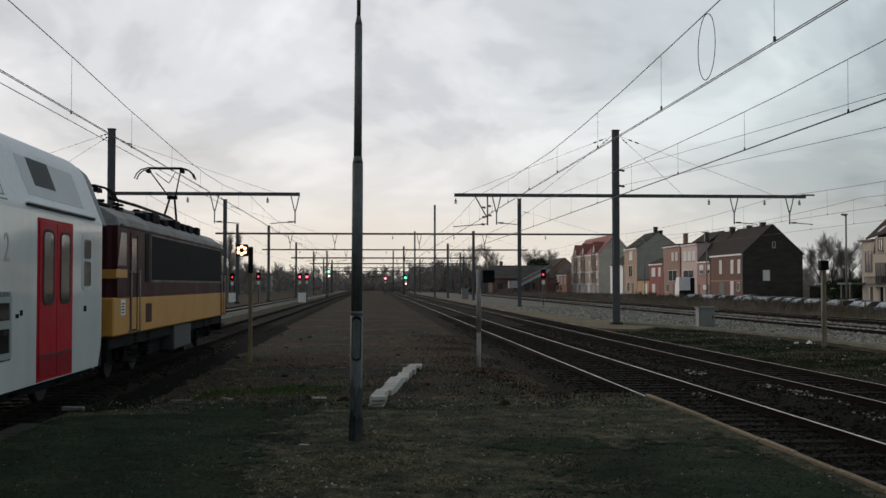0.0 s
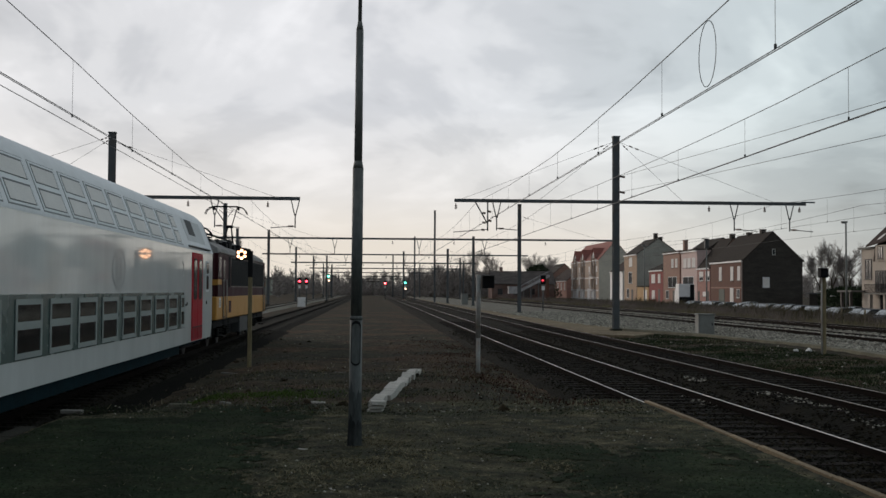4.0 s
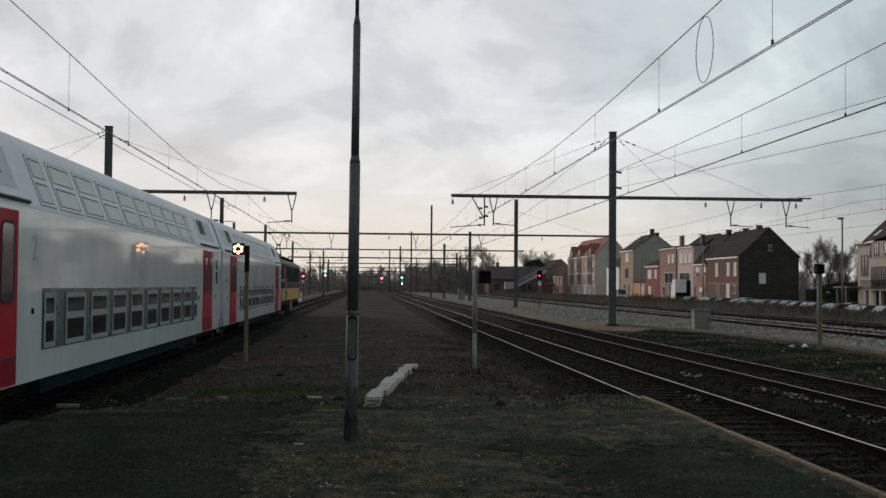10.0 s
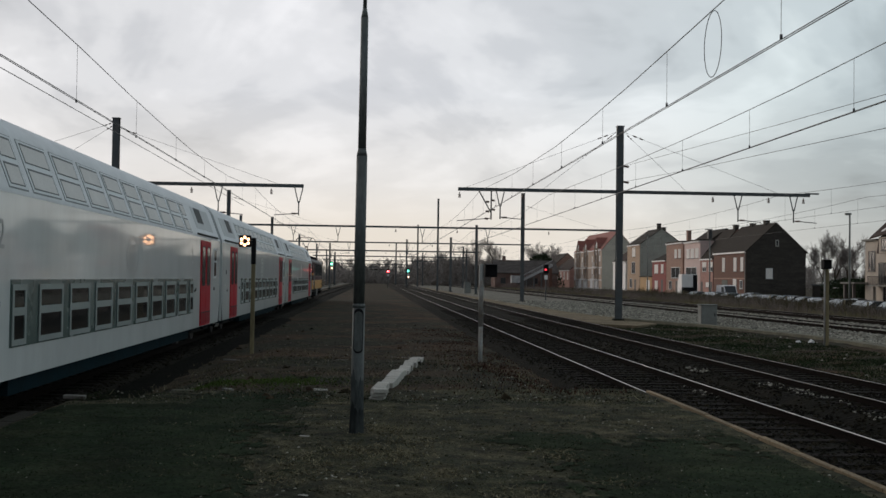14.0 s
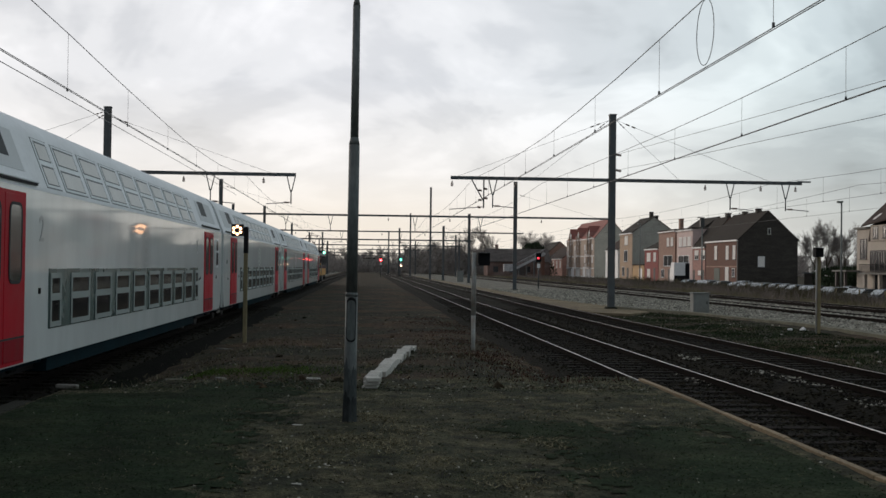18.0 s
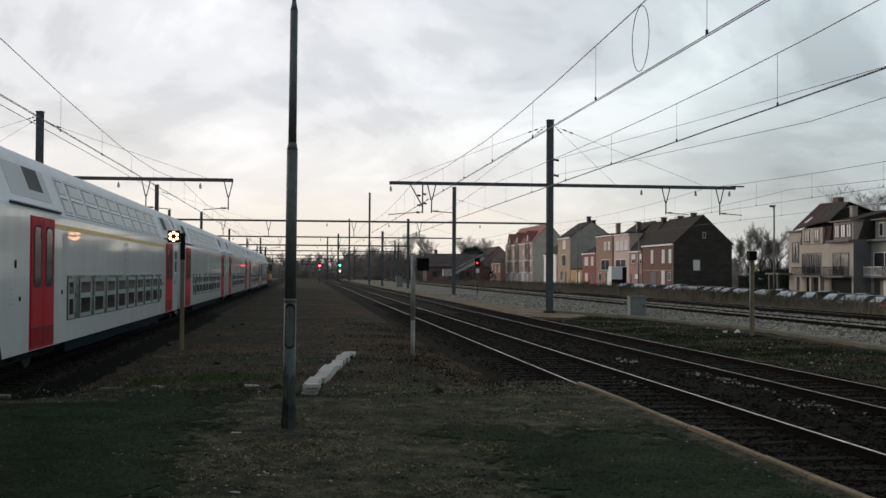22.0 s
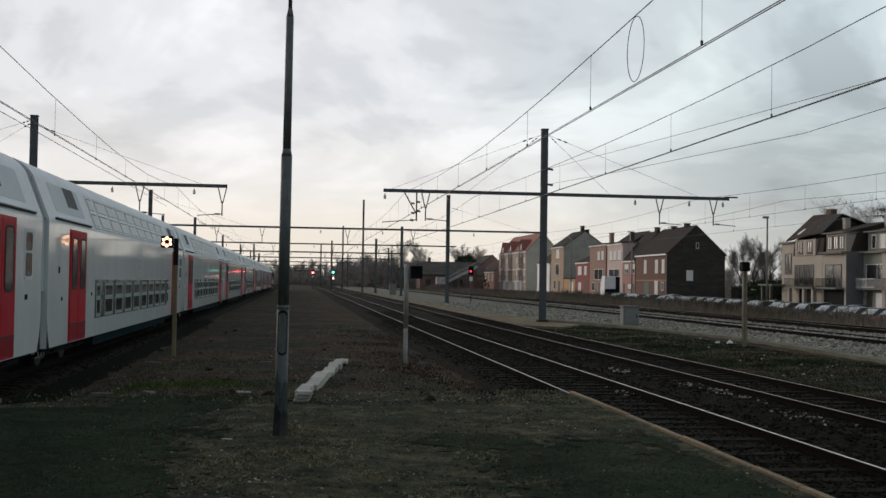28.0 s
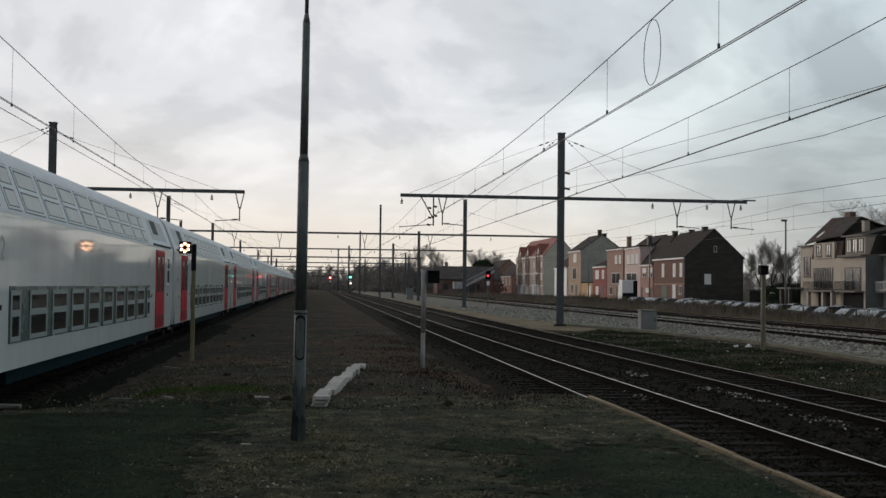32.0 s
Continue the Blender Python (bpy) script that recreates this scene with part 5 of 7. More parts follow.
            rod(bm, (xx, (0.7 if z_top > 5 else -0.5), zb + 0.05), (knee[0] + xx * 0.3, knee[1], knee[2]), 0.04, 0.035, 6)
        for yy in (-0.6, 0.7):
            rod(bm, (-0.5, yy, zb), (0.5, yy, zb), 0.035, n=6)
        part("lower_arm", bm, "black_case", p)
        bm = B()
        for xx in (-1, 1):
            rod(bm, (xx * 0.09, knee[1], knee[2]), (xx * 0.46, 0, z_top - 0.12), 0.024, 0.02, 6)
        rod(bm, (0.0, knee[1] * 0.5, (knee[2] + z_top) / 2), (0.3, 0.0, z_top - 0.15), 0.014, n=5)
        rod(bm, (0.0, knee[1] * 0.5, (knee[2] + z_top) / 2), (-0.3, 0.0, z_top - 0.15), 0.014, n=5)
        part("upper_arm", bm, "black_case", p)
        for yy in (-0.17, 0.17):
            bm = B()
            pts = [(-0.92, yy, z_top - 0.34), (-0.85, yy, z_top - 0.18), (-0.72, yy, z_top - 0.06), (-0.5, yy, z_top)]
            pts += [(-x, y2, z) for x, y2, z in pts[::-1]]
            tube(bm, pts, 0.022, 6)
            part("contact_strip", bm, "black_case", p)
        bm = B()
        for xx in (-0.52, 0.52):
            box(bm, xx - 0.05, xx + 0.05, -0.2, 0.2, z_top - 0.14, z_top - 0.05)
        part("head_mount", bm, "black_case", p)

    pantograph(13.88, 5.62, "pantograph")
    pantograph(3.0, 4.12, "folded_pantograph")
    return c


TRAIN_X = TRACKS["left"]
# place along the track of the joint between locomotive and first coach, by seconds: a steady gain of speed
def joint_y(t):
    return 21.84 + 3.148 * t + 0.13545 * t ** 2 - 2.528e-4 * t ** 3 + 5.258e-6 * t ** 4


first = coach()
class_number(first, "2")
coaches = [first]
for i in range(1, 10):
    coaches.append(copy_thing(first, pose(0, 0, 0)))
for k in (4,):
    tagged(coaches[k], "white and grey double-deck first class coach with yellow stripe")
    for side in (1, -1):
        part("class_stripe", boxes((*sided(side, HALF, HALF + 0.006), -COACH + 4.5, -4.55, 2.83, 2.93)), "yellow_stripe", coaches[k], "yellow stripe under the upper windows")
loco = locomotive()


# ---- street, houses and vehicles behind the yard ----
FRONT = 56.0


def strip(name, x0, x1, lift, material, label, category):
    ys = [40 + 6 * i for i in range(60)]
    xs = [x0, (x0 + x1) / 2, x1]
    return sheet(name, xs, ys, lambda x, y: street_z(y) + lift, material, label, category)


strip("road", 49.6, 54.2, 0.02, "asphalt", "grey asphalt street in front of the houses", "road")
strip("parking_strip", 44.5, 49.6, 0.014, "asphalt", "asphalt parking strip beside the street", "parking")
strip("pavement", 54.2, 56.6, 0.12, "concrete", "concrete slab pavement before the house fronts", "pavement")

WINDOW_MESHES = {}


def window_at(parent, name, plane, c, z0, z1, w, glass="house_glass", frame_mat="white_paint"):
    """A window with frame, pane and sill on a facade: plane 'x' is the street front, 'y' a side wall."""
    key = (plane, round(w, 2), round(z1 - z0, 2), glass, frame_mat)
    if key not in WINDOW_MESHES:
        h = z1 - z0
        fr, pn, sl = B(), B(), B()
        if plane == "x":
            frame_bars(fr, -0.07, 0.0, -w / 2, w / 2, 0, h, 0.09)
            if w > 1.0:
                box(fr, -0.07, 0.0, -0.035, 0.035, 0.09, h - 0.09)
            box(pn, -0.03, -0.004, -w / 2 + 0.09, w / 2 - 0.09, 0.09, h - 0.09)
            box(sl, -0.16, 0.0, -w / 2 - 0.08, w / 2 + 0.08, -0.08, -0.004)
        else:
            for bmx, dims in ((fr, [(-w / 2, w / 2, -0.07, 0, 0, 0.09), (-w / 2, w / 2, -0.07, 0, h - 0.09, h), (-w / 2, -w / 2 + 0.09, -0.07, 0, 0.09, h - 0.09), (w / 2 - 0.09, w / 2, -0.07, 0, 0.09, h - 0.09)]),
                              (pn, [(-w / 2 + 0.09, w / 2 - 0.09, -0.03, -0.004, 0.09, h - 0.09)]), (sl, [(-w / 2 - 0.08, w / 2 + 0.08, -0.16, 0, -0.08, -0.004)])):
                for d in dims:
                    box(bmx, *d)
        WINDOW_MESHES[key] = (finish(fr, "window", frame_mat), finish(pn, "pane", glass), finish(sl, "sill", "concrete"))
    a, b, s = WINDOW_MESHES[key]
    win = put(name, a, parent, pose(*c, z0))
    put("pane", b, win)
    put("sill", s, win)
    return win


def house(y0, y1, depth, eave, ridge, wall_mat, roof_mat, label, side_mat=None, ridge_at=0.5, front=FRONT, flat=False, windows=(), doors=(), chimneys=(), cornice="white_paint", overhang=0.25):
    yc = (y0 + y1) / 2
    base = street_z(yc)
    g = thing("terraced_house", label, "house", pose(front, yc, base), group="street houses")
    hw = (y1 - y0) / 2
    e, r, rx = eave - base, ridge - base, depth * ridge_at
    prof = [(0, -0.6), (depth, -0.6), (depth, e), (0, e)] if flat else [(0, -0.6), (depth, -0.6), (depth, e), (rx, r), (0, e)]
    bm = B()
    extrude(bm, prof, "y", -hw, hw)
    part("wall", bm, side_mat or wall_mat, g)
    bm = B()
    box(bm, -0.06, -0.003, -hw + 0.02, hw - 0.02, -0.5, e - 0.02)
    part("front_wall", bm, wall_mat, g)
    if flat:
        bm = B()
        box(bm, -0.2, depth + 0.1, -hw - 0.05, hw + 0.05, e, e + 0.22)
        part("roof", bm, roof_mat, g)
    else:
        for xa, za, nm in ((-overhang, e - overhang * (r - e) / max(rx, 0.1), 0), (depth + overhang, e - overhang * (r - e) / max(depth - rx, 0.1), 1)):
            bm = B()
            th = 0.14
            extrude(bm, [(xa, za), (rx, r), (rx, r + th), (xa, za + th)], "y", -hw - 0.12, hw + 0.12)
            part("roof_slope", bm, roof_mat, g)
    if cornice:
        bm = B()
        box(bm, -0.30, -0.061, -hw, hw, e - 0.28, e - 0.05)
        part("cornice", bm, cornice, g)
    for wy, z0, z1, w, glass in windows:
        window_at(g, "window", "x", (-0.062, wy - yc), z0 - base, z1 - base, w, glass)
    for wy, z1, w, m in doors:
        bm = B()
        box(bm, -0.10, -0.062, wy - yc - w / 2, wy - yc + w / 2, 0.0, z1 - base)
        part("door", bm, m, g, bevel=0.02)
    for wy, cx, top in chimneys:
        bm = B()
        zr = r - 1.2 if not flat else e
        box(bm, cx - 0.35, cx + 0.35, wy - yc - 0.5, wy - yc + 0.5, zr, top - base)
        box(bm, cx - 0.42, cx + 0.42, wy - yc - 0.57, wy - yc + 0.57, top - base, top - base + 0.12)
        part("chimney", bm, "brick_brown" if flat else "slate_black", g)
    return g


BL, GL = "blind", "house_glass"
black = house(167.6, 183.8, 9.2, 6.8, 11.1, "brick_red", "roof_dark", "red brick corner house with black slate gable and dark roof", side_mat="slate_black",
              windows=[(178.4, 3.75, 5.95, 1.25, BL), (172.6, 3.75, 5.9, 1.35, BL), (169.3, 3.75, 5.9, 1.25, BL), (172.7, 0.35, 2.6, 1.6, BL), (169.6, 1.05, 2.4, 1.3, GL)],
              doors=[(177.8, 2.4, 2.9, "door_green")], chimneys=[(178.2, 4.6, 11.45), (171.9, 4.6, 11.6)])
part("string_course", boxes((-0.10, -0.062, -8.0, 8.0, 3.4, 3.6)), "brick_brown", black)
part("rain_pipe", boxes((-0.17, -0.062, -8.02, -7.9, 0.0, 7.6)), "cabinet_grey", black)
yb = 167.6 - (167.6 + 183.8) / 2
zb = street_z(175.7)
window_at(black, "gable_window", "y", (3.55, yb), 2.65 - zb, 4.25 - zb, 1.05, "blind")
window_at(black, "gable_window", "y", (4.75, yb), 7.6 - zb, 8.55 - zb, 0.5, "house_glass", "render_green")
house(184.2, 191.4, 9.5, 6.0, 10.9, "brick_rose", "roof_dark", "narrow rose brick house with steep dark roof", ridge_at=0.42,
      windows=[(189.0, 4.55, 5.4, 2.2, BL), (185.3, 4.55, 5.4, 2.2, BL), (189.0, 3.8, 4.5, 2.2, GL), (185.3, 3.8, 4.5, 2.2, GL), (187.0, 1.2, 2.0, 2.0, BL)], doors=[(190.5, 2.1, 1.2, "dark_door"), (185.2, 2.1, 1.2, "dark_door")], chimneys=[(184.9, 4.0, 11.5)])
house(191.6, 201.5, 10, 9.2, 9.2, "render_pink", "roof_dark", "pale pink three-storey flat-roofed house", flat=True,
      windows=[(199.0, 6.2, 7.9, 1.9, BL), (196.3, 6.2, 7.9, 1.9, BL), (193.5, 6.2, 7.9, 1.9, BL), (196.9, 2.7, 4.65, 6.6, GL), (194.0, 0.3, 2.0, 2.4, BL)], doors=[(199, 2.1, 1.8, "white_paint")], chimneys=[(193.6, 5, 10.0)])
house(202.6, 214.2, 10, 9.3, 9.3, "brick_brown", "roof_dark", "brown brick three-storey flat-roofed house", flat=True,
      windows=[(207.4, 6.4, 8.05, 1.5, BL), (204.7, 6.4, 8.05, 1.5, BL), (207.4, 2.7, 4.75, 6.0, GL), (211, 0.6, 2.2, 2.0, GL)], doors=[(206.5, 2.2, 1.6, "dark_door")], chimneys=[(209.6, 3, 11.6)])
bm = B()
extrude(bm, [(3.0, 9.52), (9.5, 9.52), (6.0, 11.6)], "y", 196.0, 207.5)
tagged(part("roof_annex", bm, "roof_dark", None, at=pose(56, 0, 0)), "dark pitched roof annex on the flat-roofed houses", "roof", kind="structure")
house(214.5, 225.2, 9, 6.2, 8.8, "brick_deep", "roof_dark", "small red brick house with white cornice", ridge_at=0.6,
      windows=[(221.8, 3.65, 5.4, 2.8, BL), (217.1, 3.65, 5.4, 1.7, BL), (221.7, 0.5, 2.2, 2.2, BL)], doors=[(217.3, 2.4, 1.4, "dark_door")])
house(225.6, 235.6, 5, 2.9, 2.9, "render_ochre", "roof_dark", "low ochre garage wall between two houses", flat=True, doors=[(228.5, 2.3, 2.6, "white_paint")], cornice=None)
house(236.0, 247.8, 9.2, 9.9, 13.2, "brick_tan", "roof_dark", "tall ochre brick house with dark grey rendered gable", side_mat="gable_grey",
      windows=[(241.5, 7.3, 9.3, 2.8, BL), (241.8, 3.7, 6.2, 3.2, GL), (244.0, 0.6, 2.6, 2.0, GL)], doors=[(240, 2.4, 1.8, "dark_door")], chimneys=[(238.4, 4.6, 14.3), (239.8, 6.0, 13.6)])
house(249.5, 262.8, 8, 6.5, 9.4, "white_paint", "roof_brown", "white painted house with brown roof", windows=[(259, 3.5, 5.5, 2.0, GL), (253.5, 3.5, 5.5, 2.0, GL), (259, 0.6, 2.4, 2.0, GL)], doors=[(254, 2.4, 1.6, "dark_door")])
red = house(276.1, 314.8, 8.2, 9.8, 14.5, "brick_grey", "roof_red", "large grey brick apartment house with red tiled roof", side_mat="render_taupe", cornice="white_paint",
            windows=[(yy, z, z + 1.9, 2.6, GL) for yy in (282, 296.5, 307.5) for z in (3.4, 6.6)] + [(yy, z, z + 1.5, 1.5, BL) for yy in (278.5, 288, 302, 312) for z in (3.6, 6.8)],
            doors=[(yy, 2.6, 3.4, "white_paint") for yy in (282, 289, 297, 305)])
for yy in (282, 296.5, 307.5):
    yl = yy - (276.1 + 314.8) / 2
    bm = B()
    extrude(bm, [(yl - 2.4, 9.6), (yl + 2.4, 9.6), (yl + 2.4, 11.2), (yl, 13.6), (yl - 2.4, 11.2)], "x", -0.12, 3.0)
    part("dormer", bm, "white_paint", red)
    bm = B()
    for s in (-1, 1):
        extrude(bm, [(yl + s * 2.7, 11.0), (yl, 13.65), (yl, 13.85), (yl + s * 2.7, 11.2)], "x", -0.4, 3.6)
    put("dormer_roof", finish(bm, "dormer_roof", "roof_red"), red)
    window_at(red, "window", "x", (-0.13, yl), 9.9, 11.3, 2.2, GL)
    for z in (3.2, 6.4):
        bm = B()
        box(bm, -1.1, -0.062, yl - 1.6, yl + 1.6, z, z + 0.12)
        for k in range(9):
            box(bm, -1.08, -1.04, yl - 1.55 + k * 0.385, yl - 1.51 + k * 0.385, z + 0.12, z + 1.0)
        box(bm, -1.1, -1.02, yl - 1.6, yl + 1.6, z + 1.0, z + 1.06)
        part("balcony", bm, "white_paint", red)
    for z in (0.2, 3.32, 6.52, 9.1):
        for s in (-1, 1):
            part("bay_pier", boxes((-0.5, -0.062, yl + s * 1.75 - 0.18, yl + s * 1.75 + 0.18, z, z + 2.7)), "white_paint" if z < 1 else "brick_grey", red)
for zz in (3.0, 6.1, 0.9):
    part("string_course", boxes((-0.11, -0.062, -19.2, 19.2, zz, zz + 0.22)), "white_paint", red)
house(322, 350, 9, 5.0, 8.5, "brick_rose", "roof_brown", "low rose brick house with brown roof", windows=[(yy, 2.2, 4.4, 1.6, BL) for yy in (325, 331, 337, 343, 347)])
house(352, 380, 9, 6.5, 10.5, "brick_brown", "roof_dark", "brown brick house with dark roof far up the street", windows=[(yy, 3.6, 5.4, 1.8, GL) for yy in (356, 363, 370)])


# houses near the station end
def balcony(h, y0, y1, z, out, rail_mat):
    b = part("balcony", boxes((-out, -0.062, y0, y1, z - 0.16, z)), "concrete", h)
    bm = B()
    box(bm, -out, -out + 0.05, y0, y1, z + 0.9, z + 0.96)
    box(bm, -out, -out + 0.05, y0, y1, z + 0.08, z + 0.12)
    n = int((y1 - y0) / 0.16)
    for k in range(n + 1):
        yy = y0 + (y1 - y0) * k / n
        box(bm, -out + 0.01, -out + 0.035, yy - 0.012, yy + 0.012, z, z + 0.9)
    part("railing", bm, rail_mat, b)


def villa():
    y0, y1 = 115.8, 123.2
    yc = (y0 + y1) / 2
    base = street_z(yc)
    g = thing("street_house", "beige rendered house with steep brown roof and balcony", "house", pose(FRONT, yc, base), group="street houses")
    L = lambda y: y - yc
    Z = lambda z: z - base
    part("wall", boxes((0, 10, L(y0) + 0.01, L(y1), -0.6, Z(5.45))), "render_pale", g)
    # steep brown mansard apron with a dormer bay, and the main roof above it
    bm = B()
    extrude(bm, [(0.0, Z(5.46)), (9.6, Z(5.46)), (9.3, Z(7.3)), (0.25, Z(7.3))], "y", L(y0) + 0.02, L(y1) - 0.02)
    part("attic", bm, "roof_brown", g)
    bm = B()
    extrude(bm, [(0.3, Z(7.31)), (9.2, Z(7.31)), (3.3, Z(9.95)), (3.2, Z(9.95))], "y", L(118.1), L(y1) - 0.3)
    part("gable", bm, "slate_black", g)
    # hip_slope takes the black slate colour to paint the roof's shadowed side
    for nm, m, q in (("roof_slope", "roof_brown", ((-0.35, 124.3, 7.10), (-0.30, 118.2, 7.66), (3.3, 121.9, 10.12), (3.3, 125.1, 10.16))),
                     ("hip_slope", "slate_black", ((-0.30, 118.18, 7.64), (0.05, 115.9, 7.78), (3.3, 118.0, 9.96), (3.3, 121.88, 10.10))),
                     ("back_slope", "roof_brown", ((3.32, 117.9, 9.96), (9.7, 115.9, 7.2), (9.7, 124.9, 7.2), (3.32, 125.1, 10.14)))):
        bm = B()
        vs = [bm.verts.new((x, L(y), Z(z) + d)) for d in (0.0, 0.16) for x, y, z in q]
        for f in ((3, 2, 1, 0), (4, 5, 6, 7), (0, 1, 5, 4), (1, 2, 6, 5), (2, 3, 7, 6), (3, 0, 4, 7)):
            bm.faces.new([vs[k] for k in f])
        part(nm, bm, m, g)
    part("dormer_wall", boxes((-0.14, 1.2, L(117.2), L(122.3), Z(5.47), Z(7.22))), "render_pale", g)
    for yy in (121.0, 118.6):
        window_at(g, "window", "x", (-0.145, L(yy)), Z(5.75), Z(7.1), 1.2, GL, "dark_door")
    for k in range(4):
        window_at(g, "window", "x", (-0.005, L(118.4) + 1.2 * k), Z(2.1), Z(4.45), 1.18, GL, "dark_door")
    balcony(g, L(y0) + 0.1, L(y1) - 0.1, Z(1.95), 1.1, "black_case")
    part("garage_recess", boxes((-0.03, -0.002, L(117.2), L(121.4), 0, Z(1.75))), "black_case", g)
    for yy in (116.4, 118.6, 122.3):
        part("pillar", boxes((-0.9, -0.55, L(yy) - 0.2, L(yy) + 0.2, -0.3, Z(1.78))), "render_pale", g)
    for k, yy in enumerate((122.3, 120.4)):
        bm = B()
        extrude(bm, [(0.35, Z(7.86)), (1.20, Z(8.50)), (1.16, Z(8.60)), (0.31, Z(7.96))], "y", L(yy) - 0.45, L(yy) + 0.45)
        part("skylight", bm, "sky_pale_glass", g)
    part("chimney", boxes((3.3, 4.0, L(120.6), L(121.9), Z(9.6), Z(10.7)), (3.25, 4.05, L(120.55), L(121.95), Z(10.7), Z(10.8))), "brick_old", g)
    # lower side wing
    part("side_wing", boxes((0.4, 8, L(123.21), L(127.0), -0.6, Z(6.95))), "render_pale", g)
    part("wing_roof", boxes((0.1, 8.3, L(123.25), L(127.3), Z(6.95), Z(7.15))), "concrete", g)
    window_at(g, "window", "x", (0.395, L(125.2)), Z(3.5), Z(5.8), 1.7, GL, "dark_door")
    part("porch", boxes((-1.2, 0.4, L(126.2), L(130.2), Z(2.05), Z(2.25))), "concrete", g)
    for yy in (127.2, 129.6):
        part("porch_post", boxes((-1.0, -0.7, L(yy) - 0.15, L(yy) + 0.15, -0.3, Z(2.05))), "dark_door", g)
    return g


villa()


def mansard(y0, y1, front, wall_mat, label, win, garage, rail, tri):
    yc = (y0 + y1) / 2
    base = street_z(yc)
    g = thing("street_house", label, "house", pose(front, yc, base), group="street houses")
    hw = (y1 - y0) / 2
    Z = lambda z: z - base
    part("wall", boxes((0, 10, -hw, hw, -0.6, Z(5.5))), wall_mat, g)
    part("eave", boxes((-0.55, 10.2, -hw - 0.02, hw + 0.02, Z(5.5), Z(5.72))), "concrete", g)
    part("dormer_wall", boxes((0.1, 6, -hw + 0.25, hw - 0.7, Z(5.72), Z(7.65))), wall_mat, g)
    bm = B()
    extrude(bm, [(0.6, Z(5.72)), (9.8, Z(5.72)), (8.6, Z(8.0)), (1.4, Z(7.9))], "y", -hw, hw)
    part("mansard_slope", bm, "slate_black", g)
    part("roof", boxes((-0.3, 7, -hw + 0.05, hw - 0.4, Z(7.65), Z(7.78))), "concrete", g)
    bm = B()
    extrude(bm, [(0.2, Z(7.80)), (9.6, Z(7.80)), (5.2, Z(9.0))], "y", -hw, hw)
    part("upper_roof", bm, "roof_dark", g)
    n = 3 if tri else 2
    span = 2 * hw - 1.3
    for k in range(n):
        w = span / n - 0.25 if tri else (0.9 if k else 2.2)
        yy = -hw + 0.45 + span * (k + 0.5) / n
        window_at(g, "window", "x", (0.095, yy), Z(5.95), Z(7.4), w, BL if k != 1 else GL, "dark_door" if tri else "white_paint")
    window_at(g, "window", "x", (-0.005, 0.1), Z(2.0), Z(4.4), win, GL, "dark_door" if tri else "white_paint")
    balcony(g, -hw + 0.3, hw - 0.3, Z(1.95), 1.0, rail)
    part("ground_front", boxes((-0.03, -0.002, -hw + 0.4, hw - 0.4, 0, Z(1.7))), "black_case" if not garage else "render_grey", g)
    if garage:
        part("garage_door", boxes((-0.08, -0.031, -hw + 0.6, -hw + 3.2, 0, Z(1.5))), "white_paint", g)
        part("front_door", boxes((-0.08, -0.031, hw - 1.9, hw - 0.8, 0, Z(1.6))), "dark_door", g)
    part("chimney", boxes((2.2, 2.8, hw - 0.7, hw - 0.1, Z(8.0), Z(9.4)), (2.15, 2.85, hw - 0.75, hw - 0.05, Z(9.4), Z(9.48))), "render_pale", g)
    return g


terrace_a = mansard(110.5, 115.75, FRONT, "render_pale", "beige rendered house with mansard windows and glazed balcony", 3.6, False, "black_case", True)
mansard(104.6, 110.45, FRONT + 1.9, "render_grey", "grey rendered house with white garage door and balcony", 4.4, True, "white_paint", False)
mansard(97.0, 104.5, FRONT + 0.7, "render_pale", "cream rendered house with wide windows beside the conifer", 3.4, True, "black_case", False)

# darker skin over the side wall, painting the shade on it
part("flank", boxes((0.02, 1.9, -2.64, -2.628, 0, 5.5 - street_z(113.1))), "render_dark", terrace_a, "thin skin on the flank with its shade painted blue-grey")

# dark sheds and fence beside the black gable
part("shed", boxes((0, 9, 0, 3, 0, 2.6)), "slate_black", tagged(thing("garden_shed", "low black timber shed beside the slate gable", "shed", pose(66, 164, street_z(164)))))
part("shed_roof", boxes((-0.2, 9.2, -0.2, 3.2, 2.6, 2.8)), "render_dark", bpy.data.objects["garden_shed"])
for k, (x, y, w, h) in enumerate(((63, 150, 6, 2.0), (60, 138, 5, 1.9))):
    t = thing("garden_wall", "dark garden wall with pale coping between the houses", "wall", pose(x, y, street_z(y)))
    part("wall_body", boxes((0, w, 0, 0.25, -0.3, h)), "slate_black", t)
    part("coping", boxes((-0.05, w + 0.05, -0.06, 0.31, h, h + 0.1)), "white_paint", t)

part("lean_to", boxes((0, 7, 0, 5, -0.3, 2.9)), "render_dark", tagged(thing("garage_row", "low dark garage with pale roof edge beside the slate gable", "garage", pose(66.2, 158, street_z(158)))))
part("roof_edge", boxes((-0.25, 7.2, -0.3, 5.2, 2.9, 3.12)), "white_paint", bpy.data.objects["garage_row"])
part("garage_door", boxes((1.0, 3.4, -0.06, -0.004, 0, 2.2)), "dark_door", bpy.data.objects["garage_row"])
part("awning", boxes((0, 3.2, 0, 2.4, 2.35, 2.55)), "white_paint", tagged(thing("garden_shelter", "open garden shelter with a flat white roof", "shelter", pose(58.5, 139.5, street_z(139)))))
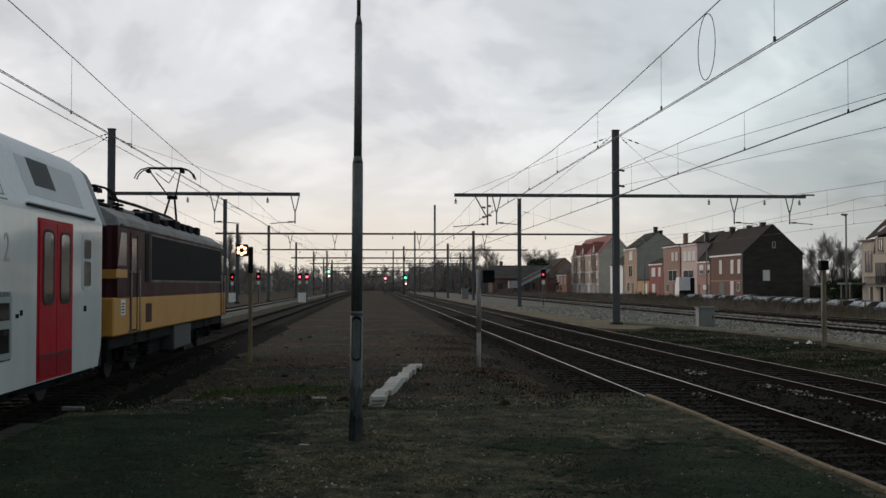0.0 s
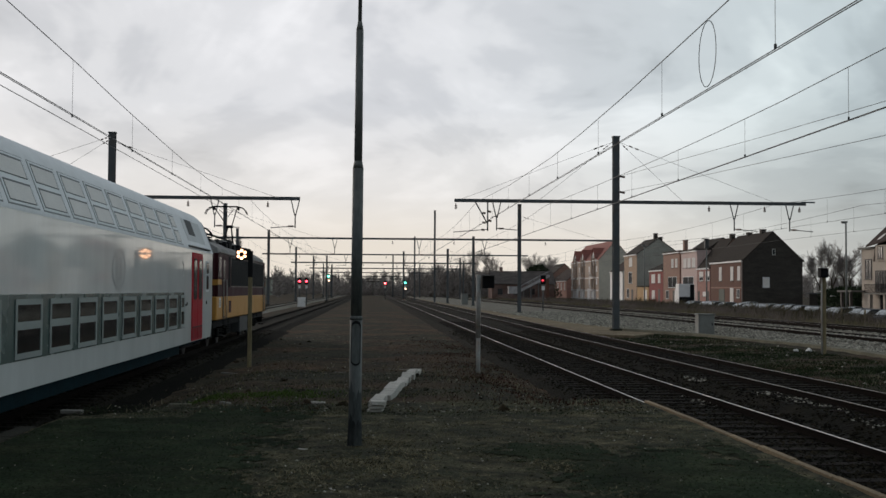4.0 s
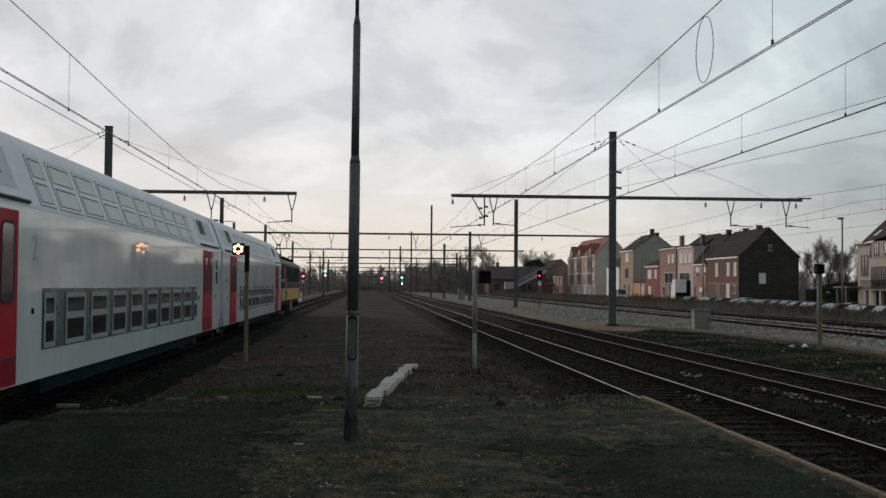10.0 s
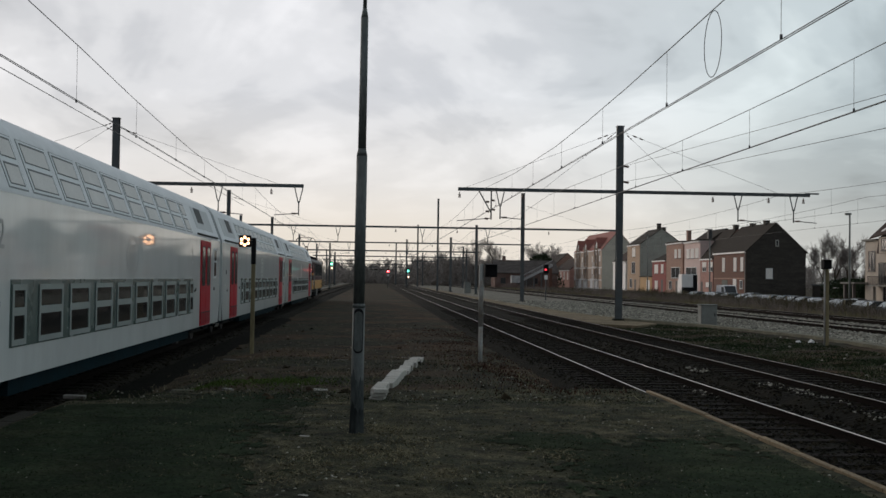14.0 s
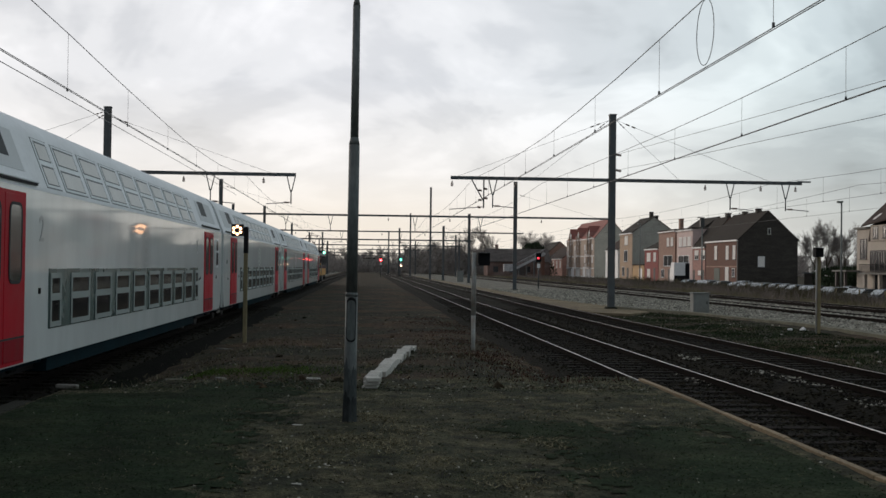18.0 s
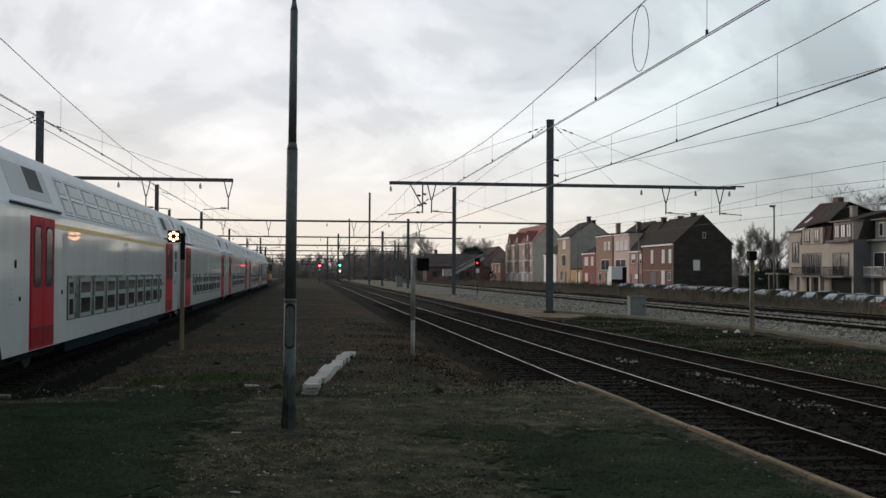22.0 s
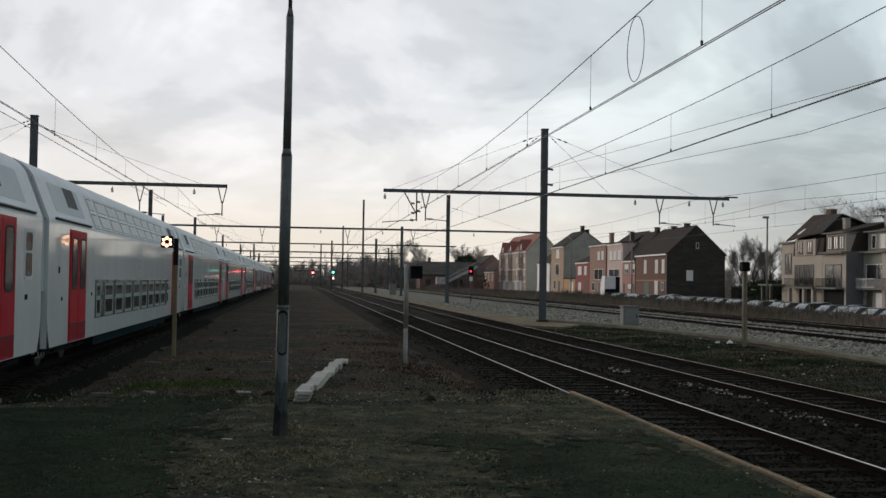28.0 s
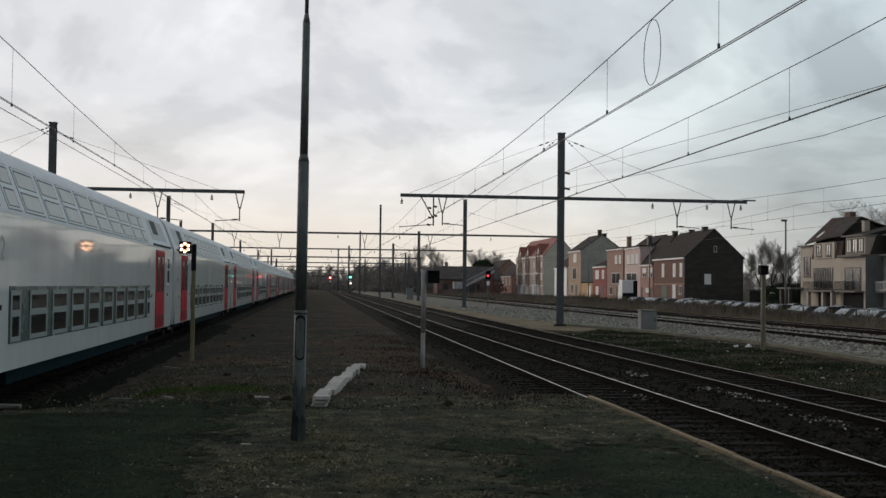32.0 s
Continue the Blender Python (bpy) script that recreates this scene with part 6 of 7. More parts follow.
for k, (xx, yy) in enumerate(((0.15, 0.15), (3.0, 0.15), (0.15, 2.2), (3.0, 2.2))):
    part("shelter_post", boxes((xx - 0.06, xx + 0.06, yy - 0.06, yy + 0.06, -0.3, 2.35)), "dark_door", bpy.data.objects["garden_shelter"])

# brick goods house with a white flight of stairs, up the line
def goods_house():
    g = thing("goods_house", "low red brick building with dark roof", "building", pose(32.6, 305, -0.1))
    bm = B()
    extrude(bm, [(0, 0), (0, 4.0), (5, 7.3), (10, 4.0), (10, 0)], "x", 0, 17)
    part("wall", bm, "brick_old", g)
    for a in (0, 1):
        bm = B()
        s = 1 if a == 0 else -1
        o = 0 if a == 0 else 10
        extrude(bm, [(o - s * 0.4, 3.76), (o + s * 5, 7.32), (o + s * 5, 7.5), (o - s * 0.4, 4.0)], "x", -0.3, 17.3)
        part("roof_slope", bm, "roof_worn", g)
    part("chimney", boxes((2.6, 3.4, 4.6, 5.4, 7.0, 8.6)), "brick_old", g)
    for x in (2.2, 6.5, 11):
        window_at(g, "window", "y", (x, -0.003), 1.0, 2.6, 1.4, GL, "dark_door")
    part("gate", boxes((7.6, 10.2, -0.05, -0.003, 0.1, 2.9)), "dark_door", g)


goods_house()
g = thing("footbridge_stair", "pale sheet-sided open staircase climbing to a footbridge", "stairs", pose(38.4, 296, -0.1))
for dy0 in (0, 1.8):
    bm = B()
    extrude(bm, [(0, 1.35), (8.5, 5.75), (8.5, 6.35), (0, 1.95)], "y", dy0, dy0 + 0.12)
    part("stair_side", bm, "roof_sheet", g)
    bm = B()
    extrude(bm, [(0.0, 2.9), (8.5, 7.3), (8.5, 7.38), (0.0, 2.98)], "y", dy0 + 0.02, dy0 + 0.10)
    part("handrail", bm, "roof_sheet", g)
    for k in range(12):
        part("baluster", boxes((0.3 + k * 0.7, 0.36 + k * 0.7, dy0 + 0.03, dy0 + 0.09, 2.0 + k * 0.362, 3.1 + k * 0.362)), "roof_sheet", g)
for k in range(18):
    part("step", boxes((k * 0.47, k * 0.47 + 0.3, 0.12, 1.8, 1.5 + k * 0.243, 1.56 + k * 0.243)), "concrete", g)
part("pier", boxes((7.6, 8.4, 0.3, 1.6, -0.3, 5.2)), "brick_red", g)
part("landing", boxes((-2.4, 0.0, 0.0, 1.92, 1.3, 3.2)), "roof_sheet", g, "pale sheet-clad landing at the foot")
for k in range(3):
    part("trestle", boxes((1.6 + 2.0 * k, 1.8 + 2.0 * k, 0.2, 1.7, -0.3, 2.0 + 1.03 * k)), "mast_steel", g)
for k, (x, y, w, h, m) in enumerate(((-5, 470, 13, 5.4, "render_grey"), (18, 480, 9, 4.2, "render_grey"), (44, 390, 16, 6.5, "brick_old"), (-60, 430, 22, 6, "render_grey"))):
    b = thing("far_building", "long low pale building far beyond the junction" if k != 2 else "brown brick house far behind the yard", "building", pose(x, y, -0.2))
    part("wall", boxes((0, w, 0, 9, -0.3, h)), m, b)
    part("roof", boxes((-0.4, w + 0.4, -0.4, 9.4, h, h + 0.4)), "roof_dark", b)
    for j in range(int(w / 3.2)):
        window_at(b, "window", "y", (1.8 + j * 3.2, -0.003), h * 0.35, h * 0.7, 1.7, GL)


# ---- vehicles ----
CAR_BITS = {}


def loft(bm, rows, smooth=True):
    """Skin across rows of points, with both ends closed."""
    rings = [[bm.verts.new(p) for p in row] for row in rows]
    for a, b in zip(rings, rings[1:]):
        for i in range(len(a) - 1):
            bm.faces.new((a[i], a[i + 1], b[i + 1], b[i])).smooth = smooth
    for row in (rings[0], rings[-1]):
        bm.faces.new(row)


def car_meshes(style):
    if style in CAR_BITS:
        return CAR_BITS[style]
    ln, h, hood = {"hatch": (3.9, 1.47, 1.05), "saloon": (4.4, 1.42, 1.25), "wagon": (4.5, 1.50, 1.2)}[style]
    rear = {"hatch": 0.18, "saloon": 0.85, "wagon": 0.15}[style]
    # lower body: cross-sections along the car, narrower at nose and tail
    bm = B()
    rows = []
    for x, w, zt in ((0.0, 0.58, 0.60), (0.06, 0.70, 0.70), (0.30, 0.79, 0.78), (hood, 0.84, 0.93), (ln * 0.55, 0.85, 0.95), (ln - rear - 0.1, 0.84, 0.97), (ln - 0.12, 0.76, 0.92), (ln, 0.64, 0.80)):
        half = [(w * 0.93, 0.24), (w, 0.42), (w, zt - 0.22), (w * 0.95, zt - 0.06), (w * 0.80, zt), (w * 0.4, zt + 0.025)]
        rows.append([(x, -y, z) for y, z in half] + [(x, y, z) for y, z in half[::-1]])
    loft(bm, rows)
    body = finish(bm, "body", "car_white")
    # cabin glass, tapering to the roof
    a0, a1, b1, b0 = hood - 0.05, hood + 0.72, ln - rear - 0.55, ln - rear - 0.02
    bm = B()
    rows = []
    for x, w, z in ((a0, 0.72, 0.95), (a1, 0.60, h - 0.05), ((a1 + b1) / 2, 0.62, h - 0.02), (b1, 0.58, h - 0.06), (b0, 0.66, 0.98)):
        rows.append([(x, -0.76, 0.94), (x, -w, z), (x, w, z), (x, 0.76, 0.94)])
    loft(bm, rows, False)
    glass = finish(bm, "glasshouse", "car_glass")
    bm = B()
    rows = []
    for x, w, z in ((a1 - 0.05, 0.57, h - 0.06), (a1 + 0.15, 0.61, h - 0.01), ((a1 + b1) / 2, 0.63, h + 0.02), (b1, 0.60, h - 0.02), (b1 + 0.1, 0.56, h - 0.08)):
        rows.append([(x, -w, z - 0.03), (x, -w * 0.8, z + 0.01), (x, 0, z + 0.025), (x, w * 0.8, z + 0.01), (x, w, z - 0.03)])
    loft(bm, rows)
    roof = finish(bm, "roof_panel", "car_white")
    pillars = []
    for s in (-1, 1):
        for xb, xt, wd in ((a0 + 0.02, a1 + 0.02, 0.07), ((a1 + b1) / 2, (a1 + b1) / 2 + 0.03, 0.07), (b0 - 0.1, b1 - 0.02, 0.12)):
            bm = B()
            q = [(xb, s * 0.775, 0.95), (xb + wd, s * 0.775, 0.95), (xt + wd, s * 0.635, h - 0.04), (xt, s * 0.635, h - 0.04)]
            q += [(x, y - s * 0.04, z) for x, y, z in q]
            vs = [bm.verts.new(p) for p in q]
            for f in ((0, 1, 2, 3), (7, 6, 5, 4), (0, 4, 5, 1), (1, 5, 6, 2), (2, 6, 7, 3), (3, 7, 4, 0)):
                bm.faces.new([vs[k] for k in f])
            pillars.append(finish(bm, "roof_pillar", "car_white"))
    bm = B()
    vs = [bm.verts.new(p) for p in ((a0 + 0.03, -0.66, 0.985), (a0 + 0.03, 0.66, 0.985), (a1 - 0.03, 0.55, h - 0.055), (a1 - 0.03, -0.55, h - 0.055),
                                    (a0 + 0.01, -0.66, 1.0), (a0 + 0.01, 0.66, 1.0), (a1 - 0.05, 0.55, h - 0.04), (a1 - 0.05, -0.55, h - 0.04))]
    for f in ((0, 1, 2, 3), (7, 6, 5, 4), (0, 4, 5, 1), (1, 5, 6, 2), (2, 6, 7, 3), (3, 7, 4, 0)):
        bm.faces.new([vs[k] for k in f])
    screen = finish(bm, "windscreen", "windscreen")
    bm = B()
    rod(bm, (0, -0.1, 0), (0, 0.1, 0), 0.31, n=16)
    wheel = finish(bm, "tyre", "tyre")
    bm = B()
    rod(bm, (0, -0.108, 0), (0, 0.108, 0), 0.19, n=10)
    rim = finish(bm, "rim", "car_silver")
    hl = finish(boxes((-0.04, 0.14, -0.16, 0.16, -0.07, 0.07)), "headlight", "lamp_off", 0.03)
    tl = finish(boxes((-0.1, 0.02, -0.12, 0.12, -0.08, 0.08)), "tail_light", "door_red", 0.02)
    bumper = finish(boxes((-0.05, 0.12, -0.66, 0.66, -0.09, 0.09)), "bumper", "grey_box", 0.04, 2)
    mirror = finish(boxes((-0.08, 0.08, -0.09, 0.09, -0.06, 0.06)), "mirror", "grey_box", 0.03)
    plate = finish(boxes((-0.012, 0.0, -0.26, 0.26, -0.055, 0.055)), "number_plate", "white_sign")
    CAR_BITS[style] = (body, glass, roof, wheel, rim, hl, tl, ln, hood, screen, bumper, mirror, plate, pillars)
    return CAR_BITS[style]


TINTED = {}


def coloured(mesh, tone):
    key = (mesh.name, tone)
    if key not in TINTED:
        m = mesh.copy()
        m.materials.clear()
        m.materials.append(MATS["car_" + tone])
        TINTED[key] = m
    return TINTED[key]


def car(x, y, turn, style, tone):
    body, glass, roof, wheel, rim, hl, tl, ln, hood, screen, bumper, mirror, plate, pillars = car_meshes(style)
    c = thing("parked_car", "parked %s %s car beside the street" % (tone, {"hatch": "hatchback", "saloon": "saloon", "wagon": "estate"}[style]), "car", pose(x, y, street_z(y) + 0.02, 0, 0, turn), group="parked cars")
    b = put("body", coloured(body, tone), c)
    put("glasshouse", glass, c)
    put("windscreen", screen, c)
    top = put("roof_panel", coloured(roof, tone), c)
    for pm in pillars:
        put("roof_pillar", coloured(pm, tone), top)
    for wx in (0.8, ln - 0.8):
        for s in (-1, 1):
            wo = put("wheel", wheel, c, pose(wx, s * 0.76, 0.31))
            put("rim", rim, wo)
    for s in (-1, 1):
        put("mirror", mirror, b, pose(hood + 0.25, s * 0.90, 1.0))
        put("headlight", hl, b, pose(0.07, s * 0.52, 0.62))
        put("tail_light", tl, b, pose(ln - 0.04, s * 0.58, 0.74))
    put("number_plate", plate, put("bumper", bumper, c, pose(-0.01, 0, 0.42)), pose(-0.05, 0, 0))
    return c


rng = random.Random(11)
tones = ["grey", "black", "silver", "blue", "black", "teal", "grey", "blue", "black", "silver", "blue"]
y, k = 77.6, 0
while y < 166:
    tone = "red" if k == 3 else ("black" if k == 4 else tones[(k * 7 + rng.randrange(3)) % len(tones)])
    car(44.9 + rng.uniform(-0.3, 1.0), y, 19 + rng.uniform(-5, 5), ("hatch", "saloon", "wagon", "hatch")[rng.randrange(4)], tone)
    y += 2.45 + rng.choice((0.0, 0.1, 0.2, 0.35)) + (2.4 if k % 8 == 7 else 0.0)
    k += 1

for x, y, style, tone in ((49.7, 106.8, 'hatch', 'silver'), (49.7, 99.1, 'hatch', 'grey'), (49.7, 117.9, 'saloon', 'black'), (49.7, 151.7, 'hatch', 'silver')):
    car(x, y, 24, style, tone)


def van_meshes(g, length, height, panel):
    bm = B()
    extrude(bm, [(0.05, 0.35), (0.0, 0.75), (0.15, 1.02), (0.85, 1.22), (1.55, height - 0.05), (1.8, height), (length - 0.1, height), (length, height - 0.2), (length, 0.35)], "y", -0.95, 0.95)
    for v in bm.verts:
        if v.co.z > 1.4:
            v.co.y *= 0.90
    body = part("body", bm, panel, g, bevel=0.06, segs=2)
    bm = B()
    extrude(bm, [(0.90, 1.27), (1.50, height - 0.16), (1.47, height - 0.12), (0.84, 1.27)], "y", -0.8, 0.8)
    part("windscreen", bm, "tinted_glass", g)
    for s in (-1, 1):
        bm = B()
        extrude(bm, [(1.15, 1.28), (1.65, height - 0.25), (2.5, height - 0.25), (2.5, 1.28)], "y", *sorted((s * 0.86, s * 0.962)))
        part("side_window", bm, "tinted_glass", g)
        for wx in (0.85, length - 1.0):
            bm = B()
            rod(bm, (wx, s * 0.72, 0.34), (wx, s * 0.94, 0.34), 0.34, n=16)
            w = part("wheel", bm, "tyre", g)
            bm = B()
            rod(bm, (wx, s * 0.8, 0.34), (wx, s * 0.948, 0.34), 0.2, n=10)
            part("rim", bm, "car_silver", w)
        bm = B()
        rod(bm, (0.02, s * 0.68, 0.80), (0.12, s * 0.68, 0.80), 0.13, n=12)
        part("headlight", bm, "lamp_white", body, "lit headlight")
    return body


VAN = thing("delivery_van", "silver-white delivery van with lit headlights driving along the street", "van")
van_meshes(VAN, 5.2, 2.45, "car_white")

truck = thing("box_truck", "parked white box truck with dark open load bay", "truck", pose(47.6, 171.2, street_z(168), 0, 0, -99))
bm = B()
extrude(bm, [(0, 0.5), (0, 1.9), (0.35, 3.2), (1.9, 3.35), (1.9, 0.5)], "y", -1.1, 1.1)
cab = part("cab", bm, "white_paint", truck, bevel=0.06)
bm = B()
extrude(bm, [(-0.02, 1.94), (0.31, 3.05), (0.35, 3.05), (0.02, 1.94)], "y", -0.95, 0.95)
part("windscreen", bm, "tinted_glass", cab)
part("load_box", boxes((2.0, 6.2, -1.15, 1.15, 1.2, 4.0)), "white_paint", truck, bevel=0.04)
part("rear_door", boxes((6.21, 6.25, -1.12, 0.45, 2.1, 3.9)), "white_paint", truck, "pale rear door of the load box")
part("load_opening", boxes((6.21, 6.24, 0.5, 1.12, 1.25, 3.9)), "black_case", truck)
part("tail_lift", boxes((6.25, 6.4, -1.1, 1.1, 0.7, 2.05)), "black_case", truck)
part("chassis", boxes((0.2, 6.1, -0.5, 0.5, 0.5, 0.98)), "black_case", truck)
for wx in (0.9, 4.9):
    for s in (-1, 1):
        bm = B()
        rod(bm, (wx, s * 0.85, 0.45), (wx, s * 1.08, 0.45), 0.45, n=16)
        part("wheel", bm, "tyre", truck)


# ---- street lamps and parking sign ----
def street_lamp(x, y, top, label, twin=False):
    base = street_z(y)
    s = thing("street_lamp", label, "street lamp", pose(x, y, base), group="street lamps")
    h = top - base
    bm = B()
    rod(bm, (0, 0, -0.3), (0, 0, h - (0.9 if twin else 0)), 0.12, 0.085, 10)
    part("pole", bm, "cabinet_grey", s)
    if twin:
        # a dark cabinet-like lantern round the pole's head
        part("head", boxes((-0.30, 0.30, -0.30, 0.30, h - 1.35, h)), "grey_box", s, "dark upright lantern case", bevel=0.06)
        part("cap", boxes((-0.70, 0.34, -0.34, 0.34, h, h + 0.12)), "grey_box", s, bevel=0.03)
    else:
        bm = B()
        rod(bm, (0, 0, h), (-0.35, 0, h + 0.03), 0.05, n=6)
        part("arm", bm, "cabinet_grey", s)
        part("head", boxes((-0.5, 0.14, -0.16, 0.16, h + 0.02, h + 0.22)), "cabinet_grey", s, bevel=0.04)
        part("glass", boxes((-0.46, -0.1, -0.12, 0.12, h - 0.02, h + 0.018)), "lamp_off", s)
    return s


street_lamp(50.0, 116.4, 9.3, "tall grey street lamp beside the parked cars")
street_lamp(49.8, 165.6, 9.8, "tall grey street lamp with a dark upright lantern", True)
street_lamp(49.8, 204.0, 10.3, "grey street lamp before the red house")
sg = thing("parking_sign", "blue parking sign plate on a thin post", "sign", pose(50.3, 89.8, street_z(90)))
bm = B()
rod(bm, (0, 0, -0.3), (0, 0, 2.9), 0.04, n=8)
part("post", bm, "cabinet_grey", sg)
mat("sign_blue", (0.012, 0.03, 0.085), 0.7, vary=0.05, gloss=0.1)
part("plate", boxes((-0.035, -0.02, -0.35, 0.35, 2.0, 2.9)), "sign_blue", sg, bevel=0.005)
cu = bpy.data.curves.new("letter", "FONT")
cu.body, cu.size, cu.extrude, cu.align_x = "P", 0.8, 0.002, "CENTER"
cu.materials.append(MATS["white_sign"])
lt = new("letter", cu)
lt.parent = sg
lt.matrix_basis = pose(-0.04, 0, 2.17, 90, 0, -90)


# ---- trees and weeds ----
def branch(segs, p, d, length, r, level, rng, spread, droop, deep=5):
    n = 3 if level < 2 else 2
    for i in range(n):
        q = p + d * (length / n)
        r2 = r * 0.82
        segs.append((p.copy(), q.copy(), r, r2, level))
        p, r = q, r2
        d = (d + Vector((rng.uniform(-1, 1), rng.uniform(-1, 1), rng.uniform(-0.4, 0.8) - droop)) * 0.18).normalized()
        if level < deep and (i > 0 or level > 0):
            for _ in range(2 if level < 3 else 3):
                a = rng.uniform(0, 2 * math.pi)
                side = Vector((math.cos(a), math.sin(a), rng.uniform(0.0, 0.9)))
                nd = (d * (1 - spread) + side * spread).normalized()
                branch(segs, p, nd, length * rng.uniform(0.5, 0.72), r * 0.62, level + 1, rng, spread, droop, deep)


def bare_tree(name, x, y, z, height, seed, label, spread=0.5, twig="twigs", width=0.028, deep=5):
    rng = random.Random(seed)
    segs = []
    branch(segs, Vector((0, 0, -0.3)), Vector((0, 0, 1)), height * 0.42, height * 0.022, 0, rng, spread, 0.0, deep)
    top = max(q.z for _, q, *_ in segs)
    k = height / top
    t = thing(name, label, "tree", pose(x, y, z))
    tr, cr = B(), B()
    for a, b, r0, r1, lv in segs:
        if lv < 2:
            rod(tr, a * k, b * k, max(r0, 0.03), max(r1, 0.03), 6, False)
        else:
            rod(cr, a * k, b * k, max(r0 * 0.28, width * 0.42), max(r1 * 0.2, width * 0.36), 3, False)
    part("trunk", tr, "bark", t)
    part("crown", cr, twig, t)
    return t


tree_a = bare_tree("bare_tree", 34.6, 320, -0.2, 14.2, 3, "leafless round-crowned tree far up the line", 0.36, "haze_twigs", 0.030, 5)
tree_b = bare_tree("bare_tree", 46.4, 325, -0.2, 13.5, 5, "leafless spreading tree behind the goods house", 0.5, "haze_twigs", 0.030, 5)
tree_c = bare_tree("bare_tree", 76, 182, 0, 10.8, 8, "leafless tree behind the dark shed", 0.36, "haze_twigs", 0.024, 5)
tree_d = bare_tree("bare_tree", 66.5, 130, -0.6, 14.2, 12, "leafless tree rising behind the house roofs", 0.5, "haze_twigs", 0.016, 5)
for src, x, y, z, turn, s in ((tree_c, 79, 184, 0, 70, 1.0), (tree_c, 72, 178, 0, 160, 0.85), (tree_d, 71, 127, -0.6, 100, 1.0), (tree_a, 30, 330, -0.2, 80, 0.8),
                              (tree_b, 52, 335, -0.2, 130, 0.9), (tree_c, 82, 190, 0, 220, 1.1), (tree_c, 85, 178, 0, 300, 0.8), (tree_a, -36, 300, -0.2, 40, 0.85), (tree_b, -48, 310, -0.2, 200, 0.8)):
    c = copy_thing(src, pose(x, y, z, 0, 0, turn))


def poplar(x, y, z, h, seed):
    rng = random.Random(seed)
    t = thing("poplar_tree", "slender leafless poplar with upright twigs", "tree", pose(x, y, z))
    tr, cr = B(), B()
    rod(tr, (0, 0, -0.3), (0, 0, h), 0.3, 0.04, 7, False)
    for i in range(240):
        z0 = h * (0.12 + 0.85 * rng.random())
        a = rng.uniform(0, 6.3)
        ln = rng.uniform(1.2, 3.2) * (1.1 - 0.6 * z0 / h)
        o = rng.uniform(0.35, 0.75)
        p = Vector((0, 0, z0))
        q = p + Vector((math.cos(a) * o, math.sin(a) * o, 1)) * ln * 0.8
        rod(cr, p, q, 0.06, 0.02, 3, False)
        for _ in range(2):
            rod(cr, p.lerp(q, 0.6), q + Vector((rng.uniform(-0.5, 0.5), rng.uniform(-0.5, 0.5), rng.uniform(-0.2, 0.5))), 0.035, 0.015, 3, False)
    part("trunk", tr, "bark", t)
    part("crown", cr, "haze_twigs", t)
    return t


pop = poplar(-30.6, 262, -0.2, 13.8, 4)
copy_thing(pop, pose(-33.0, 266, -0.2, 0, 0, 90))


def conifer(x, y, z, h, seed):
    rng = random.Random(seed)
    t = thing("conifer", "dark green spruce with drooping boughs and gaps", "tree", pose(x, y, z))
    tr, cr = B(), B()
    rod(tr, (0, 0, -0.3), (0, 0, h), 0.28, 0.03, 8, False)
    zc = 2.2
    while zc < h - 0.3:
        reach = 9.0 * (1 - zc / h) + 0.25
        for _ in range(8):
            a = rng.uniform(0, 6.3)
            rr = reach * rng.uniform(0.35, 1.15)
            tip = Vector((math.cos(a) * rr, math.sin(a) * rr, zc - 0.10 * rr + rng.uniform(-0.3, 0.3)))
            root = Vector((0, 0, zc))
            rod(tr, root, tip, 0.045, 0.012, 4, False)
            n = int(6 + rr * 9)
            for i in range(n):
                f = rng.uniform(0.2, 1.05)
                p = root.lerp(tip, f)
                d = Vector((rng.uniform(-1, 1), rng.uniform(-1, 1), rng.uniform(-0.9, 0.25))).normalized() * rng.uniform(0.25, 0.55)
                w = d.cross(Vector((0, 0, 1))).normalized() * 0.07
                v = [cr.verts.new(p - w), cr.verts.new(p + w), cr.verts.new(p + d + w * 0.3), cr.verts.new(p + d - w * 0.3)]
                cr.faces.new(v)
        zc += rng.uniform(0.28, 0.42)
    part("trunk", tr, "bark", t)
    part("crown", cr, "fir_needles", t)
    return t


conifer(64.4, 114.5, -0.9, 15.8, 6)


def blades(name, spots, material, label, category, seed, lo, hi, w, lean, per=1):
    """Many thin two-sided blades in one mesh."""
    rng = random.Random(seed)
    verts, faces = [], []
    for x, y, z in spots:
        for _ in range(per):
            h = rng.uniform(lo, hi)
            a = rng.uniform(0, 6.3)
            dx1, dy1 = math.cos(a) * w, math.sin(a) * w
            b = rng.uniform(0, 6.3)
            lx, ly = math.cos(b) * lean * h * rng.random(), math.sin(b) * lean * h * rng.random()
            n = len(verts)
            verts += [(x - dx1, y - dy1, z), (x + dx1, y + dy1, z), (x + lx + dx1 * 0.3, y + ly + dy1 * 0.3, z + h), (x + lx - dx1 * 0.3, y + ly - dy1 * 0.3, z + h)]
            faces.append((n, n + 1, n + 2, n + 3))
    me = bpy.data.meshes.new(name)
    me.from_pydata(verts, [], faces)
    me.materials.append(MATS[material])
    return tagged(new(name, me), label, category, kind="stuff")


# dry brush on the verge between yard and parking
rng = random.Random(2)
spots = []
while len(spots) < 30000:
    y = 38 + 300 * rng.random() ** 1.5
    x = rng.uniform(31.2, 43.5)
    dens = 0.5 + 0.9 * noise.noise((x * 0.25, y * 0.12, 3)) + (0.55 if x > 37 else 0)
    if rng.random() < dens:
        spots.append((x, y, ground_z(x, y) - 0.05))
low = [p for p in spots if p[0] > 39.5]
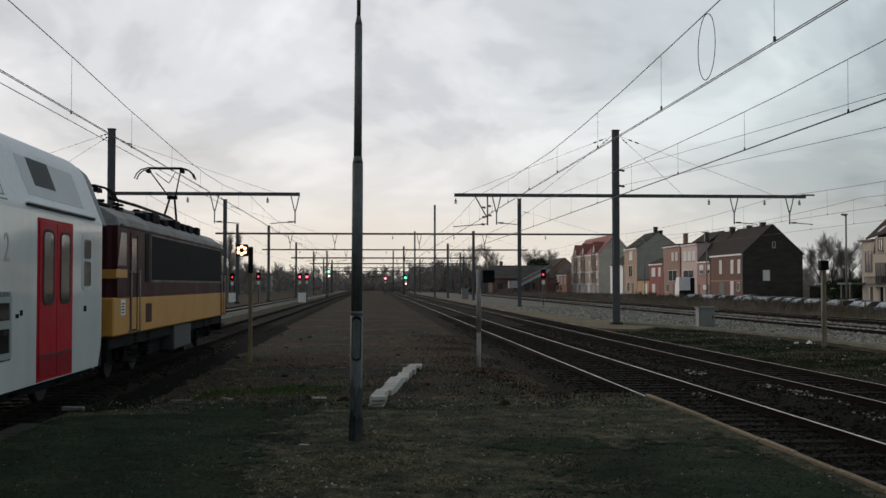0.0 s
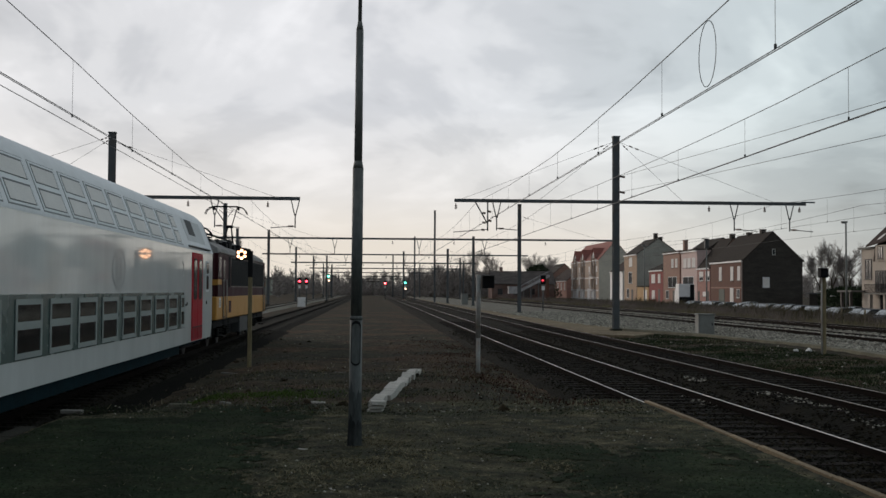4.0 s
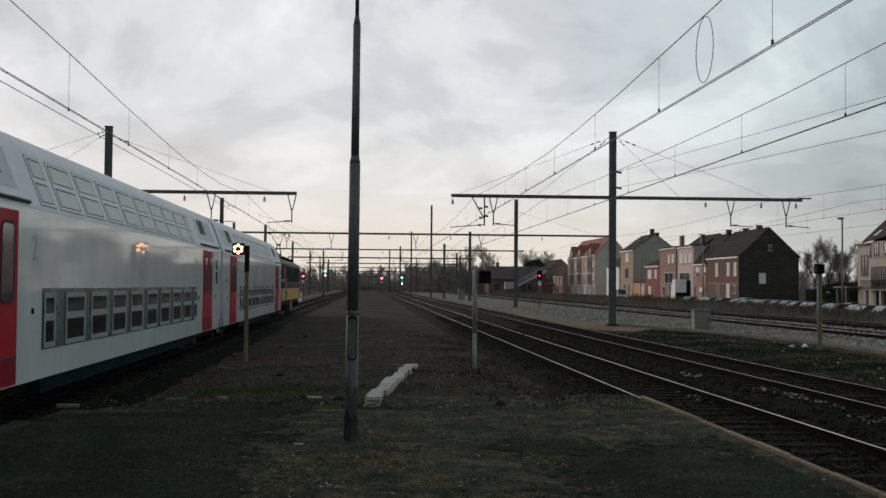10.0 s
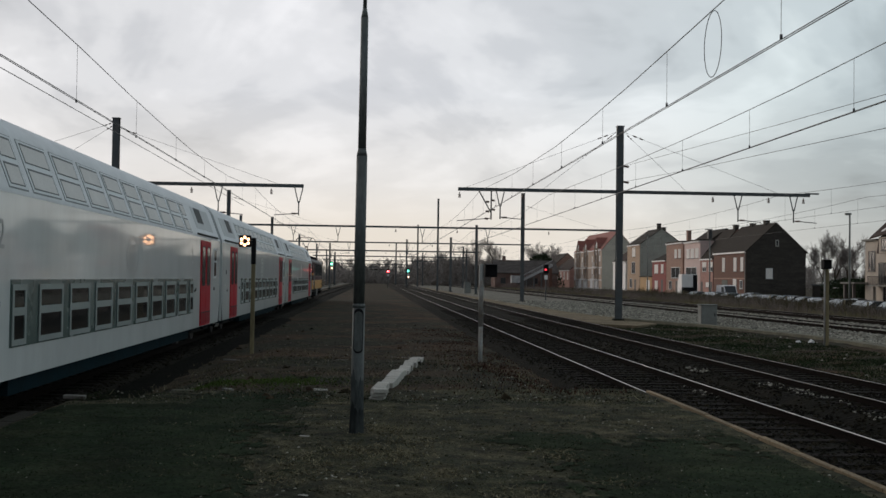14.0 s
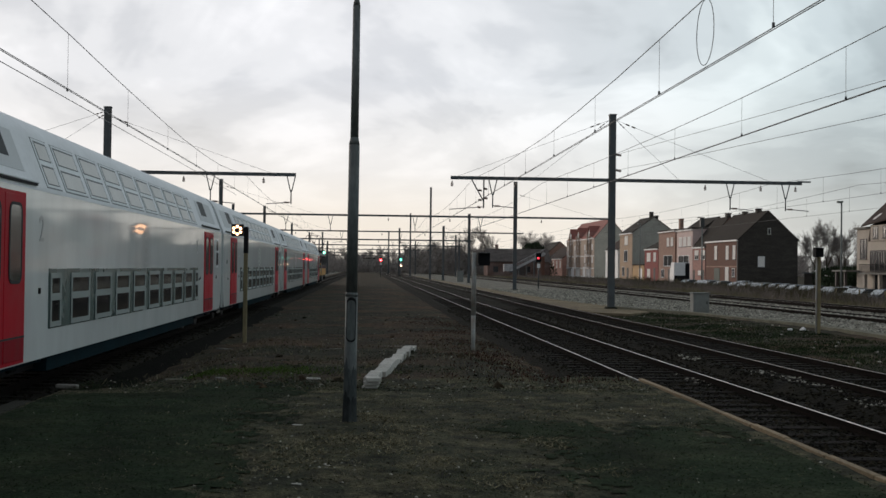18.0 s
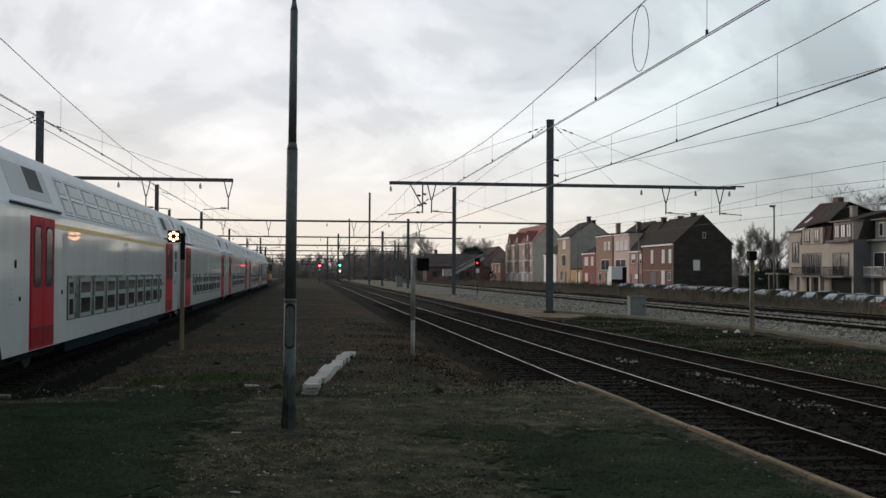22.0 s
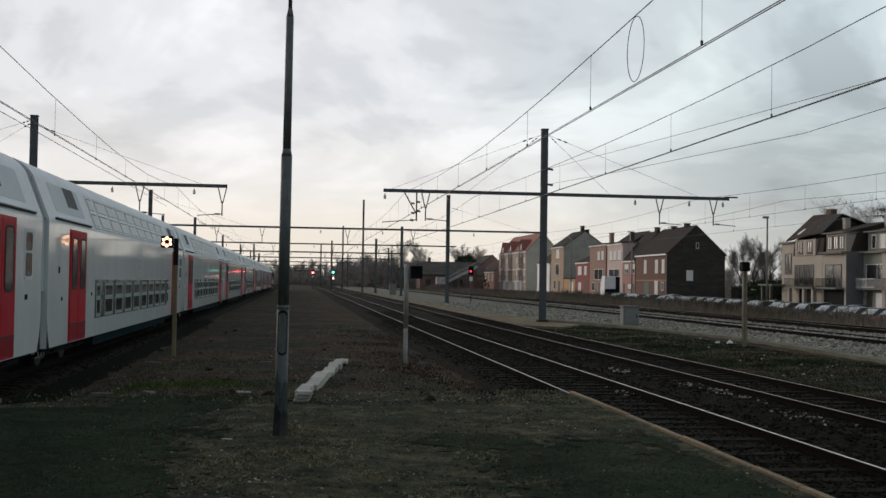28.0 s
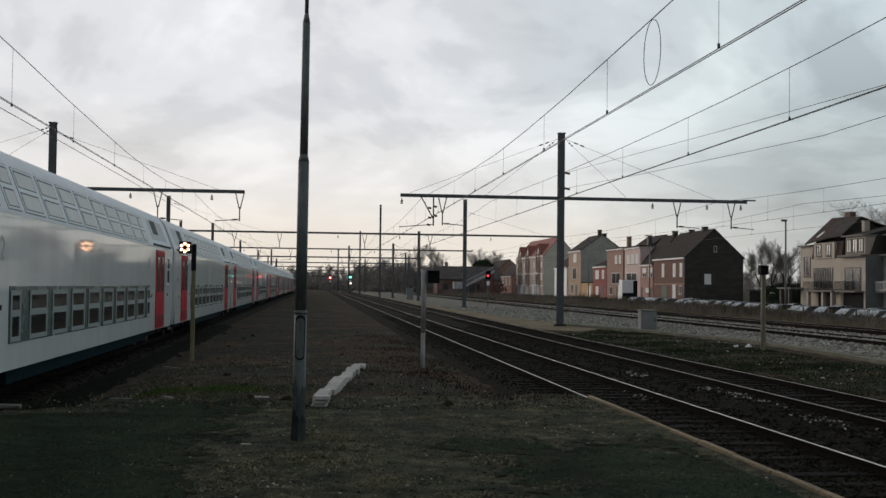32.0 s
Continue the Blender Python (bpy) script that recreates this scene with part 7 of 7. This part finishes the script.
blades("dry_weeds", [p for p in spots if p[0] <= 39.5], "dry_grass", "dry brown grass and weeds on the verge", "weeds", 3, 0.18, 0.75, 0.022, 0.8)
blades("low_weeds", low, "dry_grass", "short dry grass along the parking fence", "weeds", 5, 0.22, 0.75, 0.022, 0.8)
spots = []
while len(spots) < 4200:
    y = 45 + 290 * rng.random() ** 1.4
    x = rng.uniform(33, 43.2)
    if noise.noise((x * 0.3, y * 0.16, 8)) > 0.06:
        spots.append((x, y, ground_z(x, y) - 0.05))
blades("bramble_brush", spots, "twigs", "dark leafless bramble brush on the verge", "brush", 4, 0.5, 1.5, 0.014, 0.9, 4)
# brown brush along the parking fence
spots = []
while len(spots) < 15000:
    x, y = rng.uniform(39.6, 43.6), 72 + 190 * rng.random() ** 1.2
    if rng.random() < (0.55 if y > 104 else 0.15) + 0.9 * noise.noise((x * 0.4, y * 0.22, 41)):
        spots.append((x, y, ground_z(x, y) - 0.05))
blades("fence_brush", spots, "verge_brush", "brown leafless brush along the parking fence", "brush", 8, 0.4, 1.5, 0.018, 0.9, 2)
# loose bushes standing before the cars
bush = []
for b in range(75):
    cx, cy = rng.uniform(40.4, 43.2), 68 + 120 * rng.random() ** 1.1
    r, top = rng.uniform(0.6, 1.5), rng.uniform(1.0, 2.2)
    for _ in range(90):
        x, y = rng.gauss(cx, r * 0.5), rng.gauss(cy, r * 0.7)
        bush.append((x, y, ground_z(x, y) - 0.05 + max(0.0, top - 0.8) * rng.random()))
blades("loose_bushes", bush, "verge_brush", "leafless brown bushes standing before the parked cars", "bush", 12, 0.35, 0.95, 0.022, 1.1, 2)
# garden hedge behind the parking, beside the house with the balcony
spots = []
while len(spots) < 9000:
    x, y = rng.uniform(57.5, 70), rng.uniform(133, 143)
    top = 3.1 + 1.2 * noise.noise((x * 0.5, y * 0.4, 31))
    spots.append((x, y, street_z(y) + top * rng.random() ** 0.6))
blades("garden_hedge", spots, "hedge_leaf", "dark evergreen garden hedge between the houses", "hedge", 6, 0.15, 0.5, 0.10, 1.6)
spots = []
while len(spots) < 3600:
    x, y = rng.gauss(47.5, 2.6), rng.gauss(322, 2.2)
    top = 9.6 - 0.2 * (x - 47.5) ** 2
    if top > 1:
        spots.append((x, y, -0.3 + top * rng.random() ** 0.6))
blades("evergreen_clump", spots, "hedge_leaf", "dark evergreen clump behind the staircase", "bush", 9, 0.3, 0.9, 0.16, 1.6)
# fence posts along the verge
post_mesh = finish(boxes((-0.05, 0.05, -0.05, 0.05, -0.3, 1.6)), "fence_post", "wood_post")
fence = thing("post_fence", "row of weathered wooden fence posts with wire", "fence", pose(43.8, 0, 0))
for i in range(34):
    y = 58 + i * 5.0
    put("post", post_mesh, fence, pose(0, y, street_z(y)))
for dzz in (0.5, 1.0, 1.45):
    bm = B()
    tube(bm, [(0, 58 + i * 5.0, street_z(58 + i * 5.0) + dzz) for i in range(34)], 0.008, 4)
    part("fence_wire", bm, "wire", fence)


# far woods along the horizon
def woods(name, seed, count, place, label):
    rng = random.Random(seed)
    verts, faces = [], []

    def quad(p, q, w0, w1):
        d = (q - p).cross(Vector((p.x, p.y, 0.01))).normalized()
        n = len(verts)
        verts.extend([tuple(p - d * w0), tuple(p + d * w0), tuple(q + d * w1), tuple(q - d * w1)])
        faces.append((n, n + 1, n + 2, n + 3))

    for _ in range(count):
        x, y, h = place(rng)
        h *= rng.choice((0.7, 0.85, 1.0, 1.15))
        base = Vector((x, y, -0.4))
        quad(base, base + Vector((0, 0, h * 0.8)), 0.16, 0.05)
        for _ in range(60):
            f = rng.uniform(0.02, 0.9)
            p = base + Vector((rng.uniform(-0.4, 0.4), rng.uniform(-0.4, 0.4), h * f * 0.85))
            a = rng.uniform(0, 6.3)
            o = h * rng.uniform(0.1, 0.3) * (1.15 - f * 0.6)
            q = p + Vector((math.cos(a) * o, math.sin(a) * o, h * rng.uniform(0.05, 0.25)))
            quad(p, q, 0.11, 0.03)
            for _ in range(2):
                r = p.lerp(q, rng.uniform(0.4, 0.9))
                quad(r, r + Vector((rng.uniform(-1.3, 1.3), rng.uniform(-1.3, 1.3), rng.uniform(-0.2, 1.6))), 0.09, 0.02)
    me = bpy.data.meshes.new(name)
    me.from_pydata(verts, [], faces)
    me.materials.append(MATS["haze_twigs"])
    return tagged(new(name, me), label, "woods", kind="stuff")


def far_place(rng):
    a = radians(rng.uniform(-22, 33))
    d = rng.uniform(480, 720)
    return math.sin(a) * d, math.cos(a) * d, rng.uniform(6.5, 13) * d / 560


def side_place(rng):
    if rng.random() < 0.5:
        y = rng.uniform(300, 470)
        return -22 - rng.uniform(0, 60) - (y - 300) * 0.05, y, rng.uniform(5, 10)
    y = rng.uniform(330, 470)
    return 24 + rng.uniform(0, 90), y, rng.uniform(5, 9)


def line_place(rng):
    y = rng.uniform(330, 410)
    return (0.028 + 0.085 * rng.random()) * y, y, rng.uniform(6, 10.5)


woods("line_thicket", 23, 110, line_place, "leafless brown thicket beside the junction")
def mid_place(rng):
    y = rng.uniform(425, 462)
    return rng.uniform(-16, 16), y, rng.uniform(2.5, 6.0)


woods("junction_brush", 24, 60, mid_place, "low leafless brush before the far building")
woods("far_woods", 21, 900, far_place, "hazy leafless woods along the horizon")
woods("trackside_thicket", 22, 170, side_place, "leafless grey-brown thicket beside the line")


# ---- weeds, stones and litter on the platform and in the cess ----
def top_z(x, y):
    return max(rough_z(x, y), plat_z(x, y) if -4 < x < 4 and y < 17.4 - 0.12 * (4 - x) else -9)


spots = []
rng = random.Random(31)
while len(spots) < 4200:
    x, y = rng.uniform(-2.6, 3.6), rng.uniform(6.8, 14.6)
    dens = 0.03 + 2.2 * max(0, noise.noise((x * 2.3, y * 2.3, 5)) - 0.08) + 0.15 * max(0, 1 - math.hypot((x - 0.2) / 1.4, (y - 9.2) / 1.6))
    if rng.random() < dens:
        spots.append((x, y, plat_z(x, y)))
mat_spots = []
while len(mat_spots) < 34000:
    x, y = rng.uniform(-3.9, 4.05), rng.uniform(6.3, 17.2)
    if rng.random() < 0.35 + 1.2 * noise.noise((x * 0.9, y * 0.9, 11)) - 0.4 * (x < -1.0) and top_z(x, y) > 0.2:
        mat_spots.append((x, y, plat_z(x, y) - 0.003))
blades("turf_mat", mat_spots, "turf", "thin trodden grey-green turf over the platform", "grass", 36, 0.004, 0.013, 0.003, 1.2, 2)
def moss_cover(x, y):
    """How much of the platform the dark moss covers: its train side, and the corner by the main track."""
    left = (-0.75 - x) / 1.1
    # besides moss, the corner patch paints in the lens's falloff
    corner = min((x - 1.3) / 0.9, (12.4 - y) / 2.4)
    return max(left, corner) + 0.55 * noise.noise((x * 0.9, y * 0.9, 51)) + 0.45 * noise.noise((x * 3.3, y * 3.3, 52)) + 0.5 * noise.noise((x * 9.0, y * 7.0, 53))


cell = 0.055
verts, faces, seen = [], [], {}
for i in range(int(7.9 / cell)):
    for j in range(int(11.5 / cell)):
        x, y = -3.95 + i * cell, 5.6 + j * cell
        if moss_cover(x, y) > 0.35 and y < 16.9 - 0.12 * (4.0 - x) - (1.3 if x < -2.4 else 0.0):
            ids = []
            for a, b in ((i, j), (i + 1, j), (i + 1, j + 1), (i, j + 1)):
                if (a, b) not in seen:
                    px, py = -3.95 + a * cell + 0.02 * noise.noise((a * 0.7, b * 0.7, 3)), 5.6 + b * cell + 0.02 * noise.noise((a * 0.7, b * 0.7, 9))
                    seen[(a, b)] = len(verts)
                    verts.append((px, py, plat_z(px, py) + 0.008 + 0.006 * noise.noise((px * 4, py * 4, 5))))
                ids.append(seen[(a, b)])
            faces.append(ids)
me = bpy.data.meshes.new("moss_carpet")
me.from_pydata(verts, [], faces)
me.polygons.foreach_set("use_smooth", [True] * len(faces))
me.materials.append(MATS["moss_carpet"])
tagged(new("moss_carpet", me), "dark green moss grown over the platform earth", "moss", kind="stuff")
moss_spots = []
while len(moss_spots) < 16000:
    x, y = rng.uniform(-3.95, 4.05), rng.uniform(6.2, 16.5)
    if moss_cover(x, y) > rng.uniform(0.0, 0.9) and top_z(x, y) > 0.2:
        moss_spots.append((x, y, plat_z(x, y) + 0.006))
blades("moss_film", moss_spots, "dark_moss", "short dark turf among the moss", "moss", 38, 0.005, 0.015, 0.005, 1.6)
straw = []
for cx, cy, sx, sy, n in ((0.02, 12.7, 0.18, 0.2, 170), (0.15, 12.3, 0.22, 0.3, 260), (0.39, 11.5, 0.2, 0.3, 260), (-0.2, 11.1, 0.25, 0.3, 320), (-0.68, 10.45, 0.2, 0.3, 240), (-0.71, 9.44, 0.25, 0.25, 220),
                          (0.02, 10.86, 0.25, 0.3, 280), (0.27, 10.56, 0.2, 0.3, 240), (0.63, 9.74, 0.2, 0.25, 200), (1.18, 8.72, 0.2, 0.25, 200), (-0.52, 9.9, 0.3, 0.3, 240),
                          (1.71, 10.83, 0.12, 0.2, 150), (1.87, 10.6, 0.12, 0.18, 120), (2.02, 9.22, 0.14, 0.2, 120), (2.1, 12.7, 0.3, 0.4, 100), (-1.4, 10.2, 0.4, 0.5, 90)):
    for _ in range(n // 2):
        x, y = rng.gauss(cx, sx * 0.8), rng.gauss(cy, sy * 0.8)
        straw.append((x, y, plat_z(x, y)))
blades("straw_tufts", straw, "straw", "pale flattened straw tufts round the pole's foot", "grass", 37, 0.008, 0.024, 0.005, 4.5, 3)
blades("dry_turf", spots, "litter_grass", "flattened dry grass tufts on the platform", "grass", 32, 0.006, 0.018, 0.004, 4.0, 2)
spots = []
while len(spots) < 2000:
    x, y = rng.uniform(-4.5, 4.2), rng.uniform(15.5, 34)
    if rng.random() < 0.15 + max(0, noise.noise((x * 0.8, y * 0.8, 15))):
        spots.append((x, y, top_z(x, y)))
blades("cess_weeds", spots, "litter_grass", "sparse dry weeds on the cinders", "weeds", 33, 0.02, 0.09, 0.008, 1.5)
spots = []
while len(spots) < 15000:
    x, y = rng.uniform(-4.3, 4.2), 15.2 + 13 * rng.random() ** 1.3
    if rng.random() < 0.45 + 1.1 * noise.noise((x * 0.6, y * 0.5, 81)):
        spots.append((x, y, top_z(x, y)))
blades("cess_turf", spots, "dark_moss", "thin dark turf and moss over the cinders", "grass", 42, 0.005, 0.018, 0.006, 1.8)
spots = []
while len(spots) < 5500:
    x, y = 3.2 + rng.gauss(0, 0.9), 16.5 + 34 * rng.random() ** 1.3
    if rng.random() < 0.5 + 0.9 * noise.noise((x * 0.7, y * 0.35, 71)) and x < 4.7:
        spots.append((x, y, top_z(x, y)))
blades("rust_litter", spots, "rust_litter", "rust-red dead litter beside the main track", "litter", 40, 0.015, 0.05, 0.012, 1.5)
spots = []
while len(spots) < 2200:
    cx, cy, sx = rng.choice(((-1.43, 18.8, 0.42), (-1.43, 18.8, 0.42), (-2.45, 18.2, 0.25), (-1.9, 18.5, 0.9)))
    x, y = rng.gauss(cx, sx), rng.gauss(cy, sx)
    spots.append((x, y, top_z(x, y)))
blades("moss_patch", spots, "moss", "low green moss and grass patch", "moss", 34, 0.01, 0.035, 0.012, 1.0)
spots = []
while len(spots) < 2600:
    x, y = rng.uniform(11.2, 15.4), rng.uniform(20, 62)
    if noise.noise((x * 0.5, y * 0.3, 25)) > 0.0:
        spots.append((x, y, ground_z(x, y) - 0.01))
bank = []
while len(bank) < 60000:
    x, y = rng.uniform(11.0, 16.0), 16 + 48 * rng.random() ** 1.2
    if rng.random() < 0.6 + 0.9 * noise.noise((x * 0.5, y * 0.4, 61)):
        bank.append((x, y, ground_z(x, y) - 0.01))
blades("bank_moss", bank, "dark_moss", "dark green turf on the bank beside the second track", "grass", 39, 0.02, 0.06, 0.013, 1.8)
blades("bank_grass", spots, "turf", "dry grass on the bank beside the second track", "grass", 35, 0.03, 0.11, 0.007, 1.4)


def stones(name, count, place, lo, hi, material, label, seed):
    rng = random.Random(seed)
    verts, faces = [], []
    shape = [Vector((1, 0, 0)), Vector((0.2, 0.9, 0.1)), Vector((-0.9, 0.3, 0)), Vector((-0.3, -0.9, 0.1)), Vector((0.05, 0.05, 0.8)), Vector((0, 0, -0.5))]
    tris = ((0, 1, 4), (1, 2, 4), (2, 3, 4), (3, 0, 4), (1, 0, 5), (2, 1, 5), (3, 2, 5), (0, 3, 5))
    for _ in range(count):
        x, y, z = place(rng)
        s = rng.uniform(lo, hi)
        turn = Euler((rng.uniform(-0.4, 0.4), rng.uniform(-0.4, 0.4), rng.uniform(0, 6.3))).to_matrix()
        n = len(verts)
        for v in shape:
            q = turn @ Vector((v.x * s * rng.uniform(0.7, 1.2), v.y * s * rng.uniform(0.7, 1.2), v.z * s * rng.uniform(0.6, 1.0)))
            verts.append((x + q.x, y + q.y, z + q.z))
        faces += [(n + a, n + b, n + c) for a, b, c in tris]
    me = bpy.data.meshes.new(name)
    me.from_pydata(verts, [], faces)
    me.materials.append(MATS[material])
    return tagged(new(name, me), label, "stones", kind="stuff")


def on_platform(rng):
    x, y = rng.uniform(-3.9, 4.0), rng.uniform(6.5, 17)
    return x, y, top_z(x, y)


def on_cess(rng):
    x, y = rng.uniform(-4.8, 4.2), 15.5 + 40 * rng.random() ** 1.8
    return x, y, top_z(x, y)


def between_tracks(rng):
    cx, cy = rng.choice(((7.82, 26.7), (8.2, 23.0), (8.3, 21.8), (8.33, 21.3), (8.34, 20.4), (8.15, 17.75), (8.11, 17.1), (6.32, 21.4)))
    x, y = rng.gauss(cx, 0.12), rng.gauss(cy, 0.45)
    return x, y, -0.13


def in_beds(rng):
    tx = rng.choice((TRACKS["right"], TRACKS["second"], TRACKS["left"]))
    if rng.random() < 0.35:
        x, y = rng.uniform(4.4, 11.2), 9 + 50 * rng.random() ** 1.6
        d = min(abs(x - TRACKS["right"]), abs(x - TRACKS["second"]))
        return x, y, max(-0.125 - max(0, d - 1.45) * 0.4, rough_z(x, y) + 0.01)
    x, y = tx + rng.uniform(-1.6, 1.6), 9 + 50 * rng.random() ** 1.6
    return x, y, -0.125 - max(0, abs(x - tx) - 1.45) * 0.4


def on_apron(rng):
    y = 24 + 90 * rng.random() ** 1.5
    x = rng.uniform(lerp_table([(29, 17.1), (43, 17.85), (53.5, 16.5), (61.8, 14.35), (74, 13.1), (121, 12.0)], y), 30.5)
    d = min(abs(x - TRACKS["yard"]), abs(x - TRACKS["far_yard"]))
    if abs(x - TRACKS["yard"]) < 0.69:
        return x, y, -0.04
    return x, y, -0.15 if d > 2.1 else -0.125


def on_bank(rng):
    x, y = rng.uniform(11.0, 16.2), rng.uniform(17, 60)
    return x, y, ground_z(x, y)


stones("platform_grit", 900, on_platform, 0.005, 0.02, "stone_chip", "small pale stones scattered over the platform", 41)
stones("platform_clods", 2600, on_platform, 0.006, 0.024, "platform_earth", "dark clods and cinders on the platform", 47)
stones("cess_grit", 800, on_cess, 0.008, 0.035, "stone_chip", "small pale stones scattered over the cinders", 42)
stones("cess_clinker", 2500, on_cess, 0.012, 0.035, "cinder", "dark clinker lumps on the cess", 48)
stones("dark_clods", 60, on_cess, 0.05, 0.13, "cinder", "dark clods of turned earth on the cess", 49)
stones("pale_rubble", 230, between_tracks, 0.015, 0.055, "stone_chip", "pale broken stones between the tracks", 43)
stones("dark_ballast_stones", 38000, in_beds, 0.02, 0.05, "ballast_chip", "rusty dark ballast stones in the track beds", 44)
stones("pale_ballast_stones", 42000, on_apron, 0.03, 0.10, "stone_chip", "grey crushed ballast stones of the yard", 45)
stones("bank_rubble", 260, on_bank, 0.015, 0.075, "stone_chip", "stones and rubble on the bank", 46)


# ---- loose slabs and blocks ----
rng = random.Random(51)
for i in range(9):
    f = i / 8
    x, y = 0.12 + 0.93 * f ** 0.95 + rng.uniform(-0.02, 0.02), 16.75 + 9.9 * f
    loose_block(x, y, -5.6 + rng.uniform(-3.0, 3.0), rng.uniform(0.175, 0.215), rng.uniform(1.02, 1.16), rng.uniform(0.09, 0.15), rng.uniform(-1.5, 1.5))
for i in range(3):
    b = loose_block(0.07 + 0.015 * i, 15.75 - 0.04 * i, -8 + 7 * i, 0.21, 0.24, 0.055)
    b.location.z += 0.057 * i
loose_block(0.10, 16.15, -7, 0.19, 0.30, 0.15)
loose_block(-0.82, 17.15, 75, 0.14, 0.26, 0.05, label="flat pale concrete slab fragment on the cinders", name="concrete_slab")
loose_block(-3.6, 29.9, 48, 0.07, 0.9, 0.04, material="concrete", label="pale plank lying on the cinders", name="plank")
loose_block(-0.325, 9.6, 25, 0.035, 0.40, 0.022, label="splinter of pale wood on the platform", name="wood_splinter")
loose_block(-0.12, 8.99, 54, 0.022, 0.34, 0.018, label="thin splinter of pale wood on the platform", name="wood_splinter")
loose_block(-0.52, 8.72, 80, 0.03, 0.09, 0.02, label="small pale chip on the platform", name="flat_stone")
loose_block(-0.71, 12.0, 70, 0.05, 0.12, 0.025, label="small flat pale stone on the platform", name="flat_stone")
loose_block(-2.11, 16.7, 40, 0.08, 0.2, 0.05, material="concrete", label="broken concrete lump at the platform end", name="edge_slab")
loose_block(-2.82, 17.9, 86, 0.10, 0.62, 0.05, material="old_concrete", label="weathered kerb slab half sunk in the turf", name="sunken_slab")
loose_block(4.75, 21.4, 97, 0.05, 0.9, 0.05, material="concrete", label="pale concrete bar at the end of the kerb", name="kerb_bar")
loose_block(-4.02, 15.6, 80, 0.09, 0.3, 0.05, material="concrete", label="broken edge slab at the platform end", name="edge_slab")
loose_block(-0.75, 27.5, 85, 0.1, 0.3, 0.03, material="concrete", label="flat pale stone on the cinders", name="flat_stone")
loose_block(0.7, 29.0, 80, 0.1, 0.5, 0.03, material="concrete", label="flat pale slab near the block row", name="flat_slab")
for dx1, dy1, sx, sy, sz, tx, ty, tz in ((0, 0, 0.17, 0.12, 0.20, 18, 24, 20), (-0.42, 0.1, 0.10, 0.12, 0.16, -14, 10, 70), (0.35, -0.5, 0.09, 0.05, 0.06, 5, -12, 40)):
    bm = B()
    extrude(bm, [(-sx, -sy * 0.6), (-sx * 0.3, -sy), (sx * 0.9, -sy * 0.7), (sx, sy * 0.5), (sx * 0.1, sy), (-sx * 0.8, sy * 0.7)], "z", 0, sz)
    for k, v in enumerate(bm.verts):
        if v.co.z > 0.01:
            v.co = Vector((v.co.x * 0.6 + 0.02 * (-1) ** k, v.co.y * 0.7, v.co.z * (0.55 + 0.15 * (k % 4))))
    tagged(part("white_rubble", bm, "white_sign", None, bevel=0.008, at=pose(16.0 + dx1, 40.6 + dy1, -0.27, tx, ty, tz)), "white broken stone lump beside the signal post", "rubble")


# ---- pieces of the setting ----
stone = finish(boxes((-0.036, 0.036, -0.495, 0.495, -0.5, 0.02)), "edge_stone", "kerb_stone", 0.005)
rng = random.Random(61)
for i in range(28):
    y = -9.5 + i * 1.0
    if y < 17.2:
        put("edge_stone", stone, PLATFORM, pose(4.185 + rng.uniform(-0.006, 0.006), y, PLAT + rng.uniform(-0.006, 0.004), 0, rng.uniform(-0.8, 0.8), rng.uniform(-0.5, 0.5)))
dark = finish(boxes((-0.12, 0.12, -0.49, 0.49, -0.5, 0.01)), "edge_slab", "kerb_dark", 0.015)
for i in range(24):
    y = -9.5 + i * 1.0
    if y < 14.5:
        put("edge_slab", dark, PLATFORM, pose(-4.13 + rng.uniform(-0.01, 0.01), y, PLAT + rng.uniform(-0.015, 0.0), 0, 0, rng.uniform(-0.6, 0.6)))
sleeper = finish(boxes((-1.28, 1.28, -0.12, 0.12, -0.30, -0.115)), "sleeper", "sleeper_wood", 0.01)
for trk, y0, n in ((T_R1, 8.0, 110), (T_R2, 14.0, 90), (T_L, 10.0, 80), (T_R4, 30.0, 90)):
    for i in range(n):
        put("sleeper", sleeper, trk, pose(rng.uniform(-0.03, 0.03), y0 + i * 0.62, rng.uniform(-0.006, 0.006), 0, 0, rng.uniform(-0.8, 0.8)))


def van_y(t):
    """The van's nose along the street: it comes down from far up the street and passes out of sight."""
    return lerp_table(VAN_ROWS, t)


def motions():
    """The train draws out along its track, gathering speed; the van drives towards the station."""
    steps = [0.5 * i for i in range(65)]
    for k, c in enumerate(coaches):
        walk(c, [(t, pose(TRAIN_X, joint_y(t) - k * COACH, 0)) for t in steps])
    walk(loco, [(t, pose(TRAIN_X, joint_y(t), 0)) for t in steps])
    walk(VAN, [(t, pose(51.6, van_y(t), street_z(van_y(t)) + 0.03, 0, 0, 90)) for t in steps])


VAN_ROWS = [(0, 400), (6, 295), (9, 243), (12, 192.5), (14.5, 152), (17, 112.5), (20, 66), (24, 5), (32, -116)]
motions()
